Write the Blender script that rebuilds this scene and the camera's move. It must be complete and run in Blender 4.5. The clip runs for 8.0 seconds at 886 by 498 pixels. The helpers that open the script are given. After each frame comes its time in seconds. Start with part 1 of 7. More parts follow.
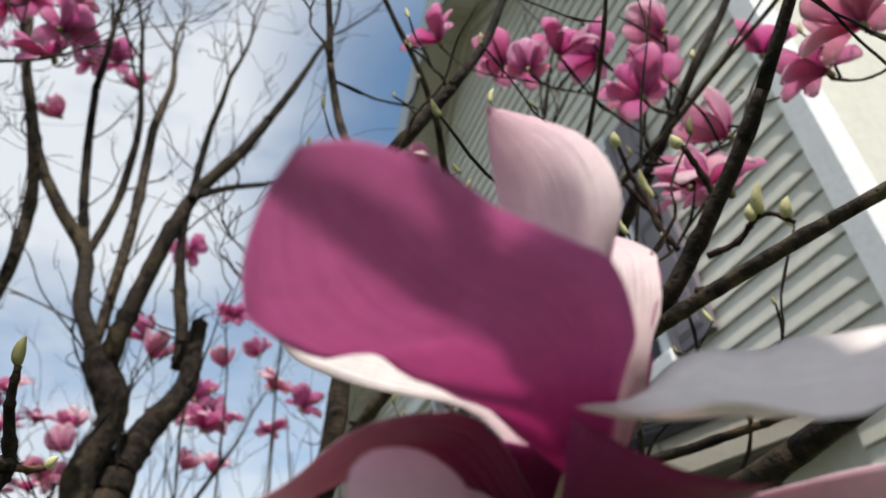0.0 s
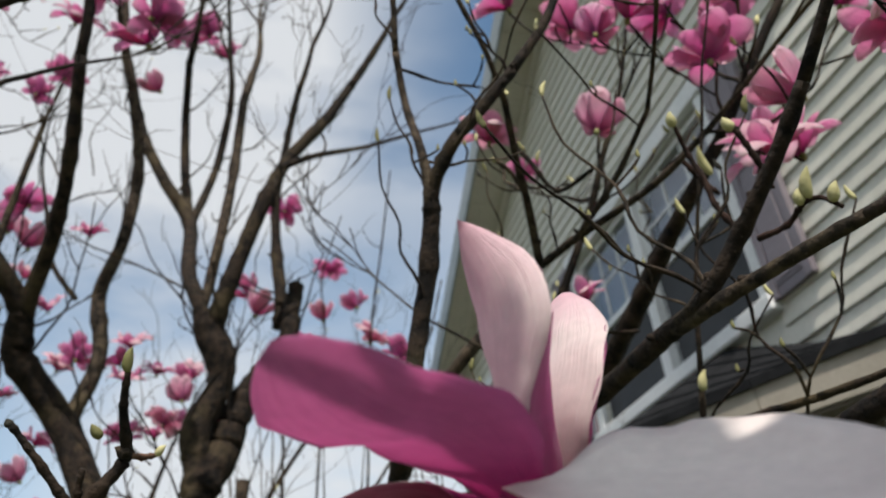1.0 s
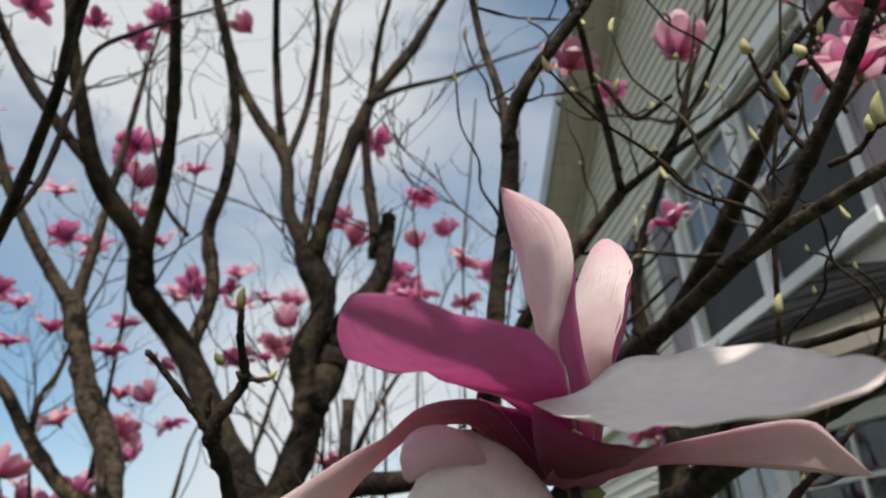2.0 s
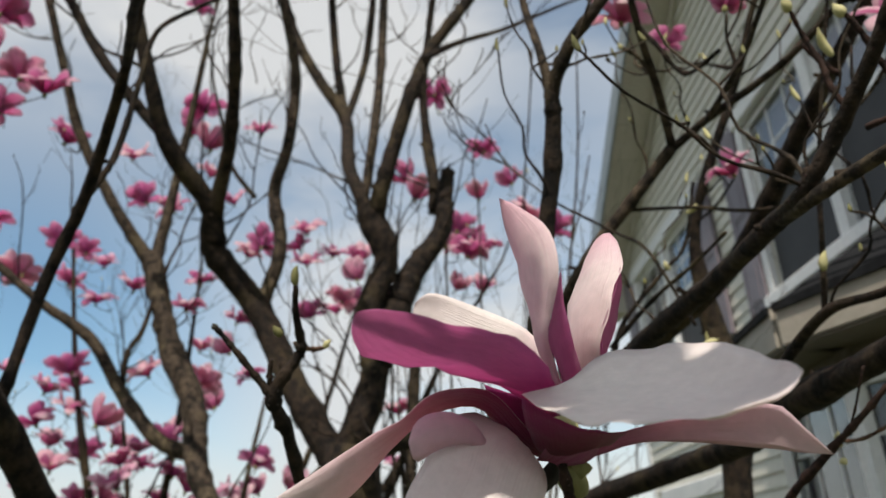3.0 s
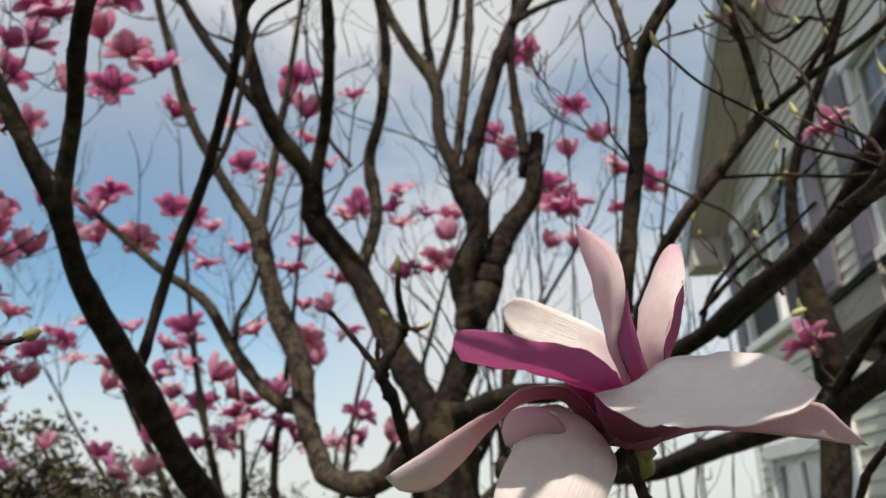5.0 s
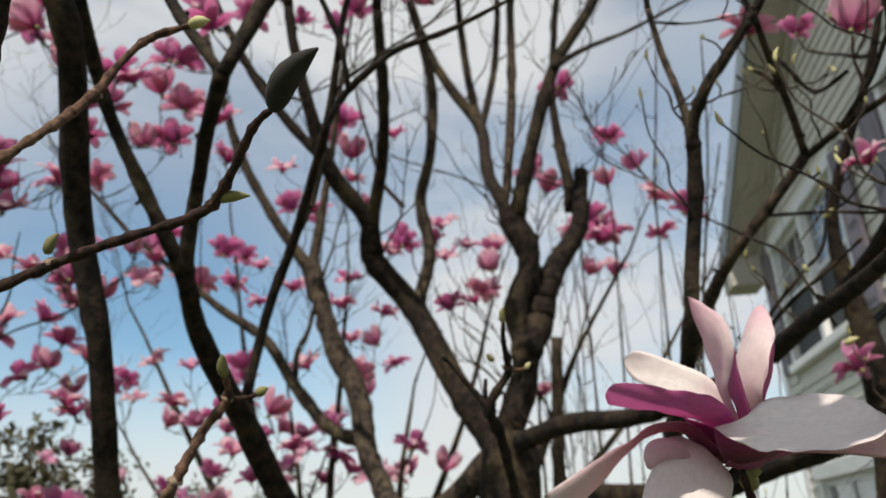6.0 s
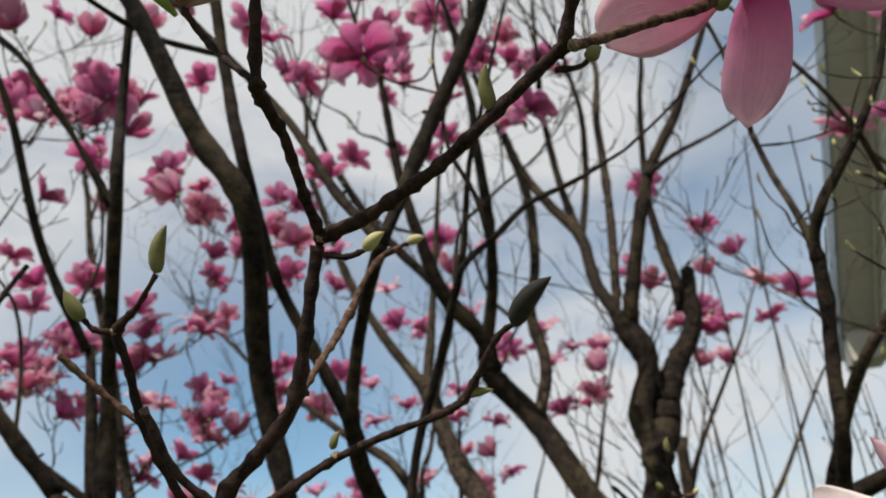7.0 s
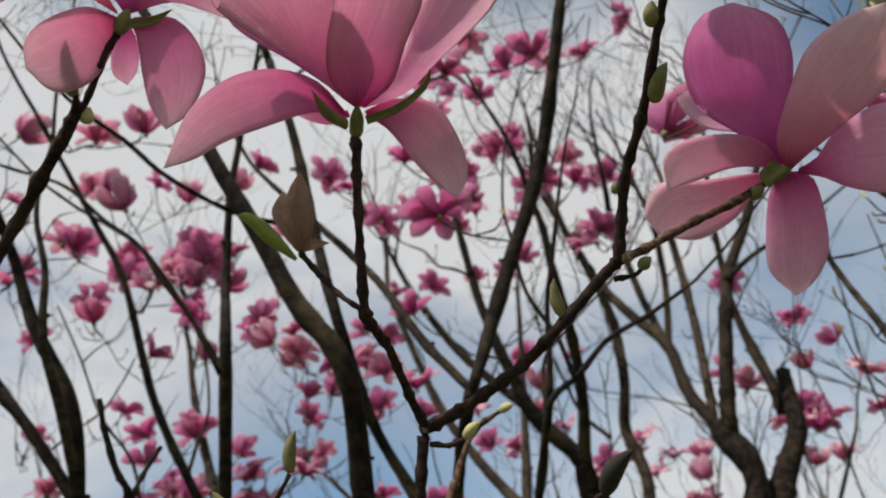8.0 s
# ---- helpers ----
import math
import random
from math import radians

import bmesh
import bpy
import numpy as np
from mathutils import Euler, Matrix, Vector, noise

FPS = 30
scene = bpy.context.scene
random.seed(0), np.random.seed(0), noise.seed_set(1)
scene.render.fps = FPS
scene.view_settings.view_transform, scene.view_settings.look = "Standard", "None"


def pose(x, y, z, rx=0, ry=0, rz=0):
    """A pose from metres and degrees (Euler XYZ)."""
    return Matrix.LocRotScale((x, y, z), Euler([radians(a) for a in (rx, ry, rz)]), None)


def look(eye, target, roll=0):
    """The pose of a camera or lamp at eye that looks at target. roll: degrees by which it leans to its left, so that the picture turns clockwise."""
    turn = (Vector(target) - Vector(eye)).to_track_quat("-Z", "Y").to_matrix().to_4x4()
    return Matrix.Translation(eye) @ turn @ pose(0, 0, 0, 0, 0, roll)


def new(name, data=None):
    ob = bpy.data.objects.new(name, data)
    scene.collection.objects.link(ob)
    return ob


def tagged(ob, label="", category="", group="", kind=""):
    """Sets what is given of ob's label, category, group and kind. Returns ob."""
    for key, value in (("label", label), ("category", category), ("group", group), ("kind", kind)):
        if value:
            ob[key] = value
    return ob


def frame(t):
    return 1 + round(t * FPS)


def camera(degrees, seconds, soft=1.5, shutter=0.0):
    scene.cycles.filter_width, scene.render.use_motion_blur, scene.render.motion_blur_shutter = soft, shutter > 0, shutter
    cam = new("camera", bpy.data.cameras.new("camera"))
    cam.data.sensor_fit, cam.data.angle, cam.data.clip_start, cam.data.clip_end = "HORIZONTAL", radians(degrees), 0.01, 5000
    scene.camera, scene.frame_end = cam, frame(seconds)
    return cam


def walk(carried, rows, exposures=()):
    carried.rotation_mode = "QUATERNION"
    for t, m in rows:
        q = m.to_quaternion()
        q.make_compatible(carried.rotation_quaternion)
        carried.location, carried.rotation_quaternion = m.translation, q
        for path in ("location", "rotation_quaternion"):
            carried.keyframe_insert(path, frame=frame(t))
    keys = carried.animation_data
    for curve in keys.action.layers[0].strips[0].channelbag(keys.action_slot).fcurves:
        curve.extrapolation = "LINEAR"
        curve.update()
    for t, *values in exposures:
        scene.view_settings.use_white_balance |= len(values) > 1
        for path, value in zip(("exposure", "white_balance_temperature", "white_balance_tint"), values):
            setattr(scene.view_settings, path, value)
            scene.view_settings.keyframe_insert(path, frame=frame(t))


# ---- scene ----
cam = camera(60.28, 8.0)
PATH = [  # seconds, eye in metres, yaw, pitch, roll in degrees
    (0.0, 0.1454, 0.0669, 1.7219, -1.30, 34.36, -8.76),
    (0.5, 0.1645, 0.0378, 1.7222, 2.78, 33.14, -6.66),
    (1.0, 0.1858, 0.0086, 1.7287, 7.65, 31.09, -5.99),
    (1.5, 0.1971, -0.0213, 1.7128, 12.26, 28.55, -4.73),
    (3.0, 0.2494, -0.0704, 1.7186, 21.92, 22.30, -3.07),
    (3.5, 0.2660, -0.0964, 1.7220, 24.00, 21.20, -2.44),
    (4.0, 0.2747, -0.0928, 1.7273, 25.86, 19.63, -1.98),
    (5.5, 0.2802, -0.1896, 1.7220, 30.62, 19.60, -2.05),
    (6.0, 0.2800, -0.2753, 1.7167, 31.76, 21.21, -2.80),
    (6.5, 0.2778, -0.3521, 1.7176, 34.36, 24.66, -4.31),
    (7.0, 0.2835, -0.4161, 1.7340, 38.39, 29.16, -5.60),
    (7.5, 0.3044, -0.4692, 1.7428, 42.00, 33.60, -6.80),
    (8.0, 0.3476, -0.4853, 1.7413, 44.40, 38.03, -7.65),
]
walk(cam, [(t, pose(x, y, z, 90 + pitch, 0, yaw) @ pose(0, 0, 0, 0, 0, roll)) for t, x, y, z, yaw, pitch, roll in PATH], [(0.0, 0.22, 6500, 12.0), (0.5, 0.22, 6550, 12.0), (1.0, 0.06, 6650, 12.0), (1.5, 0.04, 6700, 12.0), (3.0, 0.0, 6900, 12.0), (6.5, 0.0, 6900, 12.0), (7.5, -0.12, 6900, 13.0), (8.0, -0.12, 6900, 13.0)])
cam.data.dof.use_dof, cam.data.dof.focus_distance, cam.data.dof.aperture_fstop = True, 0.37, 13.0

# ---- world, sun, exposure ----
SUN_TO = Vector((0.148, -0.584, 0.798)).normalized()
world = bpy.data.worlds.new("spring_sky")
world.use_nodes = True
scene.world = world
wn, wl = world.node_tree.nodes, world.node_tree.links
wn.clear()
w_out, w_bg, w_sky = wn.new("ShaderNodeOutputWorld"), wn.new("ShaderNodeBackground"), wn.new("ShaderNodeTexSky")
w_sky.sky_type, w_sky.sun_disc = "NISHITA", False
w_sky.sun_elevation = math.asin(SUN_TO.z)
w_sky.sun_rotation = math.atan2(SUN_TO.x, SUN_TO.y)
w_sky.air_density, w_sky.dust_density, w_sky.ozone_density = 1.0, 0.6, 1.5
w_co, w_map = wn.new("ShaderNodeTexCoord"), wn.new("ShaderNodeMapping")
w_map.inputs["Scale"].default_value = (1.0, 1.0, 2.6)
w_map.inputs["Location"].default_value = (0.35, 0.2, 0.1)
w_no, w_ramp, w_mix = wn.new("ShaderNodeTexNoise"), wn.new("ShaderNodeValToRGB"), wn.new("ShaderNodeMix")
w_no.inputs["Scale"].default_value, w_no.inputs["Detail"].default_value, w_no.inputs["Roughness"].default_value = 1.7, 5.0, 0.55
w_ramp.color_ramp.elements[0].position, w_ramp.color_ramp.elements[1].position = 0.30, 0.55
w_ramp.color_ramp.elements[1].color = (0.92, 0.92, 0.92, 1)
w_mix.data_type = "RGBA"
[s for s in w_mix.inputs if s.type == "RGBA"][1].default_value = (7.2, 7.6, 7.9, 1)
wl.new(w_co.outputs["Generated"], w_map.inputs["Vector"])
wl.new(w_map.outputs["Vector"], w_no.inputs["Vector"])
wl.new(w_no.outputs["Fac"], w_ramp.inputs["Fac"])
w_sep, w_hz, w_max = wn.new("ShaderNodeSeparateXYZ"), wn.new("ShaderNodeValToRGB"), wn.new("ShaderNodeMath")
w_hz.color_ramp.elements[0].position, w_hz.color_ramp.elements[1].position = 0.09, 0.24
w_hz.color_ramp.elements[0].color, w_hz.color_ramp.elements[1].color = (0.85, 0.85, 0.85, 1), (0, 0, 0, 1)
w_max.operation = "MAXIMUM"
wl.new(w_co.outputs["Generated"], w_sep.inputs["Vector"])
wl.new(w_sep.outputs["Z"], w_hz.inputs["Fac"])
# gaps of open blue between the clouds
w_last = w_ramp.outputs["Color"]
for gap, edge, amount in (((-0.775, 0.575, 0.26), 0.93, 1.0), ((-0.16, 0.86, 0.49), 0.98, 0.6), ((0.05, 0.69, 0.72), 0.965, 1.0)):
    w_dot, w_gr, w_cut = wn.new("ShaderNodeVectorMath"), wn.new("ShaderNodeMapRange"), wn.new("ShaderNodeMath")
    w_dot.operation, w_cut.operation, w_cut.use_clamp = "DOT_PRODUCT", "MULTIPLY", True
    w_dot.inputs[1].default_value = Vector(gap).normalized()
    wl.new(w_co.outputs["Generated"], w_dot.inputs[0])
    w_gr.inputs["From Min"].default_value, w_gr.inputs["From Max"].default_value = edge, 1.0
    w_gr.inputs["To Min"].default_value, w_gr.inputs["To Max"].default_value = 1.0, 1.0 - amount
    wl.new(w_dot.outputs["Value"], w_gr.inputs["Value"])
    wl.new(w_last, w_cut.inputs[0])
    wl.new(w_gr.outputs["Result"], w_cut.inputs[1])
    w_last = w_cut.outputs[0]
wl.new(w_last, w_max.inputs[0])
wl.new(w_hz.outputs["Color"], w_max.inputs[1])
wl.new(w_max.outputs[0], w_mix.inputs["Factor"])
w_tint = wn.new("ShaderNodeMix")
w_tint.data_type, w_tint.blend_type = "RGBA", "MULTIPLY"
w_tint.inputs["Factor"].default_value = 1.0
[s for s in w_tint.inputs if s.type == "RGBA"][1].default_value = (1.20, 1.50, 1.47, 1)
wl.new(w_sky.outputs["Color"], [s for s in w_tint.inputs if s.type == "RGBA"][0])
wl.new([s for s in w_tint.outputs if s.type == "RGBA"][0], [s for s in w_mix.inputs if s.type == "RGBA"][0])
wl.new([s for s in w_mix.outputs if s.type == "RGBA"][0], w_bg.inputs["Color"])
wl.new(w_bg.outputs["Background"], w_out.inputs["Surface"])
w_bg.inputs["Strength"].default_value = 0.10
sun_data = bpy.data.lights.new("sun", "SUN")
sun_data.energy, sun_data.angle, sun_data.color = 5.0, radians(0.53), (1.0, 0.95, 0.87)
sun = new("sun", sun_data)
sun.matrix_world = look(SUN_TO * 40, (0, 0, 0))
scene.view_settings.exposure = 0.0

# ---- materials ----
def material(name):
    m = bpy.data.materials.new(name)
    m.use_nodes = True
    nt = m.node_tree
    return m, nt.nodes, nt.links, nt.nodes["Principled BSDF"]


def ramp_node(nodes, stops):
    r = nodes.new("ShaderNodeValToRGB")
    while len(r.color_ramp.elements) < len(stops):
        r.color_ramp.elements.new(0.5)
    for e, (p, c) in zip(r.color_ramp.elements, stops):
        e.position, e.color = p, (*c, 1)
    return r


def mixed(nodes, links, fac, a, b, mode="MIX"):
    """A colour mix of two sockets or colours by a socket or number."""
    n = nodes.new("ShaderNodeMix")
    n.data_type, n.blend_type = "RGBA", mode
    for key, v in (("Factor", fac), ("A", a), ("B", b)):
        sock = n.inputs[key] if key == "Factor" else [s for s in n.inputs if s.name == key and s.type == "RGBA"][0]
        if isinstance(v, (int, float)):
            sock.default_value = v
        elif isinstance(v, tuple):
            sock.default_value = (*v, 1)
        else:
            links.new(v, sock)
    return [s for s in n.outputs if s.type == "RGBA"][0]


def noise_node(nodes, links, vec, scale, detail=4.0, rough=0.55):
    n = nodes.new("ShaderNodeTexNoise")
    n.inputs["Scale"].default_value, n.inputs["Detail"].default_value, n.inputs["Roughness"].default_value = scale, detail, rough
    if vec is not None:
        links.new(vec, n.inputs["Vector"])
    return n


def bump_to(nodes, links, height, bsdf, strength, dist):
    b = nodes.new("ShaderNodeBump")
    b.inputs["Strength"].default_value, b.inputs["Distance"].default_value = strength, dist
    links.new(height, b.inputs["Height"])
    links.new(b.outputs["Normal"], bsdf.inputs["Normal"])
    return b


def tepal_material(name, stops, vein, through_light=0.4, mottle=0.25, streaks=0.24, thin_gamma=0.85):
    """Flower skin: colour from base to tip, long veins, fine mottling, light shining through."""
    m, n, l, p = material(name)
    uv = n.new("ShaderNodeUVMap")
    sep = n.new("ShaderNodeSeparateXYZ")
    l.new(uv.outputs["UV"], sep.inputs["Vector"])
    mp = n.new("ShaderNodeMapping")
    mp.inputs["Scale"].default_value = (16.0, 1.3, 1.0)
    l.new(uv.outputs["UV"], mp.inputs["Vector"])
    streak = noise_node(n, l, mp.outputs["Vector"], 1.6, 3.0, 0.6)
    wob = n.new("ShaderNodeMath")
    wob.operation = "MULTIPLY_ADD"
    wob.inputs[1].default_value = 0.16
    sub = n.new("ShaderNodeMath")
    sub.operation = "SUBTRACT"
    sub.inputs[1].default_value = 0.5
    l.new(streak.outputs["Fac"], sub.inputs[0])
    l.new(sub.outputs[0], wob.inputs[0])
    l.new(sep.outputs["Y"], wob.inputs[2])
    col = ramp_node(n, stops)
    l.new(wob.outputs[0], col.inputs["Fac"])
    vr = ramp_node(n, [(0.44, (0, 0, 0)), (0.62, (1, 1, 1))])
    l.new(streak.outputs["Fac"], vr.inputs["Fac"])
    half = n.new("ShaderNodeMath")
    half.operation = "MULTIPLY"
    half.inputs[1].default_value = streaks
    l.new(vr.outputs["Color"], half.inputs[0])
    c0 = mixed(n, l, half.outputs[0], col.outputs["Color"], vein)
    mp2 = n.new("ShaderNodeMapping")
    mp2.inputs["Scale"].default_value = (44.0, 2.2, 1.0)
    l.new(uv.outputs["UV"], mp2.inputs["Vector"])
    lines = noise_node(n, l, mp2.outputs["Vector"], 1.2, 2.0, 0.5)
    lr = ramp_node(n, [(0.50, (0, 0, 0)), (0.60, (1, 1, 1))])
    l.new(lines.outputs["Fac"], lr.inputs["Fac"])
    lm = n.new("ShaderNodeMath")
    lm.operation = "MULTIPLY"
    lm.inputs[1].default_value = streaks * 0.9
    l.new(lr.outputs["Color"], lm.inputs[0])
    c1 = mixed(n, l, lm.outputs[0], c0, vein)
    obj = n.new("ShaderNodeTexCoord")
    fine = noise_node(n, l, obj.outputs["Object"], 210.0, 3.0, 0.6)
    broad = noise_node(n, l, obj.outputs["Object"], 38.0, 3.0, 0.6)
    fr = ramp_node(n, [(0.3, (1 - mottle,) * 3), (0.7, (1.0, 1.0, 1.0))])
    l.new(fine.outputs["Fac"], fr.inputs["Fac"])
    br = ramp_node(n, [(0.3, (1 - mottle * 0.8,) * 3), (0.65, (1.0, 1.0, 1.0))])
    l.new(broad.outputs["Fac"], br.inputs["Fac"])
    c2 = mixed(n, l, 1.0, c1, fr.outputs["Color"], "MULTIPLY")
    c3 = mixed(n, l, 1.0, c2, br.outputs["Color"], "MULTIPLY")
    l.new(c3, p.inputs["Base Color"])
    p.inputs["Roughness"].default_value = 0.52
    p.inputs["Specular IOR Level"].default_value = 0.35
    p.inputs["Sheen Weight"].default_value = 0.12
    hsum = n.new("ShaderNodeMath")
    hsum.operation = "MULTIPLY_ADD"
    hsum.inputs[1].default_value = 2.2
    l.new(broad.outputs["Fac"], hsum.inputs[0])
    l.new(lines.outputs["Fac"], hsum.inputs[2])
    bmp = bump_to(n, l, hsum.outputs[0], p, 0.45, 0.0011)
    tr = n.new("ShaderNodeBsdfTranslucent")
    thin = n.new("ShaderNodeGamma")
    thin.inputs["Gamma"].default_value = thin_gamma
    l.new(mixed(n, l, 1.0, c3, (1.0, 0.9, 0.93), "MULTIPLY"), thin.inputs["Color"])
    l.new(thin.outputs["Color"], tr.inputs["Color"])
    l.new(bmp.outputs["Normal"], tr.inputs["Normal"])
    mx = n.new("ShaderNodeMixShader")
    mx.inputs["Fac"].default_value = through_light
    l.new(p.outputs["BSDF"], mx.inputs[1])
    l.new(tr.outputs["BSDF"], mx.inputs[2])
    l.new(mx.outputs["Shader"], n["Material Output"].inputs["Surface"])
    return m


PURPLE = tepal_material("tepal_purple", [(0.0, (0.28, 0.008, 0.08)), (0.2, (0.56, 0.065, 0.26)), (0.5, (0.64, 0.17, 0.40)), (1.0, (0.64, 0.23, 0.44))], (0.40, 0.035, 0.21), 0.6, 0.14, 0.16, 0.6)
WINE = tepal_material("tepal_wine", [(0.0, (0.11, 0.004, 0.030)), (0.4, (0.20, 0.010, 0.070)), (1.0, (0.34, 0.03, 0.16))], (0.14, 0.006, 0.05), 0.35, 0.14, 0.14)
WHITE = tepal_material("tepal_white", [(0.0, (0.50, 0.10, 0.24)), (0.14, (0.80, 0.60, 0.62)), (0.45, (0.87, 0.82, 0.78)), (1.0, (0.85, 0.77, 0.76))], (0.78, 0.66, 0.67), 0.34, 0.10, 0.06)
TIPPED = tepal_material("tepal_pink_tipped", [(0.0, (0.66, 0.24, 0.38)), (0.2, (0.84, 0.66, 0.66)), (0.6, (0.87, 0.78, 0.75)), (0.82, (0.86, 0.64, 0.68)), (1.0, (0.84, 0.50, 0.60))], (0.82, 0.62, 0.64), 0.4, 0.10, 0.10)
BLUSH = tepal_material("tepal_blush", [(0.0, (0.13, 0.005, 0.035)), (0.26, (0.30, 0.022, 0.11)), (0.48, (0.58, 0.22, 0.34)), (0.66, (0.82, 0.60, 0.65)), (1.0, (0.89, 0.82, 0.80))], (0.66, 0.36, 0.46), 0.34, 0.10, 0.10)
MAUVE = tepal_material("tepal_mauve", [(0.0, (0.24, 0.014, 0.09)), (0.22, (0.52, 0.18, 0.33)), (0.42, (0.70, 0.42, 0.53)), (0.7, (0.80, 0.58, 0.65)), (1.0, (0.87, 0.74, 0.76))], (0.70, 0.40, 0.52), 0.4, 0.10, 0.10)
PINK = tepal_material("tepal_pink", [(0.0, (0.50, 0.04, 0.24)), (0.15, (0.78, 0.25, 0.52)), (0.45, (0.89, 0.53, 0.71)), (0.8, (0.93, 0.73, 0.81)), (1.0, (0.94, 0.84, 0.86))], (0.66, 0.18, 0.42), 0.64, 0.08, 0.20, 1.0)
ROSE = tepal_material("tepal_rose", [(0.0, (0.48, 0.035, 0.29)), (0.28, (0.77, 0.25, 0.58)), (0.7, (0.87, 0.48, 0.74)), (1.0, (0.92, 0.72, 0.84))], (0.62, 0.13, 0.42), 0.64, 0.08, 0.20, 1.0)
SHELL = tepal_material("tepal_shell", [(0.0, (0.54, 0.06, 0.22)), (0.18, (0.83, 0.38, 0.53)), (0.55, (0.91, 0.66, 0.73)), (1.0, (0.94, 0.83, 0.83))], (0.72, 0.30, 0.46), 0.60, 0.08, 0.20, 1.0)
FADED = tepal_material("tepal_faded", [(0.0, (0.36, 0.20, 0.14)), (0.4, (0.64, 0.42, 0.36)), (1.0, (0.76, 0.56, 0.52))], (0.36, 0.2, 0.14), 0.35, 0.3)


def bark_material(name, dark, light, lichen, spots=0.5, scale=1.0):
    m, n, l, p = material(name)
    co = n.new("ShaderNodeTexCoord")
    vec = co.outputs["Object"]
    big = noise_node(n, l, vec, 7.0 * scale, 5.0, 0.62)
    mid = noise_node(n, l, vec, 46.0 * scale, 5.0, 0.65)
    fine = noise_node(n, l, vec, 260.0 * scale, 3.0, 0.6)
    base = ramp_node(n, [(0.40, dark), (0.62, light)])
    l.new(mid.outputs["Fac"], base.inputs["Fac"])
    patch = ramp_node(n, [(0.52, (0, 0, 0)), (0.66, (1, 1, 1))])
    l.new(big.outputs["Fac"], patch.inputs["Fac"])
    pm = n.new("ShaderNodeMath")
    pm.operation = "MULTIPLY"
    l.new(patch.outputs["Color"], pm.inputs[0])
    l.new(mid.outputs["Fac"], pm.inputs[1])
    c1 = mixed(n, l, pm.outputs[0], base.outputs["Color"], lichen)
    vo = n.new("ShaderNodeTexVoronoi")
    vo.inputs["Scale"].default_value = 120.0 * scale
    l.new(vec, vo.inputs["Vector"])
    vr = ramp_node(n, [(0.09, (1, 1, 1)), (0.15, (0, 0, 0))])
    l.new(vo.outputs["Distance"], vr.inputs["Fac"])
    sp = n.new("ShaderNodeMath")
    sp.operation = "MULTIPLY"
    sp.inputs[1].default_value = spots
    l.new(vr.outputs["Color"], sp.inputs[0])
    c2 = mixed(n, l, sp.outputs[0], c1, tuple(min(0.6, v * 1.9 + 0.05) for v in light))
    fr = ramp_node(n, [(0.3, (0.7, 0.7, 0.7)), (0.7, (1.0, 1.0, 1.0))])
    l.new(fine.outputs["Fac"], fr.inputs["Fac"])
    l.new(mixed(n, l, 1.0, c2, fr.outputs["Color"], "MULTIPLY"), p.inputs["Base Color"])
    p.inputs["Roughness"].default_value = 0.88
    p.inputs["Specular IOR Level"].default_value = 0.25
    add = n.new("ShaderNodeMath")
    add.operation = "MULTIPLY_ADD"
    add.inputs[1].default_value = 0.8
    l.new(sp.outputs[0], add.inputs[0])
    l.new(mid.outputs["Fac"], add.inputs[2])
    bump_to(n, l, add.outputs[0], p, 1.0, 0.007 / scale)
    return m


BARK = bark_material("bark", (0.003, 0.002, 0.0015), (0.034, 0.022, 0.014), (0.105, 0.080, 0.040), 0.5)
BARK_PALE = bark_material("bark_pale", (0.012, 0.009, 0.007), (0.090, 0.066, 0.045), (0.13, 0.105, 0.058), 0.3)
TWIG = bark_material("twig_bark", (0.010, 0.005, 0.004), (0.046, 0.022, 0.016), (0.08, 0.05, 0.035), 0.75, 3.0)
TWIG_PALE = bark_material("twig_pale", (0.032, 0.015, 0.010), (0.15, 0.085, 0.056), (0.20, 0.14, 0.09), 0.5, 3.0)


def plain_material(name, a, b, scale, rough, bump=0.0, dist=0.002, metal=0.0):
    """A painted or grown surface with variation at two scales."""
    m, n, l, p = material(name)
    co = n.new("ShaderNodeTexCoord")
    big = noise_node(n, l, co.outputs["Object"], scale, 5.0, 0.6)
    fine = noise_node(n, l, co.outputs["Object"], scale * 14, 4.0, 0.6)
    r = ramp_node(n, [(0.3, a), (0.7, b)])
    l.new(big.outputs["Fac"], r.inputs["Fac"])
    fr = ramp_node(n, [(0.3, (0.86, 0.86, 0.86)), (0.7, (1.0, 1.0, 1.0))])
    l.new(fine.outputs["Fac"], fr.inputs["Fac"])
    l.new(mixed(n, l, 1.0, r.outputs["Color"], fr.outputs["Color"], "MULTIPLY"), p.inputs["Base Color"])
    p.inputs["Roughness"].default_value, p.inputs["Metallic"].default_value = rough, metal
    if bump:
        bump_to(n, l, fine.outputs["Fac"], p, bump, dist)
    return m


BUD_GREEN = plain_material("bud_green", (0.11, 0.11, 0.036), (0.22, 0.21, 0.08), 60.0, 0.75, 0.4, 0.0008)
BUD_DARK = plain_material("bud_dark", (0.009, 0.009, 0.006), (0.024, 0.022, 0.014), 70.0, 0.85, 0.6, 0.001)
BUD_PALE = plain_material("bud_pale", (0.38, 0.36, 0.16), (0.56, 0.52, 0.28), 60.0, 0.75, 0.4, 0.0008)
LEAF = plain_material("young_leaf", (0.15, 0.22, 0.04), (0.30, 0.36, 0.09), 40.0, 0.5, 0.3, 0.0008)
SCAR = plain_material("twig_scar", (0.15, 0.11, 0.075), (0.30, 0.23, 0.165), 90.0, 0.9, 0.5, 0.001)
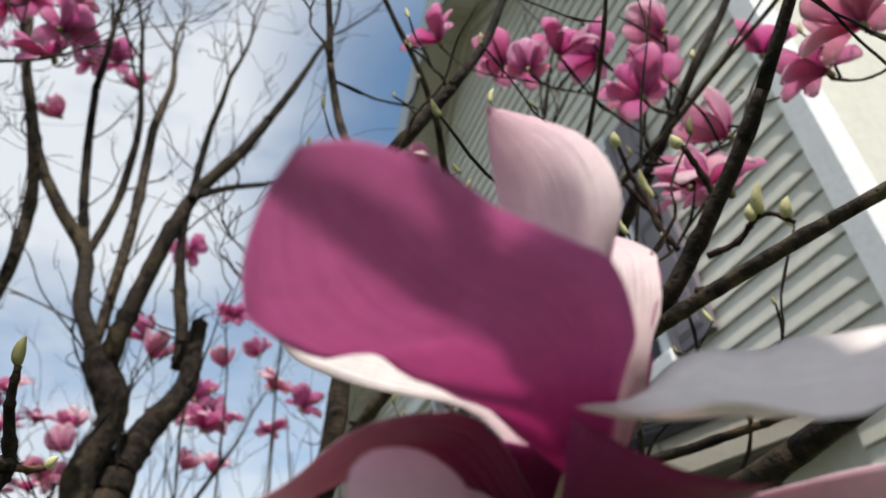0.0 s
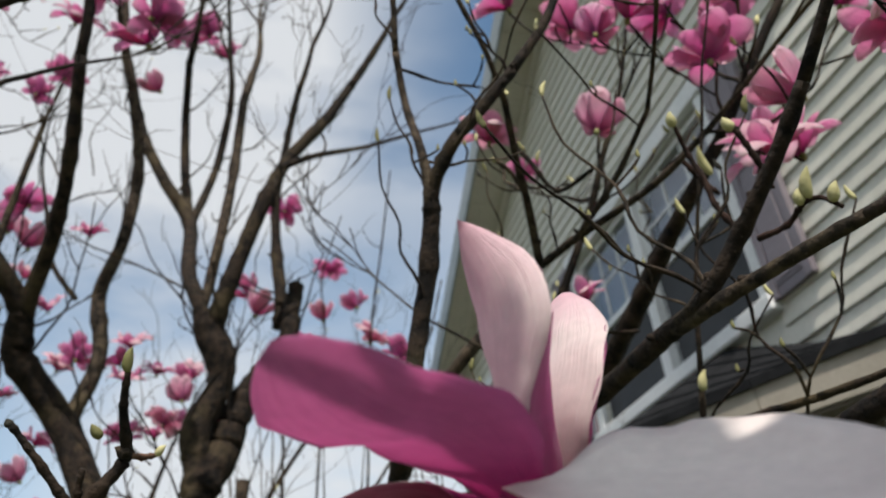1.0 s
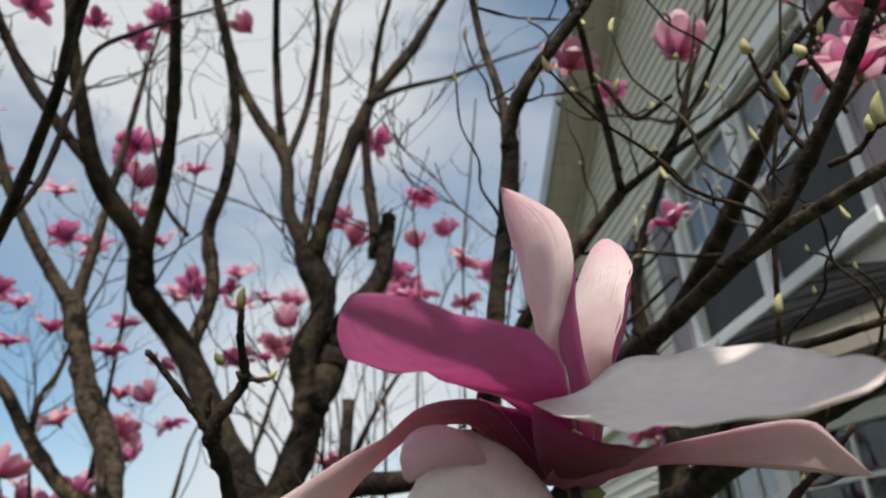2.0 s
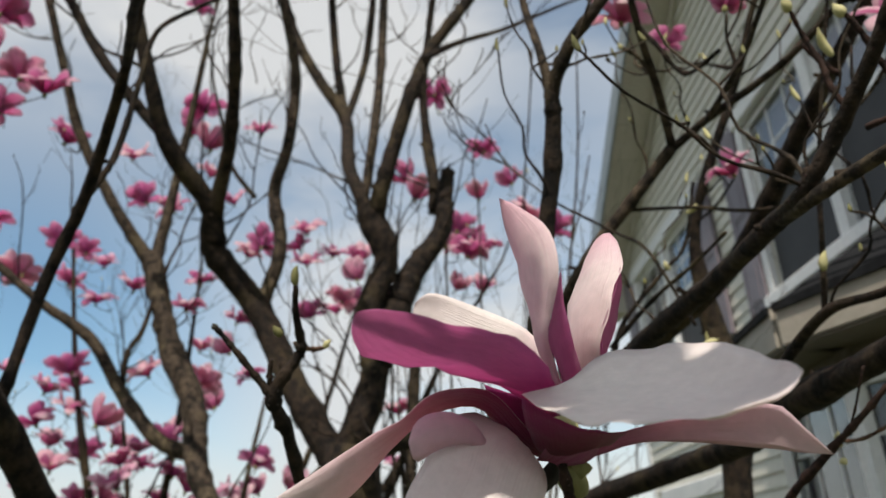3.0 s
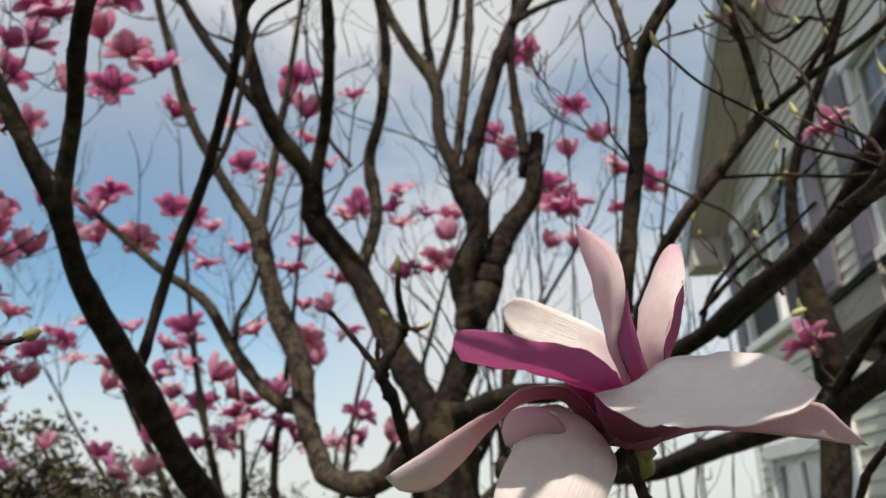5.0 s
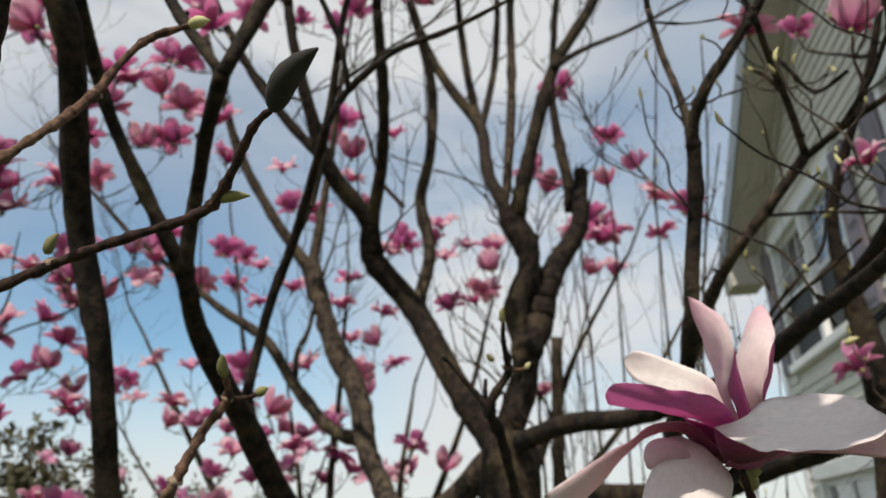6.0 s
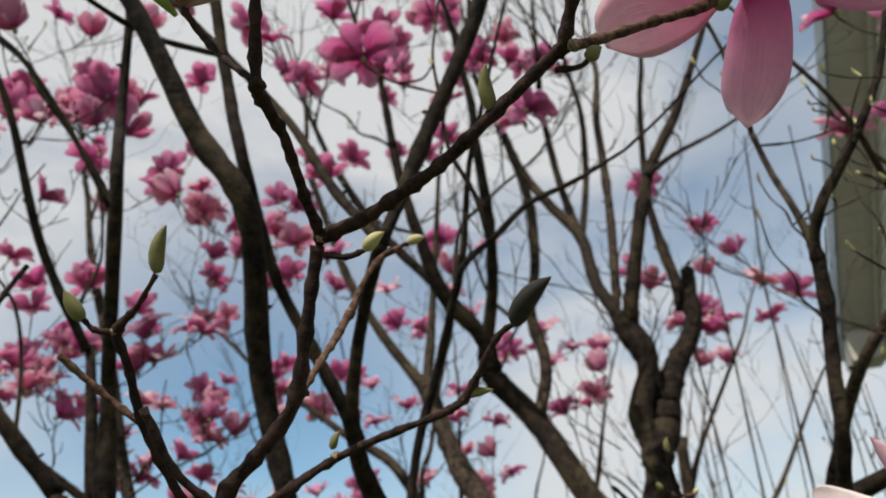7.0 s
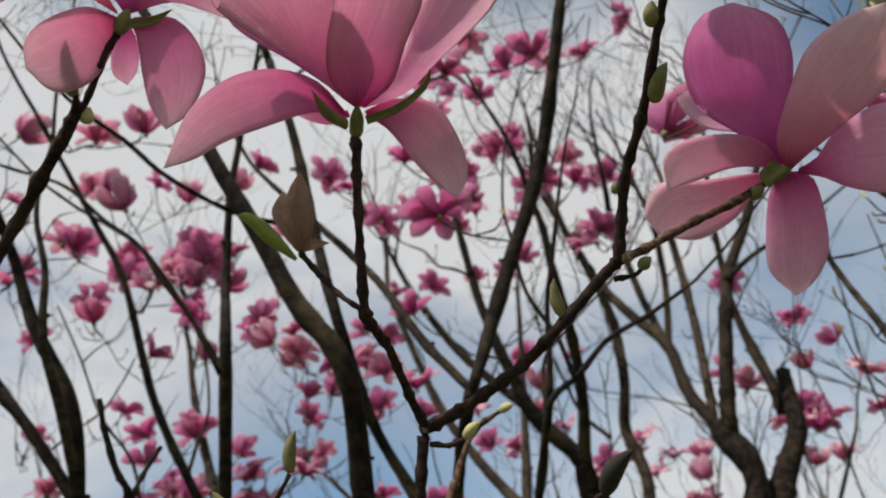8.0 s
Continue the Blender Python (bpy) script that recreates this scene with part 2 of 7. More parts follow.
CUT_WOOD = plain_material("cut_wood", (0.40, 0.22, 0.09), (0.58, 0.36, 0.17), 40.0, 0.85, 0.5, 0.002)
SIDING = plain_material("vinyl_siding", (0.54, 0.53, 0.46), (0.61, 0.60, 0.53), 1.6, 0.55, 0.12, 0.001)
TRIM = plain_material("white_trim", (0.66, 0.68, 0.68), (0.76, 0.77, 0.77), 2.4, 0.5, 0.15, 0.001)
SOFFIT = plain_material("soffit_vinyl", (0.48, 0.455, 0.395), (0.55, 0.53, 0.47), 2.0, 0.6, 0.1, 0.001)
BAY_BOARD = plain_material("bay_fascia_board", (0.27, 0.245, 0.20), (0.34, 0.31, 0.26), 3.0, 0.6, 0.2, 0.001)
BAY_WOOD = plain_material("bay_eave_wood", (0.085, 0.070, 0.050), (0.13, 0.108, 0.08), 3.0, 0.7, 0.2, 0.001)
GUTTER = plain_material("grey_fascia", (0.20, 0.24, 0.26), (0.28, 0.32, 0.34), 3.0, 0.45, 0.1, 0.001)
SHUTTER = plain_material("mauve_shutter", (0.135, 0.115, 0.135), (0.185, 0.160, 0.180), 3.0, 0.5, 0.15, 0.001)
ROOFING = plain_material("asphalt_shingle", (0.006, 0.0065, 0.0075), (0.018, 0.019, 0.021), 9.0, 0.95, 0.8, 0.003)
ROOFING.node_tree.nodes["Principled BSDF"].inputs["Specular IOR Level"].default_value = 0.12
LAWN = plain_material("lawn", (0.05, 0.062, 0.025), (0.10, 0.112, 0.05), 3.0, 0.95, 0.8, 0.02)
HEDGE = plain_material("hedge_leaf", (0.022, 0.020, 0.008), (0.062, 0.056, 0.020), 2.0, 0.9, 0.5, 0.01)
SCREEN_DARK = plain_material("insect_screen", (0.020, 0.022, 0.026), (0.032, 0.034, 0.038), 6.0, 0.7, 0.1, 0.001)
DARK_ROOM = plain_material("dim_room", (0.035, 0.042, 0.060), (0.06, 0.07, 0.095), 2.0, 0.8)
# blue-grey tone stands in for sky reflected by the sash panes
PANE_BACKING = plain_material("sky_toned_backing", (0.25, 0.26, 0.32), (0.33, 0.34, 0.41), 2.0, 0.6, 0.1, 0.001)
PALE_BACKING = plain_material("pale_blue_backing", (0.34, 0.42, 0.45), (0.42, 0.50, 0.53), 2.0, 0.6, 0.1, 0.001)
GLASS, gn, gl, gp = material("window_glass")
gp.inputs["Base Color"].default_value = (0.9, 0.93, 0.95, 1)
gp.inputs["Roughness"].default_value = 0.03
gp.inputs["Transmission Weight"].default_value = 1.0
gp.inputs["IOR"].default_value = 1.5

# ---- building helpers ----
def link_mesh(name, bm, mats, parent=None, label="", smooth=True):
    me = bpy.data.meshes.new(name)
    bm.to_mesh(me)
    bm.free()
    for m in (mats if isinstance(mats, (list, tuple)) else [mats]):
        me.materials.append(m)
    if smooth:
        me.polygons.foreach_set("use_smooth", [True] * len(me.polygons))
    ob = new(name, me)
    if parent is not None:
        ob.parent = parent
        ob.matrix_parent_inverse = parent.matrix_basis.inverted()
    if label:
        tagged(ob, label)
    return ob


def part(name, bm, mats, parent, label="", smooth=True):
    return link_mesh(name, bm, mats, parent, label, smooth)


def thing(name, at, label, category, group="", kind=""):
    e = new(name)
    e.location = at
    bpy.context.view_layer.update()
    e.matrix_basis = Matrix.Translation(at)
    return tagged(e, label, category, group, kind)


def smooth_line(pts, steps):
    """Catmull-Rom points through the given ones (any width of tuple)."""
    q = [np.array(p, float) for p in pts]
    q = [2 * q[0] - q[1]] + q + [2 * q[-1] - q[-2]]
    out = []
    for i in range(1, len(q) - 2):
        a, b, c, d = q[i - 1:i + 3]
        for k in range(steps):
            t = k / steps
            out.append(0.5 * ((2 * b) + (c - a) * t + (2 * a - 5 * b + 4 * c - d) * t * t + (3 * b - 3 * c + d - a) * t ** 3))
    out.append(q[-2])
    return out


def tube(bm, line, sides=10, rough=0.06, knots=0.0, seed=0, cap_mat=None):
    """A tapering, slightly uneven tube along points (x, y, z, radius)."""
    rings, up = [], Vector((0.13, 0.31, 0.94))
    n = len(line)
    for i, p in enumerate(line):
        a, b = line[max(0, i - 1)], line[min(n - 1, i + 1)]
        d = Vector((b[:3] - a[:3]).tolist())
        if d.length < 1e-9:
            d = Vector((0, 0, 1))
        d.normalize()
        u = d.cross(up)
        if u.length < 0.05:
            u = d.cross(Vector((1, 0, 0)))
        u.normalize()
        v = d.cross(u)
        c, r = Vector(p[:3].tolist()), max(0.0006, float(p[3]))
        ring = []
        for k in range(sides):
            ang = 2 * math.pi * k / sides
            w = u * math.cos(ang) + v * math.sin(ang)
            s = 1 + rough * noise.noise((c + w * r) * (0.9 / max(r, 0.003)) + Vector((seed * 7.3, 0, 0)))
            if knots:
                s += knots * max(0.0, noise.noise(c * (0.30 / max(r, 0.004)) + Vector((seed, 3.1, 0))) - 0.18)
            ring.append(bm.verts.new(c + w * r * s))
        rings.append(ring)
    for ra, rb in zip(rings, rings[1:]):
        for k in range(sides):
            bm.faces.new((ra[k], ra[(k + 1) % sides], rb[(k + 1) % sides], rb[k]))
    bm.faces.new(list(reversed(rings[0])))
    f = bm.faces.new(rings[-1])
    if cap_mat is not None:
        f.material_index = cap_mat


LIMB_POINTS, LIMB_ENDS = [], []


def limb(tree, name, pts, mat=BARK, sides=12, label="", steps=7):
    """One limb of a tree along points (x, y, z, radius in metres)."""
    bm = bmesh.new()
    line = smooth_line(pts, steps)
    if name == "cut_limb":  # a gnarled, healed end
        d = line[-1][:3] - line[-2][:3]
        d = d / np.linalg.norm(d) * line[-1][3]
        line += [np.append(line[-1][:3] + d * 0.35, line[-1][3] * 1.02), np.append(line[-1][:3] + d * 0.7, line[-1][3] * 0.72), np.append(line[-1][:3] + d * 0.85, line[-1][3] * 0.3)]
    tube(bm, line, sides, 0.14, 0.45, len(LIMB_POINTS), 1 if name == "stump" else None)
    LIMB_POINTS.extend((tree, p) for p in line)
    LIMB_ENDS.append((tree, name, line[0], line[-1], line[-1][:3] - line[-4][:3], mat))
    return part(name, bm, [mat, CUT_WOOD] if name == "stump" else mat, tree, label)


def tepal_sheet(bm, edge_a, edge_b, bulge=0.12, rows=18, cols=9, thick=0.0007, curl=0.0, seed=0, inner=0, outer=1, uv_len=(0.0, 1.0)):
    """A tepal between two margins: bulge pushes its middle out along the face, curl bends the margins."""
    def even(edge):
        line = smooth_line(edge, 8)
        L = [0.0]
        for a, b in zip(line, line[1:]):
            L.append(L[-1] + float(np.linalg.norm(b - a)))
        L = np.array(L) / L[-1]
        arr = np.array(line)
        t = np.linspace(0, 1, rows)
        return np.stack([np.interp(t, L, arr[:, k]) for k in range(3)], 1)
    A, B = even(edge_a), even(edge_b)
    uvl = bm.loops.layers.uv.verify()
    mid = (A + B) / 2
    sheets = []
    grid = np.zeros((rows, cols, 3))
    nor = np.zeros((rows, cols, 3))
    for i in range(rows):
        t = mid[min(rows - 1, i + 1)] - mid[max(0, i - 1)]
        w = B[i] - A[i]
        nn = np.cross(t, w)
        ln = np.linalg.norm(nn)
        nn = nn / ln if ln > 1e-9 else nn
        width = np.linalg.norm(w)
        for j in range(cols):
            v = j / (cols - 1)
            x = 2 * v - 1
            p = A[i] * (1 - v) + B[i] * v
            off = bulge * (1 - x * x) + curl * abs(x) ** 3
            wav = 0.055 * abs(x) ** 2 * noise.noise(Vector((i * 0.32 + seed * 5.1, x * 0.8, seed))) + 0.02 * noise.noise(Vector((i * 0.5, j * 0.7, seed * 3.7)))
            grid[i, j] = p + nn * width * (off + wav)
            nor[i, j] = nn
    for side, mat_i in ((0.5, inner), (-0.5, outer)):
        vs = [[bm.verts.new((grid[i, j] + nor[i, j] * thick * side * (0.15 if j in (0, cols - 1) or i == rows - 1 else 1)).tolist()) for j in range(cols)] for i in range(rows)]
        for i in range(rows - 1):
            for j in range(cols - 1):
                q = [(i, j), (i, j + 1), (i + 1, j + 1), (i + 1, j)]
                if side < 0:
                    q.reverse()
                try:
                    f = bm.faces.new([vs[a][b] for a, b in q])
                except ValueError:
                    continue
                f.material_index = mat_i
                for lp, (a, b) in zip(f.loops, q):
                    lp[uvl].uv = (b / (cols - 1), uv_len[0] + (uv_len[1] - uv_len[0]) * a / (rows - 1))
        sheets.append(vs)
    s0, s1 = sheets
    rim = [(i, 0) for i in range(rows)] + [(rows - 1, j) for j in range(1, cols)] + [(i, cols - 1) for i in range(rows - 2, -1, -1)]
    for (a, b), (c, d) in zip(rim, rim[1:]):
        f = bm.faces.new((s0[a][b], s0[c][d], s1[c][d], s1[a][b]))
        f.material_index = outer
        for lp in f.loops:
            lp[uvl].uv = (0.5, uv_len[1] * 0.9)


def tepal(flower, edge_a, edge_b, mats, label="", **kw):
    bm = bmesh.new()
    tepal_sheet(bm, edge_a, edge_b, **kw)
    return part("tepal", bm, list(mats), flower, label)


def bud_mesh(bm, base, tip, r, mat_i=0, lean=0.12, sides=9, seed=0):
    """A pointed, slightly bent downy bud."""
    b, t = np.array(base, float), np.array(tip, float)
    ax = t - b
    sidev = np.cross(ax, (0.3, 0.2, 1.0))
    sidev /= max(1e-9, np.linalg.norm(sidev))
    ln = np.linalg.norm(ax)
    prof = [(0.0, 0.42), (0.08, 0.72), (0.2, 0.94), (0.38, 1.0), (0.55, 0.95), (0.72, 0.74), (0.86, 0.46), (0.95, 0.22), (1.0, 0.05)]
    line = [np.append(b + ax * u + sidev * ln * lean * math.sin(math.pi * u), r * w) for u, w in prof]
    n0 = len(bm.faces)
    tube(bm, line, sides, 0.06, 0.0, seed)
    bm.faces.ensure_lookup_table()
    for f in bm.faces[n0:]:
        f.material_index = mat_i


def bud(tree, base, tip, r, mat, name="bud", label="", lean=0.1):
    bm = bmesh.new()
    bud_mesh(bm, base, tip, r, 0, lean)
    return part(name, bm, mat, tree, label)


def node_ring(tree, at, r, mat=TWIG):
    """A swollen, knobbly twig joint."""
    bm = bmesh.new()
    bmesh.ops.create_icosphere(bm, subdivisions=2, radius=r * 0.78)
    for v in bm.verts:
        v.co *= 1 + 0.6 * noise.noise(v.co * (1.9 / r))
        v.co.z *= 0.8
        v.co += Vector(at)
    return part("twig_node", bm, mat, tree)


def twig(tree, pts, mat=TWIG, name="twig", label="", sides=9, steps=8):
    bm = bmesh.new()
    line = smooth_line(pts, steps)
    for i, p in enumerate(line):
        if i % 5 == 3:
            p[3] *= 1.28
        elif i % 5 == 1:
            p[3] *= 0.92
    tube(bm, line, sides, 0.30, 0.5, seed=int(abs(pts[0][0]) * 1000))
    return part(name, bm, mat, tree, label)

# ---- ground and distance ----
bm = bmesh.new()
bmesh.ops.create_grid(bm, x_segments=60, y_segments=60, size=600)
for v in bm.verts:
    far = max(0.0, v.co.length - 12)
    v.co.z = 0.05 * noise.noise(v.co * 0.3) if far == 0 else 0.35 * noise.noise(v.co * 0.02)
ground = tagged(link_mesh("ground", bm, LAWN), "spring lawn under the magnolias and round the house", "lawn", kind="structure")



def garden_shrub(at, w, hgt, seed, mat, label):
    """A loose shrub: many thin upright stems, each set with small leaves."""
    r = random.Random(seed)
    s = tagged(new("shrub"), label, "shrub", "far shrubs")
    s.matrix_basis = Matrix.Translation(at)
    stems, leaves = bmesh.new(), bmesh.new()
    for k in range(46):
        a, q = r.uniform(0, 6.28), math.sqrt(r.random()) * w
        foot = np.array([math.cos(a) * q * 0.3, math.sin(a) * q * 0.3, 0.0])
        top = np.array([math.cos(a) * q, math.sin(a) * q, hgt * r.uniform(0.6, 1.0) * (1 - 0.35 * (q / w) ** 2)])
        mid = (foot + top) / 2 + np.array([r.uniform(-0.1, 0.1), r.uniform(-0.1, 0.1), 0.1])
        line = smooth_line([(*foot, 0.014), (*mid, 0.009), (*top, 0.003)], 4)
        tube(stems, line, 4, 0.1)
        for p in line[2:]:
            for _ in range(36):
                c = Vector((p[0] + r.gauss(0, 0.09), p[1] + r.gauss(0, 0.09), p[2] + r.gauss(0, 0.08)))
                u = Vector((r.uniform(-1, 1), r.uniform(-1, 1), r.uniform(-1, 1))).normalized() * r.uniform(0.025, 0.055)
                v = u.orthogonal().normalized() * u.length * 0.45
                leaves.faces.new([leaves.verts.new(c + x) for x in (-u, v, u, -v)])
    link_mesh("stem", stems, BARK, s).matrix_parent_inverse = Matrix()
    link_mesh("leaves", leaves, mat, s, smooth=False).matrix_parent_inverse = Matrix()


for k, (az, dist, w, hgt) in enumerate(((67, 7.5, 1.0, 3.2), (60, 7.6, 1.0, 3.1), (55.5, 8.0, 0.8, 2.75), (49, 10.5, 1.2, 2.6), (74, 7.5, 1.0, 3.2), (42, 13.5, 1.4, 2.6), (61, 9.5, 1.2, 3.0), (52, 12.5, 1.4, 2.9))):
    garden_shrub((0.27 - dist * math.sin(radians(az)), -0.2 + dist * math.cos(radians(az)), -0.05), w, hgt, 70 + k, HEDGE, "loose olive-green shrub in young leaf on the lawn")

# ---- house ----
WALL_ALONG = Vector((-0.4007, 0.9162, 0.0))   # along the wall, away from the first view
WALL_OUT = Vector((-0.9162, -0.4007, 0.0))    # out of the wall
WALL_FOOT = Vector((0.269, -0.097, 0.0)) - WALL_OUT * 2.6
HOUSE_M = Matrix(((WALL_ALONG.x, WALL_OUT.x, 0, WALL_FOOT.x), (WALL_ALONG.y, WALL_OUT.y, 0, WALL_FOOT.y), (0, 0, 1, 0), (0, 0, 0, 1)))
house = new("house")
house.matrix_basis = HOUSE_M
tagged(house, "two-storey house with beige lap siding, white trim and mauve shutters", "house")
CORNER, PEAK, NEAR_END = 9.30, 4.4, 1.84
SLOPE = 0.56
EAVE_Z = 5.04


def rake_z(s):
    return EAVE_Z + SLOPE * (CORNER - s) if s >= PEAK else EAVE_Z + SLOPE * (CORNER - PEAK) - SLOPE * (PEAK - s)


def house_part(name, bm, mat, parent=None, label="", smooth=False):
    """A part given in the wall's own axes: along, out, up."""
    me = bpy.data.meshes.new(name)
    bm.to_mesh(me)
    bm.free()
    for m in (mat if isinstance(mat, list) else [mat]):
        me.materials.append(m)
    if smooth:
        me.polygons.foreach_set("use_smooth", [True] * len(me.polygons))
    ob = new(name, me)
    ob.parent = parent or house
    if label:
        tagged(ob, label)
    return ob


def box(bm, s0, s1, o0, o1, z0, z1, bev=0.0):
    vs = [bm.verts.new((s, o, z)) for z in (z0, z1) for o in (o0, o1) for s in (s0, s1)]
    fs = [bm.faces.new([vs[i] for i in f]) for f in ((0, 2, 3, 1), (4, 5, 7, 6), (0, 1, 5, 4), (2, 6, 7, 3), (0, 4, 6, 2), (1, 3, 7, 5))]
    if bev:
        es = list({e for f in fs for e in f.edges})
        bmesh.ops.bevel(bm, geom=es, offset=bev, segments=1, affect="EDGES")
    return bm


def prism(bm, ring, up):
    """A solid from a flat ring of points pushed along a vector."""
    a = [bm.verts.new(p) for p in ring]
    b = [bm.verts.new(Vector(p) + Vector(up)) for p in ring]
    bm.faces.new(list(reversed(a)))
    bm.faces.new(b)
    for i in range(len(a)):
        j = (i + 1) % len(a)
        bm.faces.new((a[i], a[j], b[j], b[i]))
    bmesh.ops.recalc_face_normals(bm, faces=bm.faces)
    return bm


WINDOWS = [(3.22, 5.29, 3.42, 4.83), (6.58, 8.74, 3.42, 4.76)]
LOW_WINDOW = (6.58, 8.74, 1.25, 2.17)
bm = bmesh.new()
# backing wall with the two window openings left free, and the other three walls
cols = [NEAR_END, WINDOWS[0][0], WINDOWS[0][1], WINDOWS[1][0], WINDOWS[1][1], CORNER]
for i, (a, b) in enumerate(zip(cols, cols[1:])):
    spans = [(0, None)] if i % 2 == 0 else [(0, 3.42), (4.83, None)] if i == 1 else [(0, LOW_WINDOW[2]), (LOW_WINDOW[3], 3.42), (4.83, None)]
    for z0, z1 in spans:
        if z1 is None:
            ring = [(a, 0, z0), (b, 0, z0), (b, 0, rake_z(b) - 0.02)]
            if a < PEAK < b:
                ring.append((PEAK, 0, rake_z(PEAK) - 0.02))
            ring.append((a, 0, rake_z(a) - 0.02))
            prism(bm, ring, (0, -0.16, 0))
        else:
            box(bm, a, b, -0.16, 0, z0, z1)
house_part("wall", bm, SIDING, label="gable wall behind the siding")
bm = bmesh.new()
box(bm, CORNER - 0.16, CORNER, -9, -0.16, 0, EAVE_Z - 0.05)
house_part("wall", bm, SIDING)
bm = bmesh.new()
box(bm, NEAR_END, NEAR_END + 0.16, -9, -0.16, 0, rake_z(NEAR_END) - 0.05)
house_part("wall", bm, SIDING)
bm = bmesh.new()
prism(bm, [(NEAR_END, -9, 0), (CORNER, -9, 0), (CORNER, -9, rake_z(CORNER) - 0.02), (PEAK, -9, rake_z(PEAK) - 0.02), (NEAR_END, -9, rake_z(NEAR_END) - 0.02)], (0, 0.16, 0))
house_part("wall", bm, SIDING)

# siding: every lap a board of its own, cut at the openings and the gable
LAP = 0.113


def siding_board(s0, s1, z):
    if s1 - s0 < 0.02:
        return
    bm = bmesh.new()
    prof = [(0.004, z), (0.023, z), (0.025, z + 0.006), (0.010, z + LAP - 0.004), (0.004, z + LAP - 0.004)]
    a = [bm.verts.new((s0, o, zz)) for o, zz in prof]
    b = [bm.verts.new((s1, o, zz)) for o, zz in prof]
    bm.faces.new(a)
    bm.faces.new(list(reversed(b)))
    for i in range(5):
        j = (i + 1) % 5
        bm.faces.new((a[i], b[i], b[j], a[j]))
    bmesh.ops.recalc_face_normals(bm, faces=bm.faces)
    house_part("siding_board", bm, SIDING)


z = 1.2
while z < rake_z(PEAK) - LAP:
    hi = CORNER - 0.10
    lo = NEAR_END + 0.1
    if z + LAP > EAVE_Z:
        hi = CORNER - (z + LAP - EAVE_Z) / SLOPE - 0.02
        lo = max(lo, PEAK - (rake_z(PEAK) - z - LAP) / SLOPE + 0.02)
    gaps = []
    for s0, s1, z0, z1 in WINDOWS + [LOW_WINDOW]:
        if z + LAP > z0 - 0.09 and z < z1 + 0.13:
            gaps.append((s0 - 0.09, s1 + 0.09))
    if z < 2.85:
        gaps.append((2.3, 5.5))
    elif z < 3.30:
        gaps.append((2.45 + 1.2 * (z - 2.85) / 0.45, 5.5))
    a = lo
    for g0, g1 in sorted(gaps):
        if g0 > a:
            siding_board(a, min(g0, hi), z)
        a = max(a, g1)
    siding_board(a, hi, z)
    z += LAP

for s, o in ((CORNER, 0), (NEAR_END, 0)):
    bm = bmesh.new()
    box(bm, s - 0.10 if s == CORNER else s - 0.03, s + 0.03 if s == CORNER else s + 0.10, -0.12, 0.034, 0.2, rake_z(s) - 0.26, 0.004)
    house_part("corner_board", bm, TRIM)

# roof, rake soffits and fascia
OVER = 0.42
for sa, sb in ((PEAK, CORNER + 0.40), (PEAK, NEAR_END - 0.40)):
    za, zb = rake_z(PEAK), rake_z(PEAK) - SLOPE * abs(sb - PEAK)
    bm = bmesh.new()
    prism(bm, [(sa, OVER, za + 0.02), (sb, OVER, zb + 0.02), (sb, OVER, zb + 0.16), (sa, OVER, za + 0.16)], (0, -9.8, 0))
    house_part("roof", bm, ROOFING, label="dark shingle roof slope")
    bm = bmesh.new()
    prism(bm, [(sa, OVER + 0.002, za - 0.14), (sb, OVER + 0.002, zb - 0.14), (sb, OVER + 0.002, zb + 0.17), (sa, OVER + 0.002, za + 0.17)], (0, 0.025, 0))
    house_part("rake_board", bm, GUTTER, label="grey-blue rake fascia")
    n_strip = int(abs(sb - sa) / 0.2)
    for k in range(n_strip):
        u0, u1 = k / n_strip, (k + 0.955) / n_strip
        p0, p1 = sa + (sb - sa) * u0, sa + (sb - sa) * u1
        q0, q1 = za + (zb - za) * u0, za + (zb - za) * u1
        bm = bmesh.new()
        prism(bm, [(p0, 0.03, q0 - 0.12), (p1, 0.03, q1 - 0.12), (p1, OVER, q1 - 0.12), (p0, OVER, q0 - 0.12)], (0, 0, 0.02))
        house_part("soffit_panel", bm, SOFFIT)
    bm = bmesh.new()
    prism(bm, [(sa, 0.028, za - 0.13), (sb, 0.028, zb - 0.13), (sb, 0.028, zb - 0.24), (sa, 0.028, za - 0.24)], (0, 0.03, 0))
    house_part("frieze_board", bm, SOFFIT)
bm = bmesh.new()
box(bm, CORNER - 0.05, CORNER + 0.42, 0.03, OVER, EAVE_Z - 0.50, EAVE_Z - 0.14, 0.004)
house_part("eave_return", bm, SOFFIT, label="boxed eave return at the gable foot")


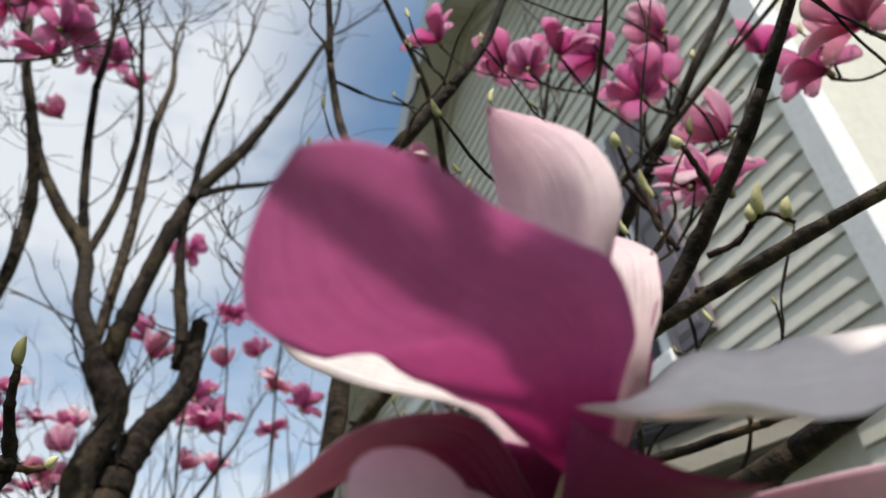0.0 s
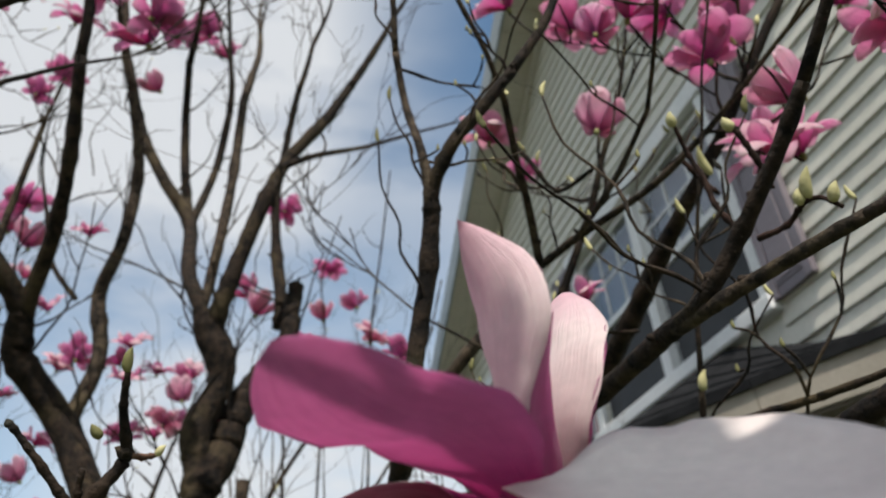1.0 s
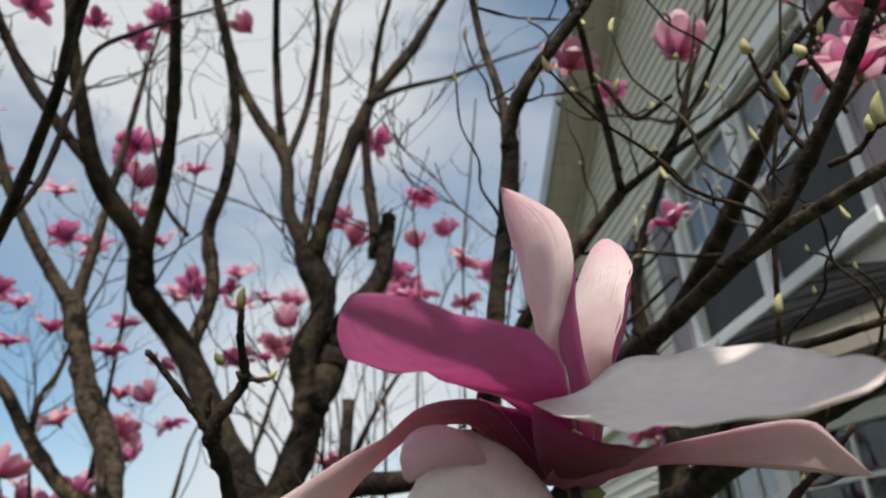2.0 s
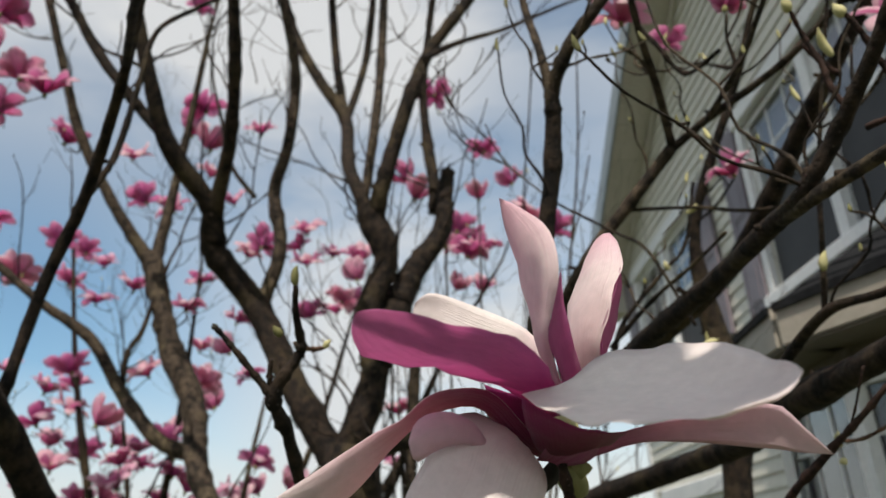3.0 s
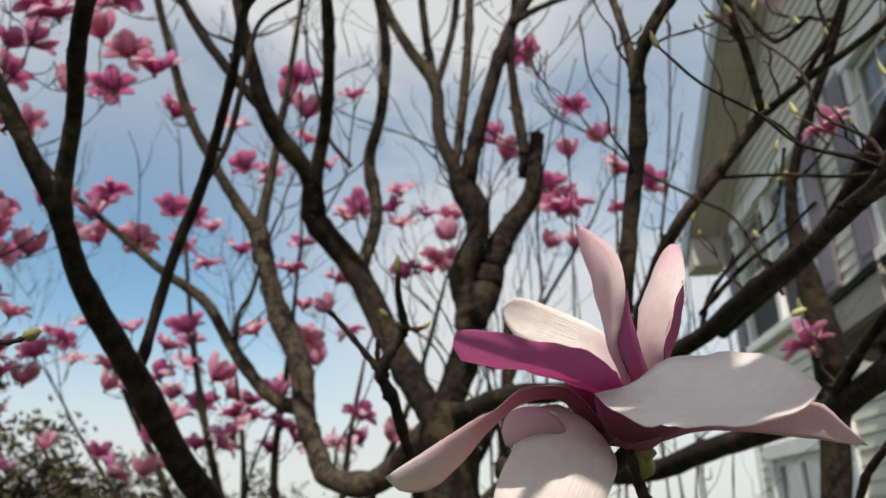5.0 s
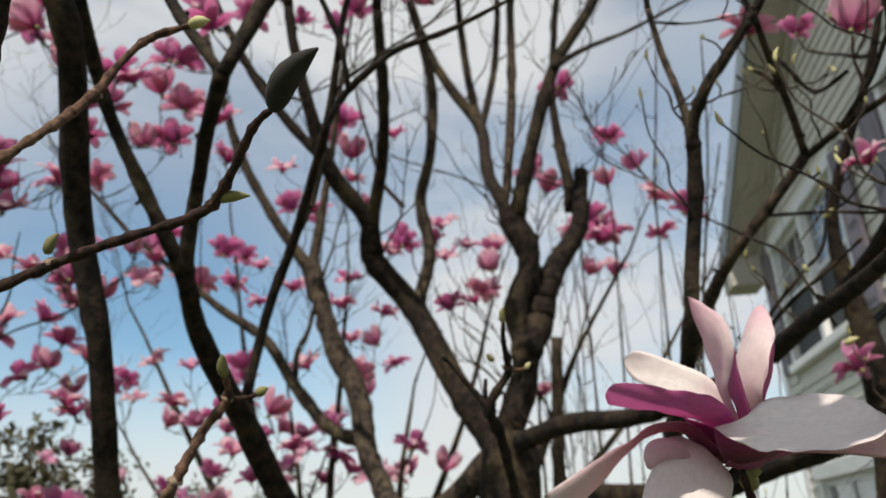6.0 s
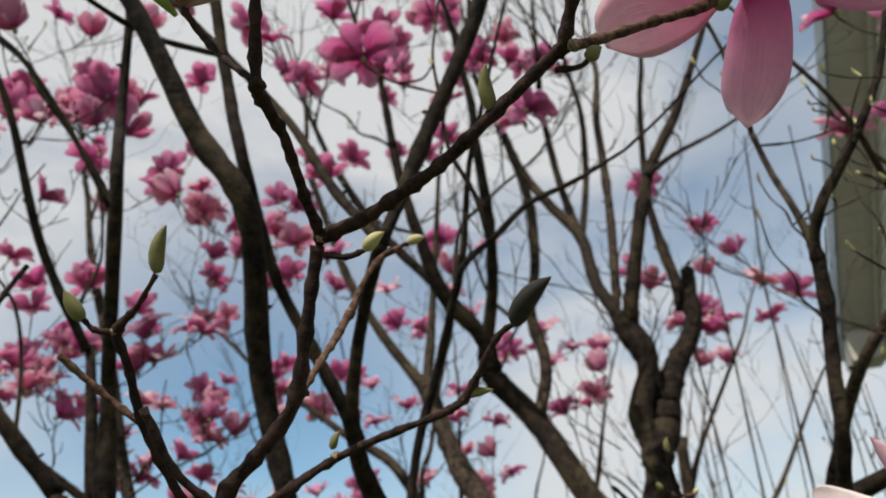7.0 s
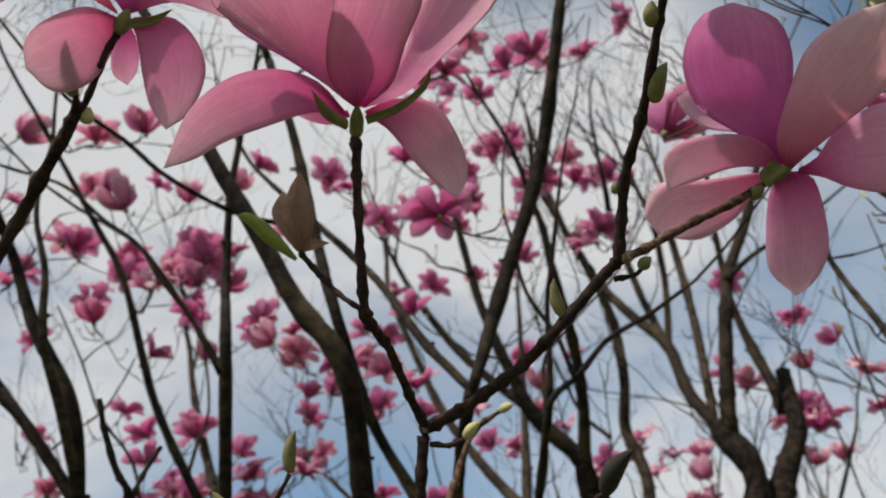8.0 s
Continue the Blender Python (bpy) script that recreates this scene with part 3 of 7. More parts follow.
def sash_window(s0, s1, z0, z1, name="window"):
    """A twin window: outer casing, mullion, two sashes with muntins, panes, pale backing and dark lower screens."""
    w = new(name)
    w.parent = house
    tagged(w, "white twin sash window with grilles")
    for a, b, c, d in ((s0 - 0.09, s0, z0 - 0.08, z1 + 0.10), (s1, s1 + 0.09, z0 - 0.08, z1 + 0.10)):
        bm = bmesh.new()
        box(bm, a, b, -0.02, 0.045, c, d, 0.006)
        house_part("casing", bm, TRIM, w)
    bm = bmesh.new()
    box(bm, s0 - 0.12, s1 + 0.12, -0.02, 0.065, z1, z1 + 0.14, 0.01)
    house_part("head_trim", bm, TRIM, w)
    bm = bmesh.new()
    box(bm, s0 - 0.12, s1 + 0.12, -0.02, 0.085, z0 - 0.10, z0, 0.012)
    house_part("sill", bm, TRIM, w)
    sm = (s0 + s1) / 2
    bm = bmesh.new()
    box(bm, sm - 0.055, sm + 0.055, -0.03, 0.04, z0, z1, 0.005)
    house_part("mullion", bm, TRIM, w)
    for a, b in ((s0, sm - 0.055), (sm + 0.055, s1)):
        zm = (z0 + z1) / 2
        for lower, (c, d) in ((True, (z0, zm)), (False, (zm, z1))):
            o = -0.045 if lower else -0.02
            bm = bmesh.new()
            for q in ((a, a + 0.05, c, d), (b - 0.05, b, c, d), (a + 0.05, b - 0.05, c, c + 0.05), (a + 0.05, b - 0.05, d - 0.05, d)):
                box(bm, q[0], q[1], o - 0.03, o + 0.01, q[2], q[3])
            house_part("sash", bm, TRIM, w)
            bm = bmesh.new()
            box(bm, a + 0.045, b - 0.045, o - 0.016, o - 0.010, c + 0.045, d - 0.045)
            pane = house_part("pane", bm, GLASS, w)
            pane.visible_shadow = False
            bm = bmesh.new()
            for k in (1, 2):
                x = a + 0.05 + (b - a - 0.1) * k / 3
                box(bm, x - 0.009, x + 0.009, o - 0.024, o - 0.004, c + 0.05, d - 0.05)
            x = (c + d) / 2
            box(bm, a + 0.05, b - 0.05, o - 0.0235, o - 0.0045, x - 0.009, x + 0.009)
            house_part("muntin", bm, TRIM, w)
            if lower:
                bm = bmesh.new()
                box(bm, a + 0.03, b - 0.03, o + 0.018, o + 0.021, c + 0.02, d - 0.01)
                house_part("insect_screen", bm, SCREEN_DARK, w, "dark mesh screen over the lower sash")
        # sheet behind the sashes, its colour carrying the sky's reflection
        bm = bmesh.new()
        box(bm, a, b, -0.17, -0.15, z0, z1)
        house_part("backing_sheet", bm, PANE_BACKING, w, "pale sheet behind the sashes, toned for the sky mirrored in the glass")
    return w


for q in WINDOWS:
    sash_window(*q)


def porch_window(s0, s1, z0, z1):
    """A wide plain window: casing, deep head, three sashes without grilles, a pale sheet behind each."""
    w = new("window")
    w.parent = house
    tagged(w, "wide white window with pale blue glass")
    for a, b in ((s0 - 0.09, s0), (s1, s1 + 0.09)):
        bm = bmesh.new()
        box(bm, a, b, -0.02, 0.045, z0 - 0.08, z1 + 0.10, 0.006)
        house_part("casing", bm, TRIM, w)
    bm = bmesh.new()
    box(bm, s0 - 0.13, s1 + 0.13, -0.02, 0.07, z1, z1 + 0.16, 0.012)
    house_part("head_trim", bm, TRIM, w)
    bm = bmesh.new()
    box(bm, s0 - 0.12, s1 + 0.12, -0.02, 0.085, z0 - 0.10, z0, 0.012)
    house_part("sill", bm, TRIM, w)
    ln = (s1 - s0) / 3
    for k in range(3):
        a, b = s0 + ln * k, s0 + ln * (k + 1)
        bm = bmesh.new()
        for q in ((a, a + 0.06, z0, z1), (b - 0.06, b, z0, z1), (a + 0.06, b - 0.06, z0, z0 + 0.06), (a + 0.06, b - 0.06, z1 - 0.06, z1)):
            box(bm, q[0], q[1], -0.05, -0.005, q[2], q[3])
        house_part("sash", bm, TRIM, w)
        bm = bmesh.new()
        box(bm, a + 0.055, b - 0.055, -0.034, -0.028, z0 + 0.055, z1 - 0.055)
        house_part("pane", bm, GLASS, w).visible_shadow = False
        # sheet added behind the pane to give the glass its pale blue tone
        bm = bmesh.new()
        box(bm, a + 0.01, b - 0.01, -0.12, -0.11, z0, z1)
        house_part("backing_sheet", bm, PALE_BACKING, w, "pale blue sheet that gives the glass its tone")


porch_window(*LOW_WINDOW)


def shutter(s0, s1, z0, z1):
    sh = new("shutter")
    sh.parent = house
    tagged(sh, "mauve-grey panelled shutter")
    bm = bmesh.new()
    box(bm, s0, s1, 0.026, 0.056, z0, z1, 0.004)
    house_part("shutter_panel", bm, SHUTTER, sh)
    st = 0.055
    for c, d in ((z0 + st, z0 + (z1 - z0) * 0.46), (z0 + (z1 - z0) * 0.46 + st, z1 - st)):
        bm = bmesh.new()
        for k in range(2):
            m = st + 0.02 * k
            box(bm, s0 + m, s1 - m, 0.050, 0.062 + 0.006 * k, c + 0.02 * k, d - 0.02 * k, 0.004)
        house_part("raised_panel", bm, SHUTTER, sh)
    for k in range(2):
        bm = bmesh.new()
        box(bm, s0, s0 + st if k == 0 else s0 + st, 0.055, 0.066, z0, z1, 0.002) if k == 0 else box(bm, s1 - st, s1, 0.055, 0.066, z0, z1, 0.002)
        house_part("stile", bm, SHUTTER, sh)


for a, b, top in ((5.39, 5.72, 4.90), (6.14, 6.47, 4.84), (8.85, 9.17, 4.84), (2.78, 3.11, 4.90)):
    shutter(a, b, 3.36, top)

# bay under the near window: angled sides, shingled hip roof, fascia and windows
BAY = [(5.55, 0.03), (5.0, 0.60), (3.85, 0.68), (3.0, 0.35), (2.3, 0.03)]
BAY_TOP, BAY_FASCIA = 2.87, 2.66
ridge = [(5.5, 0.03, 3.32), (4.9, 0.03, 3.32), (3.6, 0.03, 3.32), (2.95, 0.03, 3.06), (2.4, 0.03, 2.90)]
edge = [(s, o + 0.10) for s, o in BAY]
for i in range(4):
    lo0, lo1 = edge[i], edge[i + 1]
    hi0, hi1 = ridge[i], ridge[i + 1]
    for k in range(5):
        u0, u1 = k / 5, (k + 1) / 5
        def mix(lo, hi, u):
            return (lo[0] + (hi[0] - lo[0]) * u, lo[1] + (hi[1] - lo[1]) * u, BAY_TOP + (hi[2] - BAY_TOP) * u)
        a, b, c, d = mix(lo0, hi0, u0), mix(lo1, hi1, u0), mix(lo1, hi1, u1), mix(lo0, hi0, u1)
        bm = bmesh.new()
        vs = [bm.verts.new(p) for p in (a, b, c, d)]
        top = [bm.verts.new((p[0], p[1] + 0.004, p[2] + (0.014 if q < 2 else 0.004))) for q, p in enumerate((a, b, c, d))]
        bm.faces.new(vs)
        bm.faces.new(list(reversed(top)))
        for q in range(4):
            r = (q + 1) % 4
            bm.faces.new((vs[q], top[q], top[r], vs[r]))
        bmesh.ops.recalc_face_normals(bm, faces=bm.faces)
        house_part("shingle_course", bm, ROOFING)
for i in range(4):
    (sa, oa), (sb, ob_) = BAY[i], BAY[i + 1]
    d = Vector((sb - sa, ob_ - oa, 0)).normalized()
    nrm = Vector((-d.y, d.x, 0))
    if nrm.y < 0:
        nrm = -nrm
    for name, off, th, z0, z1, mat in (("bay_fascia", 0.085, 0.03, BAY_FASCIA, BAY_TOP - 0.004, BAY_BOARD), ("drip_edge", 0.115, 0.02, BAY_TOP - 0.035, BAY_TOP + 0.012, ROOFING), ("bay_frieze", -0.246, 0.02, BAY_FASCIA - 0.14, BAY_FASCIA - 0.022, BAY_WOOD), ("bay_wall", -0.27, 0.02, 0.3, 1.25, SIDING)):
        bm = bmesh.new()
        p, q = Vector((sa, oa, z0)) + nrm * off, Vector((sb, ob_, z0)) + nrm * off
        prism(bm, [p, q, q + nrm * th, p + nrm * th], (0, 0, z1 - z0))
        house_part(name, bm, mat)
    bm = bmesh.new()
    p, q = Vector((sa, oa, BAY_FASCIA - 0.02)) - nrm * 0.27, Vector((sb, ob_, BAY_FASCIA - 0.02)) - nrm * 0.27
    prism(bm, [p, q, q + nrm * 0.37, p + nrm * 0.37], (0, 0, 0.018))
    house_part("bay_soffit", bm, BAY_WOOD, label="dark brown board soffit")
    # window of this face
    ln = (Vector((sb, ob_)) - Vector((sa, oa))).length
    wz0, wz1 = 1.25, BAY_FASCIA - 0.14
    frame_m = Matrix(((d.x, nrm.x, 0, sa - nrm.x * 0.25), (d.y, nrm.y, 0, oa - nrm.y * 0.25), (0, 0, 1, 0), (0, 0, 0, 1)))
    w = new("bay_window")
    w.parent = house
    w.matrix_basis = frame_m
    tagged(w, "white framed bay window with grilles")
    bm = bmesh.new()
    for q in ((0.0, 0.10, wz0, wz1), (ln - 0.10, ln, wz0, wz1), (0.10, ln - 0.10, wz0, wz0 + 0.09), (0.10, ln - 0.10, wz1 - 0.08, wz1)):
        box(bm, q[0], q[1], -0.03, 0.03, q[2], q[3])
    house_part("window_frame", bm, TRIM, w)
    bm = bmesh.new()
    box(bm, 0.09, ln - 0.09, -0.012, -0.006, wz0 + 0.08, wz1 - 0.07)
    house_part("pane", bm, GLASS, w).visible_shadow = False
    nv = max(2, int(ln / 0.32))
    bm = bmesh.new()
    for k in range(1, nv):
        x = 0.1 + (ln - 0.2) * k / nv
        box(bm, x - 0.011, x + 0.011, -0.02, 0.004, wz0 + 0.09, wz1 - 0.08)
    for k in range(1, 4):
        x = wz0 + (wz1 - wz0) * k / 4
        box(bm, 0.1, ln - 0.1, -0.0195, 0.0035, x - 0.011, x + 0.011)
    house_part("muntin", bm, TRIM, w)
    # dark sheet right behind the pane; its colour stands in for an unlit room
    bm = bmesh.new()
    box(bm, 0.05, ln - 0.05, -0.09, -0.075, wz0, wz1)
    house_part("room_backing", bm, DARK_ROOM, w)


# ---- flowers ----
def flower_mesh(name, seed, open_, n_outer=6, n_inner=3, length=0.078, mats=None):
    """A magnolia flower of nine tepals on its base at the origin, opening upwards."""
    rng = random.Random(seed)
    bm = bmesh.new()
    for ring, count in ((0, n_outer), (1, n_inner)):
        for k in range(count):
            ang = 2 * math.pi * (k + 0.5 * ring) / count + rng.uniform(-0.25, 0.25)
            op = max(0.05, (open_ if ring == 0 else open_ * 0.45) + rng.uniform(-0.18, 0.28) * open_)
            ln = length * rng.uniform(0.85, 1.12) * (1 if ring == 0 else 0.95)
            wd = ln * rng.uniform(0.21, 0.29)
            out = np.array((math.cos(ang), math.sin(ang), 0.0))
            side = np.array((-math.sin(ang), math.cos(ang), 0.0))
            up = np.array((0, 0, 1.0))
            spine = []
            tilt, p = 0.9 - 0.5 * op, np.zeros(3) + out * 0.004
            for s in range(7):
                spine.append(p.copy())
                th = 1.25 - 1.25 * op * (0.45 + s * 0.16) + 0.15 * math.sin(s)
                if op < 0.5:
                    th = 0.85 + s * 0.13 - op * 0.6
                p = p + (out * math.cos(th) + up * math.sin(th)) * ln / 6
            prof = [0.22, 0.5, 0.8, 1.0, 1.04, 0.86, 0.16]
            tw = rng.uniform(-0.25, 0.25)
            ea = [c - side * wd * w + up * wd * w * tw for c, w in zip(spine, prof)]
            eb = [c + side * wd * w - up * wd * w * tw for c, w in zip(spine, prof)]
            tepal_sheet(bm, ea, eb, bulge=rng.uniform(0.10, 0.24), rows=9, cols=5, thick=0.0006, seed=seed * 10 + k, inner=0, outer=1)
    n0 = len(bm.faces)
    bud_mesh(bm, (0, 0, 0), (0, 0, length * 0.28), 0.006, 2, 0.0, 6)
    bud_mesh(bm, (0, 0, -0.012), (0, 0, 0.006), 0.0055, 3, 0.0, 6)
    me = bpy.data.meshes.new(name)
    bm.to_mesh(me)
    bm.free()
    for m in mats:
        me.materials.append(m)
    me.polygons.foreach_set("use_smooth", [True] * len(me.polygons))
    return me


FLOWERS = [flower_mesh("magnolia_flower", s, o, mats=[SHELL if s % 2 else PINK, (ROSE, PINK)[s % 3 == 0], BUD_PALE, BUD_GREEN]) for s, o in ((1, 0.5), (2, 0.75), (3, 0.9), (4, 1.15), (5, 0.8), (6, 0.25), (7, 1.0), (8, 0.62))]

# ---- trees ----
old_tree = thing("magnolia_tree", (-0.84, 1.79, 0.0), "old many-stemmed saucer magnolia in pink bloom, branches nearly leafless", "tree")
left_tree = thing("magnolia_tree", (-0.85, 0.55, 0.0), "saucer magnolia with slender dark stems and pink flowers", "tree")
near_tree = thing("magnolia_tree", (0.16, 1.92, 0.0), "grey-barked magnolia stem growing close to the house", "tree")
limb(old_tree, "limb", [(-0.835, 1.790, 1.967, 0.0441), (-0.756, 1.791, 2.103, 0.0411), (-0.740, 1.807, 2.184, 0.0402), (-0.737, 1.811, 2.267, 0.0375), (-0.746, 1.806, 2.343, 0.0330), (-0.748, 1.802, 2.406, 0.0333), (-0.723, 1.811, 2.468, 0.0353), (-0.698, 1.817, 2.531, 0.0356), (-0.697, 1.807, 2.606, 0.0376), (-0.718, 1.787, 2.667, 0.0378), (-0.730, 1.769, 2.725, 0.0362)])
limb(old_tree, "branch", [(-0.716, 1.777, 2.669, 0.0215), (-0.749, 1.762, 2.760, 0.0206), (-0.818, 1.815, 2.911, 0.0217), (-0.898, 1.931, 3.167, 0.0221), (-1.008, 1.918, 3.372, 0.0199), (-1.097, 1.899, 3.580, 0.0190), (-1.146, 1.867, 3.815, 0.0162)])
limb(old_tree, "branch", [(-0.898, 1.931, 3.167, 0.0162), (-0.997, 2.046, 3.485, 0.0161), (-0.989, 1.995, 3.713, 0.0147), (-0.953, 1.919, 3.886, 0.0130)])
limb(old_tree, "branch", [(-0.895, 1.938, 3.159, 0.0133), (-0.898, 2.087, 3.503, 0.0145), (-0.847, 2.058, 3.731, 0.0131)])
limb(old_tree, "branch", [(-0.737, 1.767, 2.740, 0.0128), (-0.707, 1.776, 2.964, 0.0159), (-0.693, 1.805, 3.210, 0.0152), (-0.677, 1.816, 3.536, 0.0145)], BARK_PALE)
limb(old_tree, "branch", [(-0.716, 1.791, 2.669, 0.0267), (-0.676, 1.756, 2.749, 0.0253), (-0.622, 1.742, 2.883, 0.0229), (-0.553, 1.742, 3.063, 0.0220), (-0.491, 1.762, 3.211, 0.0185), (-0.392, 1.804, 3.368, 0.0175), (-0.313, 1.833, 3.519, 0.0138)])
limb(old_tree, "branch", [(-0.509, 1.731, 3.156, 0.0117), (-0.413, 1.785, 3.220, 0.0092), (-0.282, 1.852, 3.272, 0.0066), (-0.161, 1.902, 3.328, 0.0054)])
limb(old_tree, "cut_limb", [(-0.81, 1.80, 2.02, 0.042), (-0.728, 1.803, 2.214, 0.0402), (-0.717, 1.835, 2.294, 0.0428), (-0.700, 1.864, 2.367, 0.0454), (-0.687, 1.888, 2.448, 0.0446), (-0.665, 1.912, 2.519, 0.0401), (-0.630, 1.943, 2.593, 0.0354), (-0.593, 1.972, 2.657, 0.0323), (-0.573, 1.986, 2.707, 0.0308), (-0.564, 1.991, 2.798, 0.0257), (-0.552, 1.994, 2.889, 0.0242)])
limb(old_tree, "branch", [(-0.614, 2.016, 2.773, 0.0207), (-0.608, 2.014, 2.874, 0.0195), (-0.628, 2.023, 3.035, 0.0187), (-0.630, 2.010, 3.244, 0.0132), (-0.578, 1.972, 3.489, 0.0119), (-0.529, 1.930, 3.637, 0.0104)])
limb(old_tree, "limb", [(-0.835, 1.790, 1.967, 0.0441), (-0.972, 1.780, 2.196, 0.0406), (-1.117, 1.781, 2.465, 0.0407), (-1.191, 1.651, 2.626, 0.0364), (-1.156, 1.581, 2.726, 0.0269)])
limb(old_tree, "branch", [(-1.178, 1.636, 2.647, 0.0311), (-1.158, 1.571, 2.741, 0.0294), (-1.190, 1.422, 2.873, 0.0273), (-1.174, 1.308, 3.027, 0.0219), (-1.162, 1.215, 3.217, 0.0169), (-1.151, 1.172, 3.342, 0.0145)])
limb(old_tree, "branch", [(-1.177, 1.637, 2.647, 0.0285), (-1.135, 1.578, 2.738, 0.0230), (-1.029, 1.489, 2.871, 0.0198), (-0.930, 1.372, 3.024, 0.0179), (-0.848, 1.236, 3.227, 0.0150)])
limb(old_tree, "branch", [(-1.192, 1.406, 2.891, 0.0161), (-1.297, 1.324, 3.056, 0.0163), (-1.378, 1.261, 3.207, 0.0153), (-1.435, 1.180, 3.382, 0.0128)])
limb(old_tree, "branch", [(-1.127, 1.806, 2.483, 0.0239), (-1.085, 1.840, 2.680, 0.0220), (-1.114, 1.837, 2.892, 0.0213), (-1.058, 1.830, 3.070, 0.0188), (-1.023, 1.805, 3.320, 0.0177), (-1.025, 1.719, 3.577, 0.0163)], BARK_PALE)
limb(old_tree, "branch", [(-1.154, 1.786, 2.859, 0.0084), (-1.233, 1.758, 2.984, 0.0071), (-1.273, 1.735, 3.173, 0.0059)])
limb(old_tree, "limb", [(-0.835, 1.790, 1.967, 0.0441), (-1.079, 1.837, 1.825, 0.0384), (-1.33, 1.93, 1.85, 0.037), (-1.450, 2.001, 1.953, 0.0355), (-1.530, 2.042, 2.060, 0.0389), (-1.586, 2.088, 2.167, 0.0424), (-1.625, 2.120, 2.250, 0.0435), (-1.683, 2.147, 2.356, 0.0469), (-1.764, 2.159, 2.472, 0.0483), (-1.836, 2.173, 2.603, 0.0406), (-1.898, 2.192, 2.754, 0.0396), (-1.958, 2.203, 2.914, 0.0407), (-1.986, 2.200, 2.971, 0.0362)], BARK_PALE)
limb(old_tree, "branch", [(-1.966, 2.230, 2.794, 0.0353), (-2.028, 2.235, 2.961, 0.0308), (-2.141, 2.137, 3.191, 0.0239), (-2.228, 1.982, 3.492, 0.0221), (-2.254, 1.871, 3.772, 0.0185), (-2.252, 1.732, 4.069, 0.0166)], BARK_PALE)
limb(old_tree, "branch", [(-1.964, 2.232, 2.794, 0.0318), (-2.005, 2.254, 2.968, 0.0273), (-1.995, 2.287, 3.189, 0.0225), (-1.940, 2.287, 3.491, 0.0173), (-1.846, 2.248, 3.835, 0.0137), (-1.786, 2.226, 4.087, 0.0099)], BARK_PALE)
limb(old_tree, "branch", [(-1.627, 2.129, 2.111, 0.0302), (-1.750, 2.074, 2.177, 0.0259), (-1.896, 2.026, 2.364, 0.0236), (-2.018, 1.979, 2.559, 0.0226), (-2.182, 1.885, 2.699, 0.0179), (-2.327, 1.787, 2.849, 0.0148), (-2.485, 1.616, 3.038, 0.0114)], BARK_PALE)
limb(old_tree, "branch", [(-1.893, 2.032, 2.354, 0.0126), (-1.900, 2.050, 2.501, 0.0113), (-1.886, 2.099, 2.601, 0.0099), (-1.901, 2.161, 2.762, 0.0086)])
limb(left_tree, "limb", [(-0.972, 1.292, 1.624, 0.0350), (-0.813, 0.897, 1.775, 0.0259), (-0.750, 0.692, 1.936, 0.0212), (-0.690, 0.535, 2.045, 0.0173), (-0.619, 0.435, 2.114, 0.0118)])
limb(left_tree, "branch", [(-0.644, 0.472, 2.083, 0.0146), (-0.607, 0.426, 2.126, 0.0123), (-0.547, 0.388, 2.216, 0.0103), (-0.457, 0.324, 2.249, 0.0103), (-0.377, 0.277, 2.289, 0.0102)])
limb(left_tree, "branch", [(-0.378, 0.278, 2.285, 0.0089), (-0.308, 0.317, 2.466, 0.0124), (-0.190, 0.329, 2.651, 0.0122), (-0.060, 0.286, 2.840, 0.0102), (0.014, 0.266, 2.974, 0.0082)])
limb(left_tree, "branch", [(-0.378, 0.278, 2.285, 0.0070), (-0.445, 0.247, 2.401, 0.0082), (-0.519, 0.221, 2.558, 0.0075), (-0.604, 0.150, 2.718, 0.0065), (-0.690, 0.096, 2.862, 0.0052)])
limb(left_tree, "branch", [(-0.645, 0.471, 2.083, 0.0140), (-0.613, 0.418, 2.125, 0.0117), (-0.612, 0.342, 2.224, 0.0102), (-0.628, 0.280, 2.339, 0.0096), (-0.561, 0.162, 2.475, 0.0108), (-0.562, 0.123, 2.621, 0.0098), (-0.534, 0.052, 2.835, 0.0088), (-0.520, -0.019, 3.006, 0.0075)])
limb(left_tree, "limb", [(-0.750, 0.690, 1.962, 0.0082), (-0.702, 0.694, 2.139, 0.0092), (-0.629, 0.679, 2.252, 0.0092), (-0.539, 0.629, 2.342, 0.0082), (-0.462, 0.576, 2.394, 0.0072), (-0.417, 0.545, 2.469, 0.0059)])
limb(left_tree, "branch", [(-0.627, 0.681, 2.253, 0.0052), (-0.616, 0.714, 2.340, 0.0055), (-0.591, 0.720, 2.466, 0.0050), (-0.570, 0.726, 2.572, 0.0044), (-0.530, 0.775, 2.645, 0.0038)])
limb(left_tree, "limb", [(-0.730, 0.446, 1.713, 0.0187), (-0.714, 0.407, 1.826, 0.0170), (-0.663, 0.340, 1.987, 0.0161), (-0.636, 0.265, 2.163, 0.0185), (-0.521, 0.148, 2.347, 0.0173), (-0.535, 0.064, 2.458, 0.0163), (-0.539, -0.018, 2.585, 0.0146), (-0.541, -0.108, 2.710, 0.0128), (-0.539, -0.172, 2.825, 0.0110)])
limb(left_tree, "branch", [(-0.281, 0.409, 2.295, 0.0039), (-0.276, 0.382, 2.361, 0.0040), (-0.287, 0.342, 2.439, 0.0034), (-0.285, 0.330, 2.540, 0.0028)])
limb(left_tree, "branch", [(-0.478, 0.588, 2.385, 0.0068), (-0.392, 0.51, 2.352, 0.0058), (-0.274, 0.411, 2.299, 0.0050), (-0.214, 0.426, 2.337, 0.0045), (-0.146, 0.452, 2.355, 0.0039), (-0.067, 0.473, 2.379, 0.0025)])
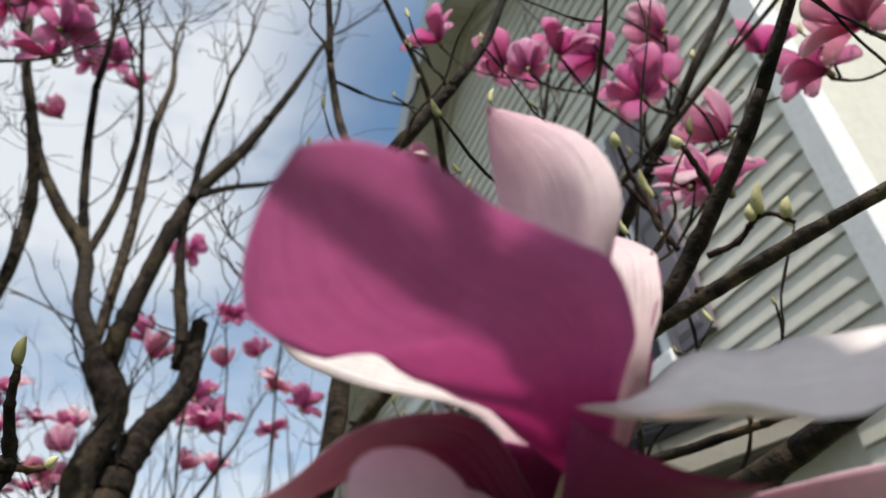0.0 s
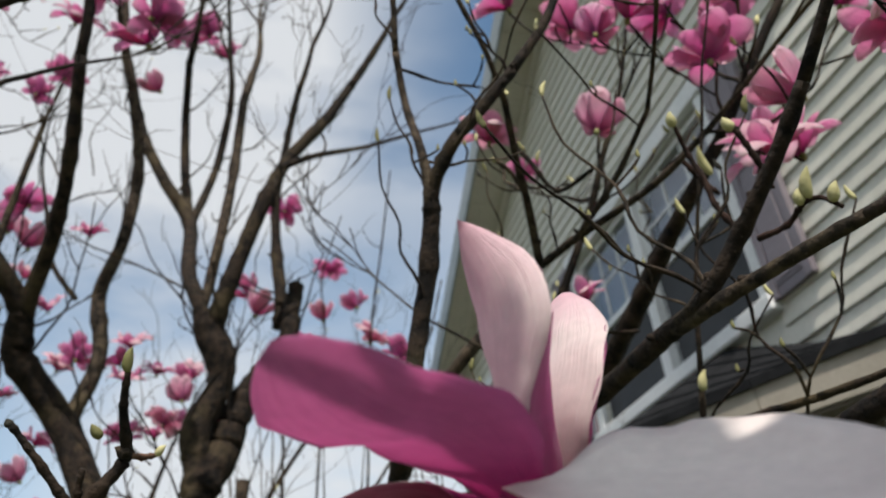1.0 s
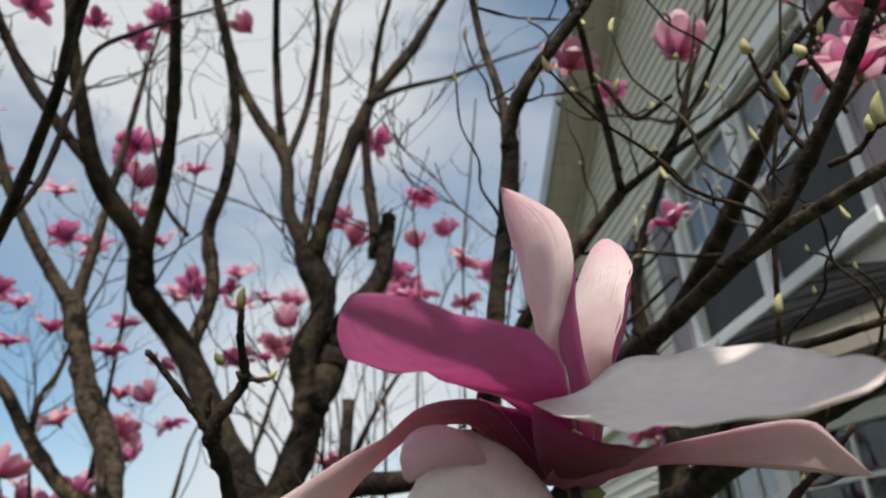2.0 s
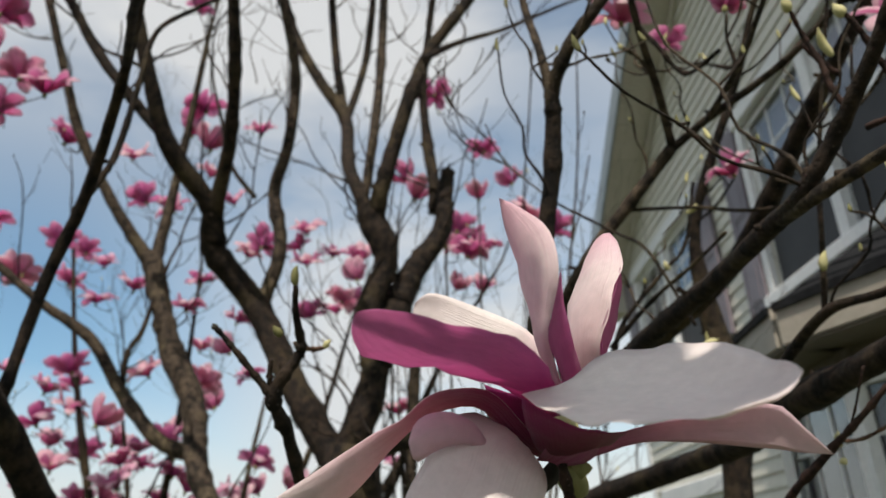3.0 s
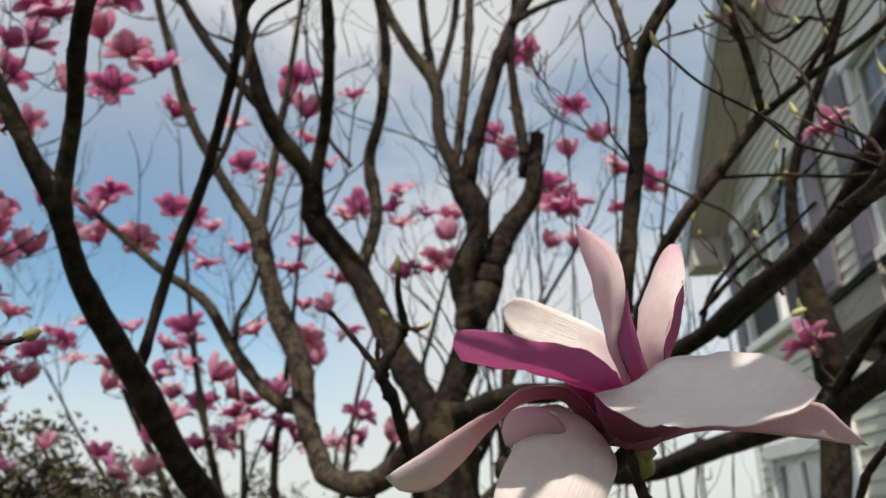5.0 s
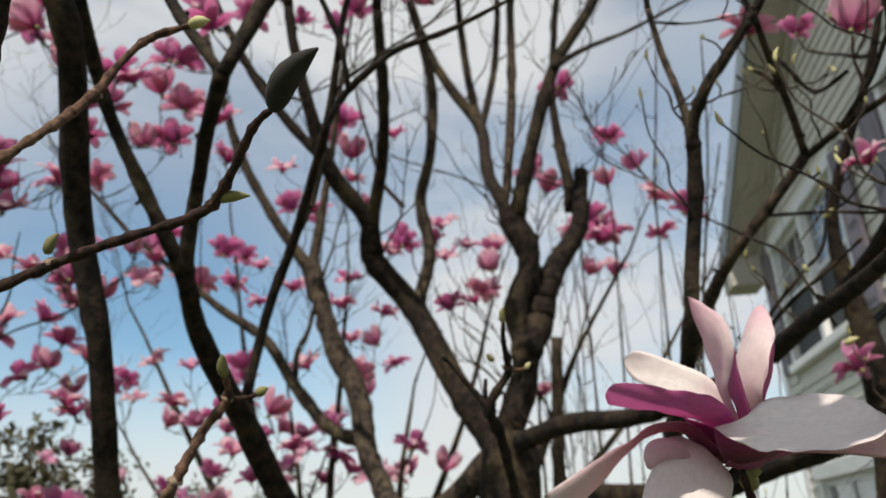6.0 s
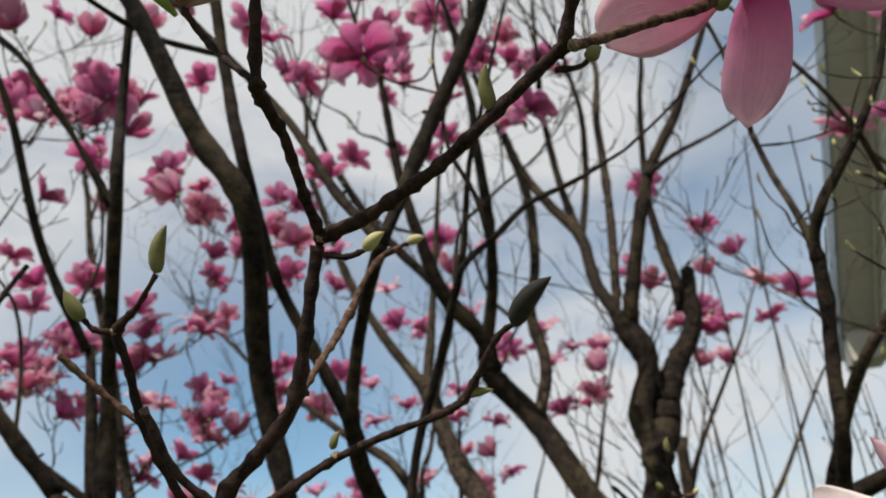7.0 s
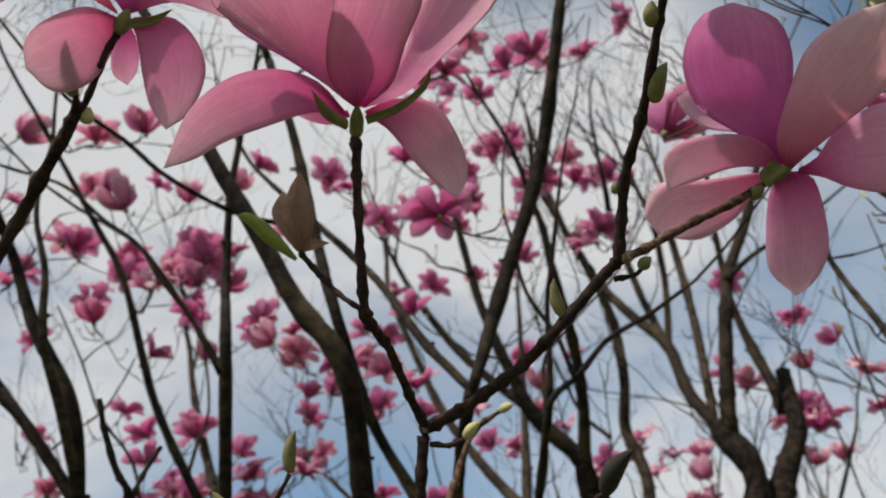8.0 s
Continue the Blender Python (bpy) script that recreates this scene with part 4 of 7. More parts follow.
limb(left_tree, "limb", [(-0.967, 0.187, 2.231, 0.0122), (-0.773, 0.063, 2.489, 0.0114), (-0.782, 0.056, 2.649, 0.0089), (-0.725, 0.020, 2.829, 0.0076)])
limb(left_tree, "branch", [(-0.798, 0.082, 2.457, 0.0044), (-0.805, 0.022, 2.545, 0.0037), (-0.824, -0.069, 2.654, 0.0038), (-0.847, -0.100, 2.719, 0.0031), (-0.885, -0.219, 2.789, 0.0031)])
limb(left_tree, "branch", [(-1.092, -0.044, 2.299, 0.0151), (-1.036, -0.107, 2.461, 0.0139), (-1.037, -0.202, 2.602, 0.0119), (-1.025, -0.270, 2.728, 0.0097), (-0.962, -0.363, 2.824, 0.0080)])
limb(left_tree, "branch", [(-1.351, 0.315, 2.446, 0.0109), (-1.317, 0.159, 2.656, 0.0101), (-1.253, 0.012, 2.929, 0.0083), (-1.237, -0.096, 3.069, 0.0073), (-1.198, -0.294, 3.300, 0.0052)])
limb(old_tree, "limb", [(-0.271, 1.510, 1.850, 0.0195), (-0.065, 0.988, 1.902, 0.0129), (0.012, 0.821, 1.987, 0.0107), (0.036, 0.805, 2.085, 0.0108), (0.060, 0.785, 2.168, 0.0109), (0.075, 0.762, 2.236, 0.0109), (0.079, 0.748, 2.261, 0.0092)])
limb(old_tree, "branch", [(0.075, 0.762, 2.236, 0.0092), (0.078, 0.742, 2.271, 0.0070), (0.072, 0.738, 2.327, 0.0055), (0.058, 0.744, 2.400, 0.0051), (0.056, 0.714, 2.465, 0.0046)], BARK_PALE)
limb(old_tree, "branch", [(0.075, 0.764, 2.233, 0.0103), (0.083, 0.745, 2.267, 0.0097), (0.115, 0.724, 2.308, 0.0085), (0.154, 0.716, 2.344, 0.0079), (0.200, 0.710, 2.391, 0.0068)])
limb(old_tree, "limb", [(-0.731, 1.731, 1.983, 0.0267), (-0.464, 1.475, 1.978, 0.0237), (-0.252, 1.346, 1.956, 0.0200), (-0.010, 1.247, 1.995, 0.0163), (0.138, 1.008, 2.010, 0.0138), (0.231, 0.829, 2.009, 0.0119), (0.292, 0.673, 2.002, 0.0098), (0.312, 0.621, 1.996, 0.0072)])
limb(old_tree, "branch", [(0.295, 0.668, 2.002, 0.0089), (0.316, 0.604, 1.998, 0.0078), (0.348, 0.571, 2.030, 0.0071), (0.383, 0.522, 2.072, 0.0063), (0.407, 0.483, 2.108, 0.0054)])
limb(old_tree, "branch", [(0.295, 0.668, 2.001, 0.0081), (0.316, 0.607, 1.990, 0.0067), (0.343, 0.577, 1.992, 0.0063), (0.370, 0.541, 1.991, 0.0059), (0.412, 0.489, 1.990, 0.0050)], BARK_PALE)
limb(near_tree, "limb", [(0.132, 1.897, 1.658, 0.0322), (0.159, 1.897, 1.828, 0.0322), (0.184, 1.879, 2.020, 0.0339), (0.183, 1.854, 2.153, 0.0324), (0.171, 1.818, 2.290, 0.0246), (0.174, 1.774, 2.423, 0.0144), (0.222, 1.725, 2.545, 0.0123), (0.308, 1.654, 2.688, 0.0110)])
limb(old_tree, "limb", [(-0.004, 1.593, 2.086, 0.0183), (0.217, 1.431, 2.193, 0.0180), (0.331, 1.292, 2.285, 0.0179), (0.396, 1.200, 2.358, 0.0162), (0.451, 1.110, 2.408, 0.0132), (0.515, 1.055, 2.479, 0.0108)])
limb(old_tree, "limb", [(-0.670, 1.833, 1.839, 0.0336), (-0.293, 1.820, 1.809, 0.0268), (-0.088, 1.663, 1.840, 0.0239), (0.110, 1.388, 1.858, 0.0203), (0.214, 1.194, 1.865, 0.0186), (0.298, 0.990, 1.885, 0.0176), (0.366, 0.832, 1.892, 0.0152), (0.432, 0.716, 1.910, 0.0122)])
limb(old_tree, "limb", [(-0.298, 1.701, 1.954, 0.0171), (-0.080, 1.307, 2.119, 0.0129), (0.018, 1.167, 2.188, 0.0110), (0.109, 1.130, 2.261, 0.0107), (0.195, 1.104, 2.334, 0.0098)], BARK_PALE)
limb(old_tree, "branch", [(0.194, 1.105, 2.331, 0.0070), (0.192, 1.034, 2.399, 0.0068), (0.186, 0.954, 2.448, 0.0059), (0.184, 0.883, 2.493, 0.0050)], BARK_PALE)
limb(old_tree, "branch", [(0.196, 1.105, 2.333, 0.0070), (0.264, 1.046, 2.342, 0.0066), (0.325, 0.988, 2.340, 0.0055), (0.382, 0.926, 2.340, 0.0052), (0.438, 0.852, 2.350, 0.0042)], BARK_PALE)
limb(old_tree, "branch", [(0.254, 1.049, 2.336, 0.0046), (0.299, 0.936, 2.332, 0.0048), (0.320, 0.832, 2.310, 0.0038), (0.343, 0.718, 2.297, 0.0029)], BARK_PALE)
limb(old_tree, "branch", [(0.220, 1.142, 1.879, 0.0087), (0.271, 1.005, 1.920, 0.0072), (0.332, 0.873, 1.958, 0.0063), (0.380, 0.817, 1.957, 0.0049), (0.429, 0.759, 1.951, 0.0041)])
limb(old_tree, "branch", [(0.335, 0.872, 1.958, 0.0039), (0.347, 0.851, 2.029, 0.0034), (0.357, 0.826, 2.096, 0.0029), (0.370, 0.799, 2.154, 0.0024)])
limb(old_tree, "branch", [(0.188, 0.966, 1.994, 0.0023), (0.137, 1.023, 2.131, 0.0025), (0.094, 1.053, 2.179, 0.0027)])
limb(left_tree, "branch", [(-0.754, 0.047, 2.432, 0.0044), (-0.748, -0.024, 2.527, 0.0044), (-0.746, -0.122, 2.629, 0.0044), (-0.779, -0.189, 2.692, 0.0037), (-0.806, -0.261, 2.758, 0.0030), (-0.853, -0.341, 2.794, 0.0030)])
limb(left_tree, "branch", [(-0.561, 0.107, 2.664, 0.0054), (-0.573, -0.020, 2.634, 0.0043), (-0.552, -0.163, 2.628, 0.0040), (-0.559, -0.241, 2.674, 0.0040), (-0.573, -0.323, 2.719, 0.0033), (-0.583, -0.402, 2.788, 0.0026)])
limb(left_tree, "branch", [(-1.081, -0.057, 2.335, 0.0099), (-1.002, -0.132, 2.428, 0.0089), (-0.933, -0.205, 2.520, 0.0081), (-0.900, -0.237, 2.635, 0.0060), (-0.883, -0.282, 2.750, 0.0046), (-0.835, -0.296, 2.881, 0.0040)], BARK_PALE)
limb(left_tree, "branch", [(-1.092, -0.044, 2.299, 0.0106), (-1.096, -0.121, 2.393, 0.0099), (-1.118, -0.192, 2.476, 0.0093), (-1.143, -0.288, 2.544, 0.0078)])
limb(left_tree, "branch", [(-1.477, 0.355, 2.151, 0.0189), (-1.494, 0.207, 2.313, 0.0171), (-1.533, 0.092, 2.470, 0.0155), (-1.561, 0.002, 2.594, 0.0138), (-1.617, -0.118, 2.764, 0.0122)])
limb(left_tree, "branch", [(-2.336, 1.015, 2.248, 0.0241), (-2.394, 0.950, 2.588, 0.0223), (-2.418, 0.878, 2.919, 0.0200), (-2.440, 0.802, 3.185, 0.0173)], BARK_PALE)
limb(left_tree, "branch", [(-2.335, 1.008, 2.268, 0.0199), (-2.365, 0.927, 2.320, 0.0183), (-2.388, 0.856, 2.363, 0.0167), (-2.464, 0.747, 2.465, 0.0140)])
limb(old_tree, "stump", [(-1.130, 2.779, 1.527, 0.0249), (-1.098, 2.788, 1.981, 0.0261), (-1.020, 2.723, 2.535, 0.0251)], BARK_PALE)

# a third magnolia standing further back, its thin boughs hidden among its flowers
FAR_FOOT = (-2.75, 3.30, 0.0)
far_tree = thing("magnolia_tree", FAR_FOOT, "flowering magnolia standing further back, thin boughs full of pink flowers", "tree")
limb(far_tree, "trunk", [(-2.75, 3.30, -0.05, 0.11), (-2.74, 3.29, 0.6, 0.085), (-2.72, 3.27, 1.25, 0.075)])
for k, (bx, by, bz) in enumerate(((-3.35, 2.35, 2.9), (-3.1, 2.75, 3.5), (-2.75, 2.9, 2.5), (-2.45, 3.05, 3.2), (-2.2, 3.35, 2.6), (-1.75, 3.5, 3.0), (-1.35, 3.75, 2.7), (-1.0, 3.9, 3.3), (-0.75, 4.0, 2.9), (-1.6, 3.3, 2.1), (-3.3, 2.4, 2.15), (-2.6, 2.9, 1.95))):
    r = random.Random(60 + k)
    foot, top = np.array((-2.72, 3.27, 1.2)), np.array((bx, by, bz))
    pts = []
    for q in range(6):
        u = q / 5
        p = foot + (top - foot) * u + np.array([r.uniform(-0.07, 0.07), r.uniform(-0.07, 0.07), -0.35 * (top[2] - 1.2) * math.sin(math.pi * u) * 0.6]) * (1 if 0 < q < 5 else 0)
        pts.append((*p, 0.034 * (1 - u) + 0.008))
    limb(far_tree, "limb", pts, BARK if k % 2 else BARK_PALE, 8, steps=5)

# stems below the crowns, down to the lawn
limb(old_tree, "trunk", [(-0.86, 1.80, -0.05, 0.15), (-0.85, 1.80, 0.5, 0.115), (-0.84, 1.79, 1.2, 0.105), (-0.82, 1.79, 1.75, 0.10), (-0.80, 1.80, 2.02, 0.075)])
limb(old_tree, "stump", [(-1.12, 2.80, -0.05, 0.06), (-1.10, 2.80, 0.8, 0.045), (-1.09, 2.79, 1.5, 0.036)])
limb(left_tree, "trunk", [(-0.90, 0.75, -0.05, 0.10), (-0.93, 0.85, 0.6, 0.075), (-0.96, 1.05, 1.2, 0.06), (-0.97, 1.29, 1.64, 0.039)])
limb(left_tree, "trunk", [(-0.88, 0.60, -0.05, 0.09), (-0.82, 0.52, 0.8, 0.05), (-0.75, 0.47, 1.5, 0.032), (-0.73, 0.45, 1.74, 0.020)])
limb(left_tree, "trunk", [(-0.95, 0.55, -0.05, 0.08), (-1.08, 0.45, 0.9, 0.045), (-1.05, 0.28, 1.8, 0.024), (-0.97, 0.19, 2.24, 0.012)])
limb(left_tree, "trunk", [(-0.98, 0.50, -0.05, 0.07), (-1.2, 0.2, 1.0, 0.04), (-1.16, 0.03, 1.9, 0.026), (-1.09, -0.04, 2.32, 0.0145)])
limb(left_tree, "trunk", [(-0.95, 0.62, -0.05, 0.07), (-1.3, 0.55, 1.0, 0.035), (-1.37, 0.42, 1.9, 0.02), (-1.35, 0.32, 2.46, 0.0105)])
limb(left_tree, "trunk", [(-1.02, 0.60, -0.05, 0.06), (-1.29, 0.45, 1.0, 0.04), (-1.43, 0.38, 1.7, 0.03), (-1.477, 0.355, 2.151, 0.022)])
limb(left_tree, "trunk", [(-1.02, 0.60, -0.05, 0.06), (-1.80, 0.85, 1.0, 0.04), (-2.20, 0.97, 1.7, 0.03), (-2.336, 1.015, 2.248, 0.022)])
limb(near_tree, "trunk", [(0.12, 1.92, -0.05, 0.075), (0.10, 1.92, 0.6, 0.055), (0.12, 1.91, 1.3, 0.047), (0.14, 1.9, 1.7, 0.039)])



# the limbs run out into thinning shoots
def run_out(tree, end, d, mat, seed, length):
    r = random.Random(seed)
    bm = bmesh.new()
    def grow(a, d, ln, rad, depth):
        pts, c, steps = [], a.copy(), 6
        for k in range(steps + 1):
            pts.append(np.append(c, max(0.0012, rad * (1 - 0.72 * k / steps))))
            d = d + np.array([r.uniform(-0.16, 0.16), r.uniform(-0.16, 0.16), r.uniform(-0.05, 0.15)])
            d = d / np.linalg.norm(d)
            c = c + d * ln / steps
            if depth < 2 and k > 0 and r.random() < 0.55:
                e = d + np.array([r.uniform(-0.7, 0.7), r.uniform(-0.7, 0.7), r.uniform(-0.1, 0.5)])
                grow(c.copy(), e / np.linalg.norm(e), ln * r.uniform(0.35, 0.6), rad * (1 - 0.72 * k / steps) * 0.6, depth + 1)
        LIMB_POINTS.extend((tree, q) for q in pts)
        tube(bm, smooth_line(pts, 4), 8 if depth == 0 else 5, 0.10, 0.4, seed)
    grow(end[:3].copy(), d / np.linalg.norm(d), length, float(end[3]), 0)
    part("branch", bm, mat, tree)


for i, (tree, name, a, e, d, mat) in enumerate(list(LIMB_ENDS)):
    joined = any(np.linalg.norm(e[:3] - o[2][:3]) < 0.09 for k, o in enumerate(LIMB_ENDS) if k != i)
    if not joined and name in ("branch", "limb") and float(e[3]) < 0.026:
        run_out(tree, e, d, mat, 900 + i, min(1.0, 0.35 + 28 * float(e[3])))

rng = random.Random(11)
WAITING = []


def flowering_twig(at, size, kind):
    WAITING.append((np.array(at), size, kind))


def crooked(a, b, rise, r0, r1, n, r):
    """A zigzag twig line from a to b, leaving low and arriving upright."""
    span = float(np.linalg.norm(b - a))
    pts = []
    for k in range(n + 1):
        u = k / n
        p = a + (b - a) * u
        if 0 < k < n:
            j = 0.034 * span * (1 if k % 2 else -1)
            p = p + np.array([j * r.uniform(0.2, 1.3), j * r.uniform(-1.2, 1.2), -rise * span * math.sin(math.pi * u) + r.uniform(-0.02, 0.02) * span])
        pts.append(np.append(p, r0 + (r1 - r0) * u))
    return pts


def short_spur(tree, q, r, bud_chance=0.5):
    """A short bare side shoot, now and then with a bud."""
    e = q + np.array([r.uniform(-0.07, 0.07), r.uniform(-0.07, 0.07), r.uniform(0.015, 0.10)])
    k = (q + e) / 2 + np.array([r.uniform(-0.012, 0.012), r.uniform(-0.012, 0.012), -0.008])
    twig(tree, [(*q, 0.0023), (*k, 0.0018), (*e, 0.0013)], BARK, "twig", sides=5, steps=3)
    if r.random() < bud_chance:
        bud(tree, e, e + np.array([r.uniform(-0.006, 0.006), r.uniform(-0.006, 0.006), 0.016]), 0.0034, BUD_PALE if r.random() < 0.5 else BUD_DARK)


def grow_flowers():
    """Each flower springs from the nearest wood below it, nearest ones first, so that twigs fork."""
    LP = np.array([p[:3] for _, p in LIMB_POINTS])
    LT = [t for t, _ in LIMB_POINTS]
    LR = [float(p[3]) for _, p in LIMB_POINTS]
    todo = list(WAITING)

    def cost(at):
        d = LP - at
        flat = np.hypot(d[:, 0], d[:, 1])
        return np.sqrt(flat ** 2 + d[:, 2] ** 2) + 1.6 * np.maximum(0, d[:, 2] + 0.06) + 0.45 * np.maximum(0, flat - 0.9 * np.abs(d[:, 2]))

    best = []
    for at, _, _ in todo:
        c = cost(at)
        i = int(np.argmin(c))
        best.append((float(c[i]), i))
    while todo:
        k = min(range(len(todo)), key=lambda q: best[q][0])
        at, size, kind = todo.pop(k)
        _, i = best.pop(k)
        tree, a = LT[i], LP[i].copy()
        span = float(np.linalg.norm(at - a))
        foot = at - np.array((0, 0, 0.012))
        r0 = min(LR[i] * 0.7, 0.0030 + 0.007 * span)
        n = max(3, min(7, int(span / 0.07)))
        pts = crooked(a, foot, 0.10, r0, 0.0021, n, rng)
        line = smooth_line(pts, 3)
        twig(tree, pts, BARK_PALE if rng.random() < 0.45 else BARK, "twig", sides=6, steps=3)
        f = new("flower", FLOWERS[kind])
        f.parent = tree
        f.matrix_parent_inverse = tree.matrix_basis.inverted()
        f.matrix_basis = Matrix.Translation(Vector(at.tolist())) @ Euler((rng.uniform(-0.6, 0.6), rng.uniform(-0.6, 0.6), rng.uniform(0, 6.28))).to_matrix().to_4x4() @ Matrix.Diagonal((size, size, size, 1))
        for _ in range(1 + int(span / 0.16)):
            short_spur(tree, line[rng.randrange(1, len(line) - 1)][:3], rng)
        new_p = np.array([p[:3] for p in line[1:-3]])
        n0 = len(LP)
        LP = np.vstack([LP, new_p])
        LT.extend([tree] * len(new_p))
        LR.extend(float(p[3]) for p in line[1:-3])
        for q, (at2, _, _) in enumerate(todo):
            d = new_p - at2
            flat = np.hypot(d[:, 0], d[:, 1])
            c = np.sqrt(flat ** 2 + d[:, 2] ** 2) + 1.6 * np.maximum(0, d[:, 2] + 0.06) + 0.45 * np.maximum(0, flat - 0.9 * np.abs(d[:, 2]))
            j = int(np.argmin(c))
            if c[j] < best[q][0]:
                best[q] = (float(c[j]), n0 + j)


# flowers of the far tree
for i, at in enumerate((
    (-2.46, 1.70, 3.99),
    (-2.27, 1.54, 3.64),
    (-2.52, 1.86, 3.81),
    (-1.91, 1.54, 3.35),
    (-2.38, 1.70, 3.50),
    (-2.54, 2.16, 3.64),
    (-2.56, 2.59, 3.77),
    (-1.99, 2.47, 3.83),
    (-2.37, 2.81, 3.98),
    (-2.07, 2.62, 3.71),
    (-2.50, 3.13, 3.90),
    (-2.45, 3.30, 3.78),
    (-2.13, 3.11, 4.08),
    (-2.94, 3.09, 3.82),
    (-2.66, 3.03, 3.67),
    (-3.03, 2.21, 3.36),
    (-3.38, 2.40, 3.43),
    (-3.32, 2.38, 3.19),
    (-2.58, 2.04, 2.93),
    (-2.84, 2.44, 3.28),
    (-3.28, 3.01, 3.53),
    (-3.34, 3.21, 3.52),
    (-3.27, 2.91, 3.30),
    (-2.80, 2.69, 3.04),
)):
    flowering_twig(at, rng.uniform(1.4, 1.8), (i * 5 + 0) % 8)
for i, at in enumerate((
    (-2.54, 2.68, 3.06),
    (-2.43, 2.95, 3.01),
    (-2.53, 3.16, 3.24),
    (-2.95, 3.68, 3.03),
    (-2.50, 3.40, 2.89),
    (-2.77, 3.07, 2.73),
    (-2.73, 2.54, 2.64),
    (-3.25, 2.84, 2.66),
    (-3.43, 3.19, 2.77),
    (-3.08, 2.86, 2.54),
    (-2.71, 2.37, 2.37),
    (-3.40, 3.04, 2.42),
    (-2.66, 2.66, 2.40),
    (-3.28, 3.38, 2.45),
    (-3.21, 3.09, 2.34),
    (-2.89, 2.63, 2.21),
    (-2.81, 3.09, 2.33),
    (-3.22, 3.57, 2.33),
    (-2.50, 3.02, 2.18),
    (-2.85, 3.41, 2.47),
    (-2.59, 3.41, 2.59),
    (-2.33, 2.97, 2.61),
    (-2.44, 2.90, 2.31),
    (-3.42, 3.28, 2.14),
)):
    flowering_twig(at, rng.uniform(1.4, 1.8), (i * 5 + 1) % 8)
for i, at in enumerate((
    (-3.16, 3.21, 2.13),
    (-2.57, 2.73, 2.11),
    (-2.78, 3.22, 2.08),
    (-2.49, 3.11, 2.11),
    (-2.45, 3.42, 2.09),
    (-2.12, 3.18, 2.21),
    (-2.59, 3.85, 2.15),
    (-1.95, 3.23, 2.08),
    (-2.19, 3.12, 3.32),
    (-2.07, 3.08, 3.34),
    (-2.12, 3.60, 3.63),
    (-2.19, 3.63, 3.55),
    (-1.84, 3.17, 3.22),
    (-2.04, 3.77, 3.52),
    (-1.79, 3.66, 3.40),
    (-1.76, 3.57, 3.25),
    (-1.66, 3.23, 3.00),
    (-1.88, 3.76, 3.16),
    (-1.80, 3.41, 3.01),
    (-1.88, 3.27, 2.96),
    (-2.61, 3.60, 3.14),
    (-2.80, 4.00, 2.90),
    (-1.15, 2.99, 3.47),
    (-1.06, 2.87, 3.30),
)):
    flowering_twig(at, rng.uniform(1.4, 1.8), (i * 5 + 2) % 8)
for i, at in enumerate((
    (-0.96, 3.64, 3.91),
    (-0.92, 4.04, 3.88),
    (-0.98, 3.56, 3.58),
    (-0.74, 3.62, 3.44),
    (-0.99, 3.21, 3.25),
    (-1.14, 3.69, 3.38),
    (-1.10, 3.77, 3.42),
    (-1.00, 3.64, 3.31),
    (-1.07, 3.57, 3.26),
    (-1.27, 4.34, 3.32),
    (-1.34, 4.06, 3.26),
    (-1.34, 3.91, 3.49),
    (-1.80, 4.08, 2.25),
    (-1.52, 3.58, 2.45),
    (-0.64, 3.80, 3.40),
    (-0.94, 4.40, 3.53),
    (-1.06, 3.18, 4.06),
)):
    flowering_twig(at, rng.uniform(1.4, 1.8), (i * 5 + 3) % 8)
# flowers of the left tree
for i, at in enumerate((
    (-1.99, 0.17, 3.27),
    (-1.73, 0.04, 3.63),
    (-1.79, -0.03, 3.39),
    (-1.68, -0.02, 3.30),
    (-1.84, 0.22, 3.45),
    (-1.77, 0.18, 3.33),
    (-1.44, 0.26, 3.28),
    (-1.55, 0.33, 3.29),
    (-1.82, 0.71, 3.38),
    (-1.93, 0.92, 3.30),
    (-1.98, 1.00, 3.41),
    (-1.97, 0.37, 3.19),
    (-2.42, 0.74, 3.20),
    (-2.52, 0.61, 3.17),
    (-2.41, 0.46, 3.19),
    (-2.66, 0.79, 3.04),
    (-2.37, 0.94, 3.10),
    (-2.36, 1.22, 3.12),
    (-2.40, 1.37, 3.20),
    (-2.60, 1.10, 3.10),
    (-2.17, 1.15, 3.22),
    (-0.87, 1.07, 3.99),
    (-1.00, 1.28, 3.94),
    (-0.95, 1.47, 3.81),
)):
    flowering_twig(at, rng.uniform(1.0, 1.3), (i * 5 + 0) % 8)
for i, at in enumerate((
    (-0.91, 1.63, 3.87),
    (-0.58, 0.56, 3.45),
    (-1.21, 1.61, 3.85),
    (-1.40, 0.04, 3.61),
    (-1.54, -0.27, 3.53),
    (-1.38, -0.10, 3.47),
    (-0.33, 1.37, 4.15),
    (-0.54, 1.35, 4.11),
    (-0.78, 1.16, 4.14),
    (-1.42, 0.14, 3.05),
    (-1.41, 0.29, 3.22),
    (-1.45, 0.29, 3.14),
    (-1.42, 0.03, 3.30),
    (-1.68, 0.30, 3.32),
    (-1.90, 0.76, 3.39),
    (-1.95, 0.93, 3.45),
    (-1.18, 0.93, 3.81),
    (-1.22, 0.83, 3.49),
    (-1.37, 0.81, 3.75),
    (-1.23, 1.33, 3.86),
    (-1.05, 1.31, 3.99),
    (-0.95, 1.71, 4.08),
    (-2.19, 0.49, 2.91),
    (-2.07, 0.61, 2.98),
)):
    flowering_twig(at, rng.uniform(1.0, 1.3), (i * 5 + 1) % 8)
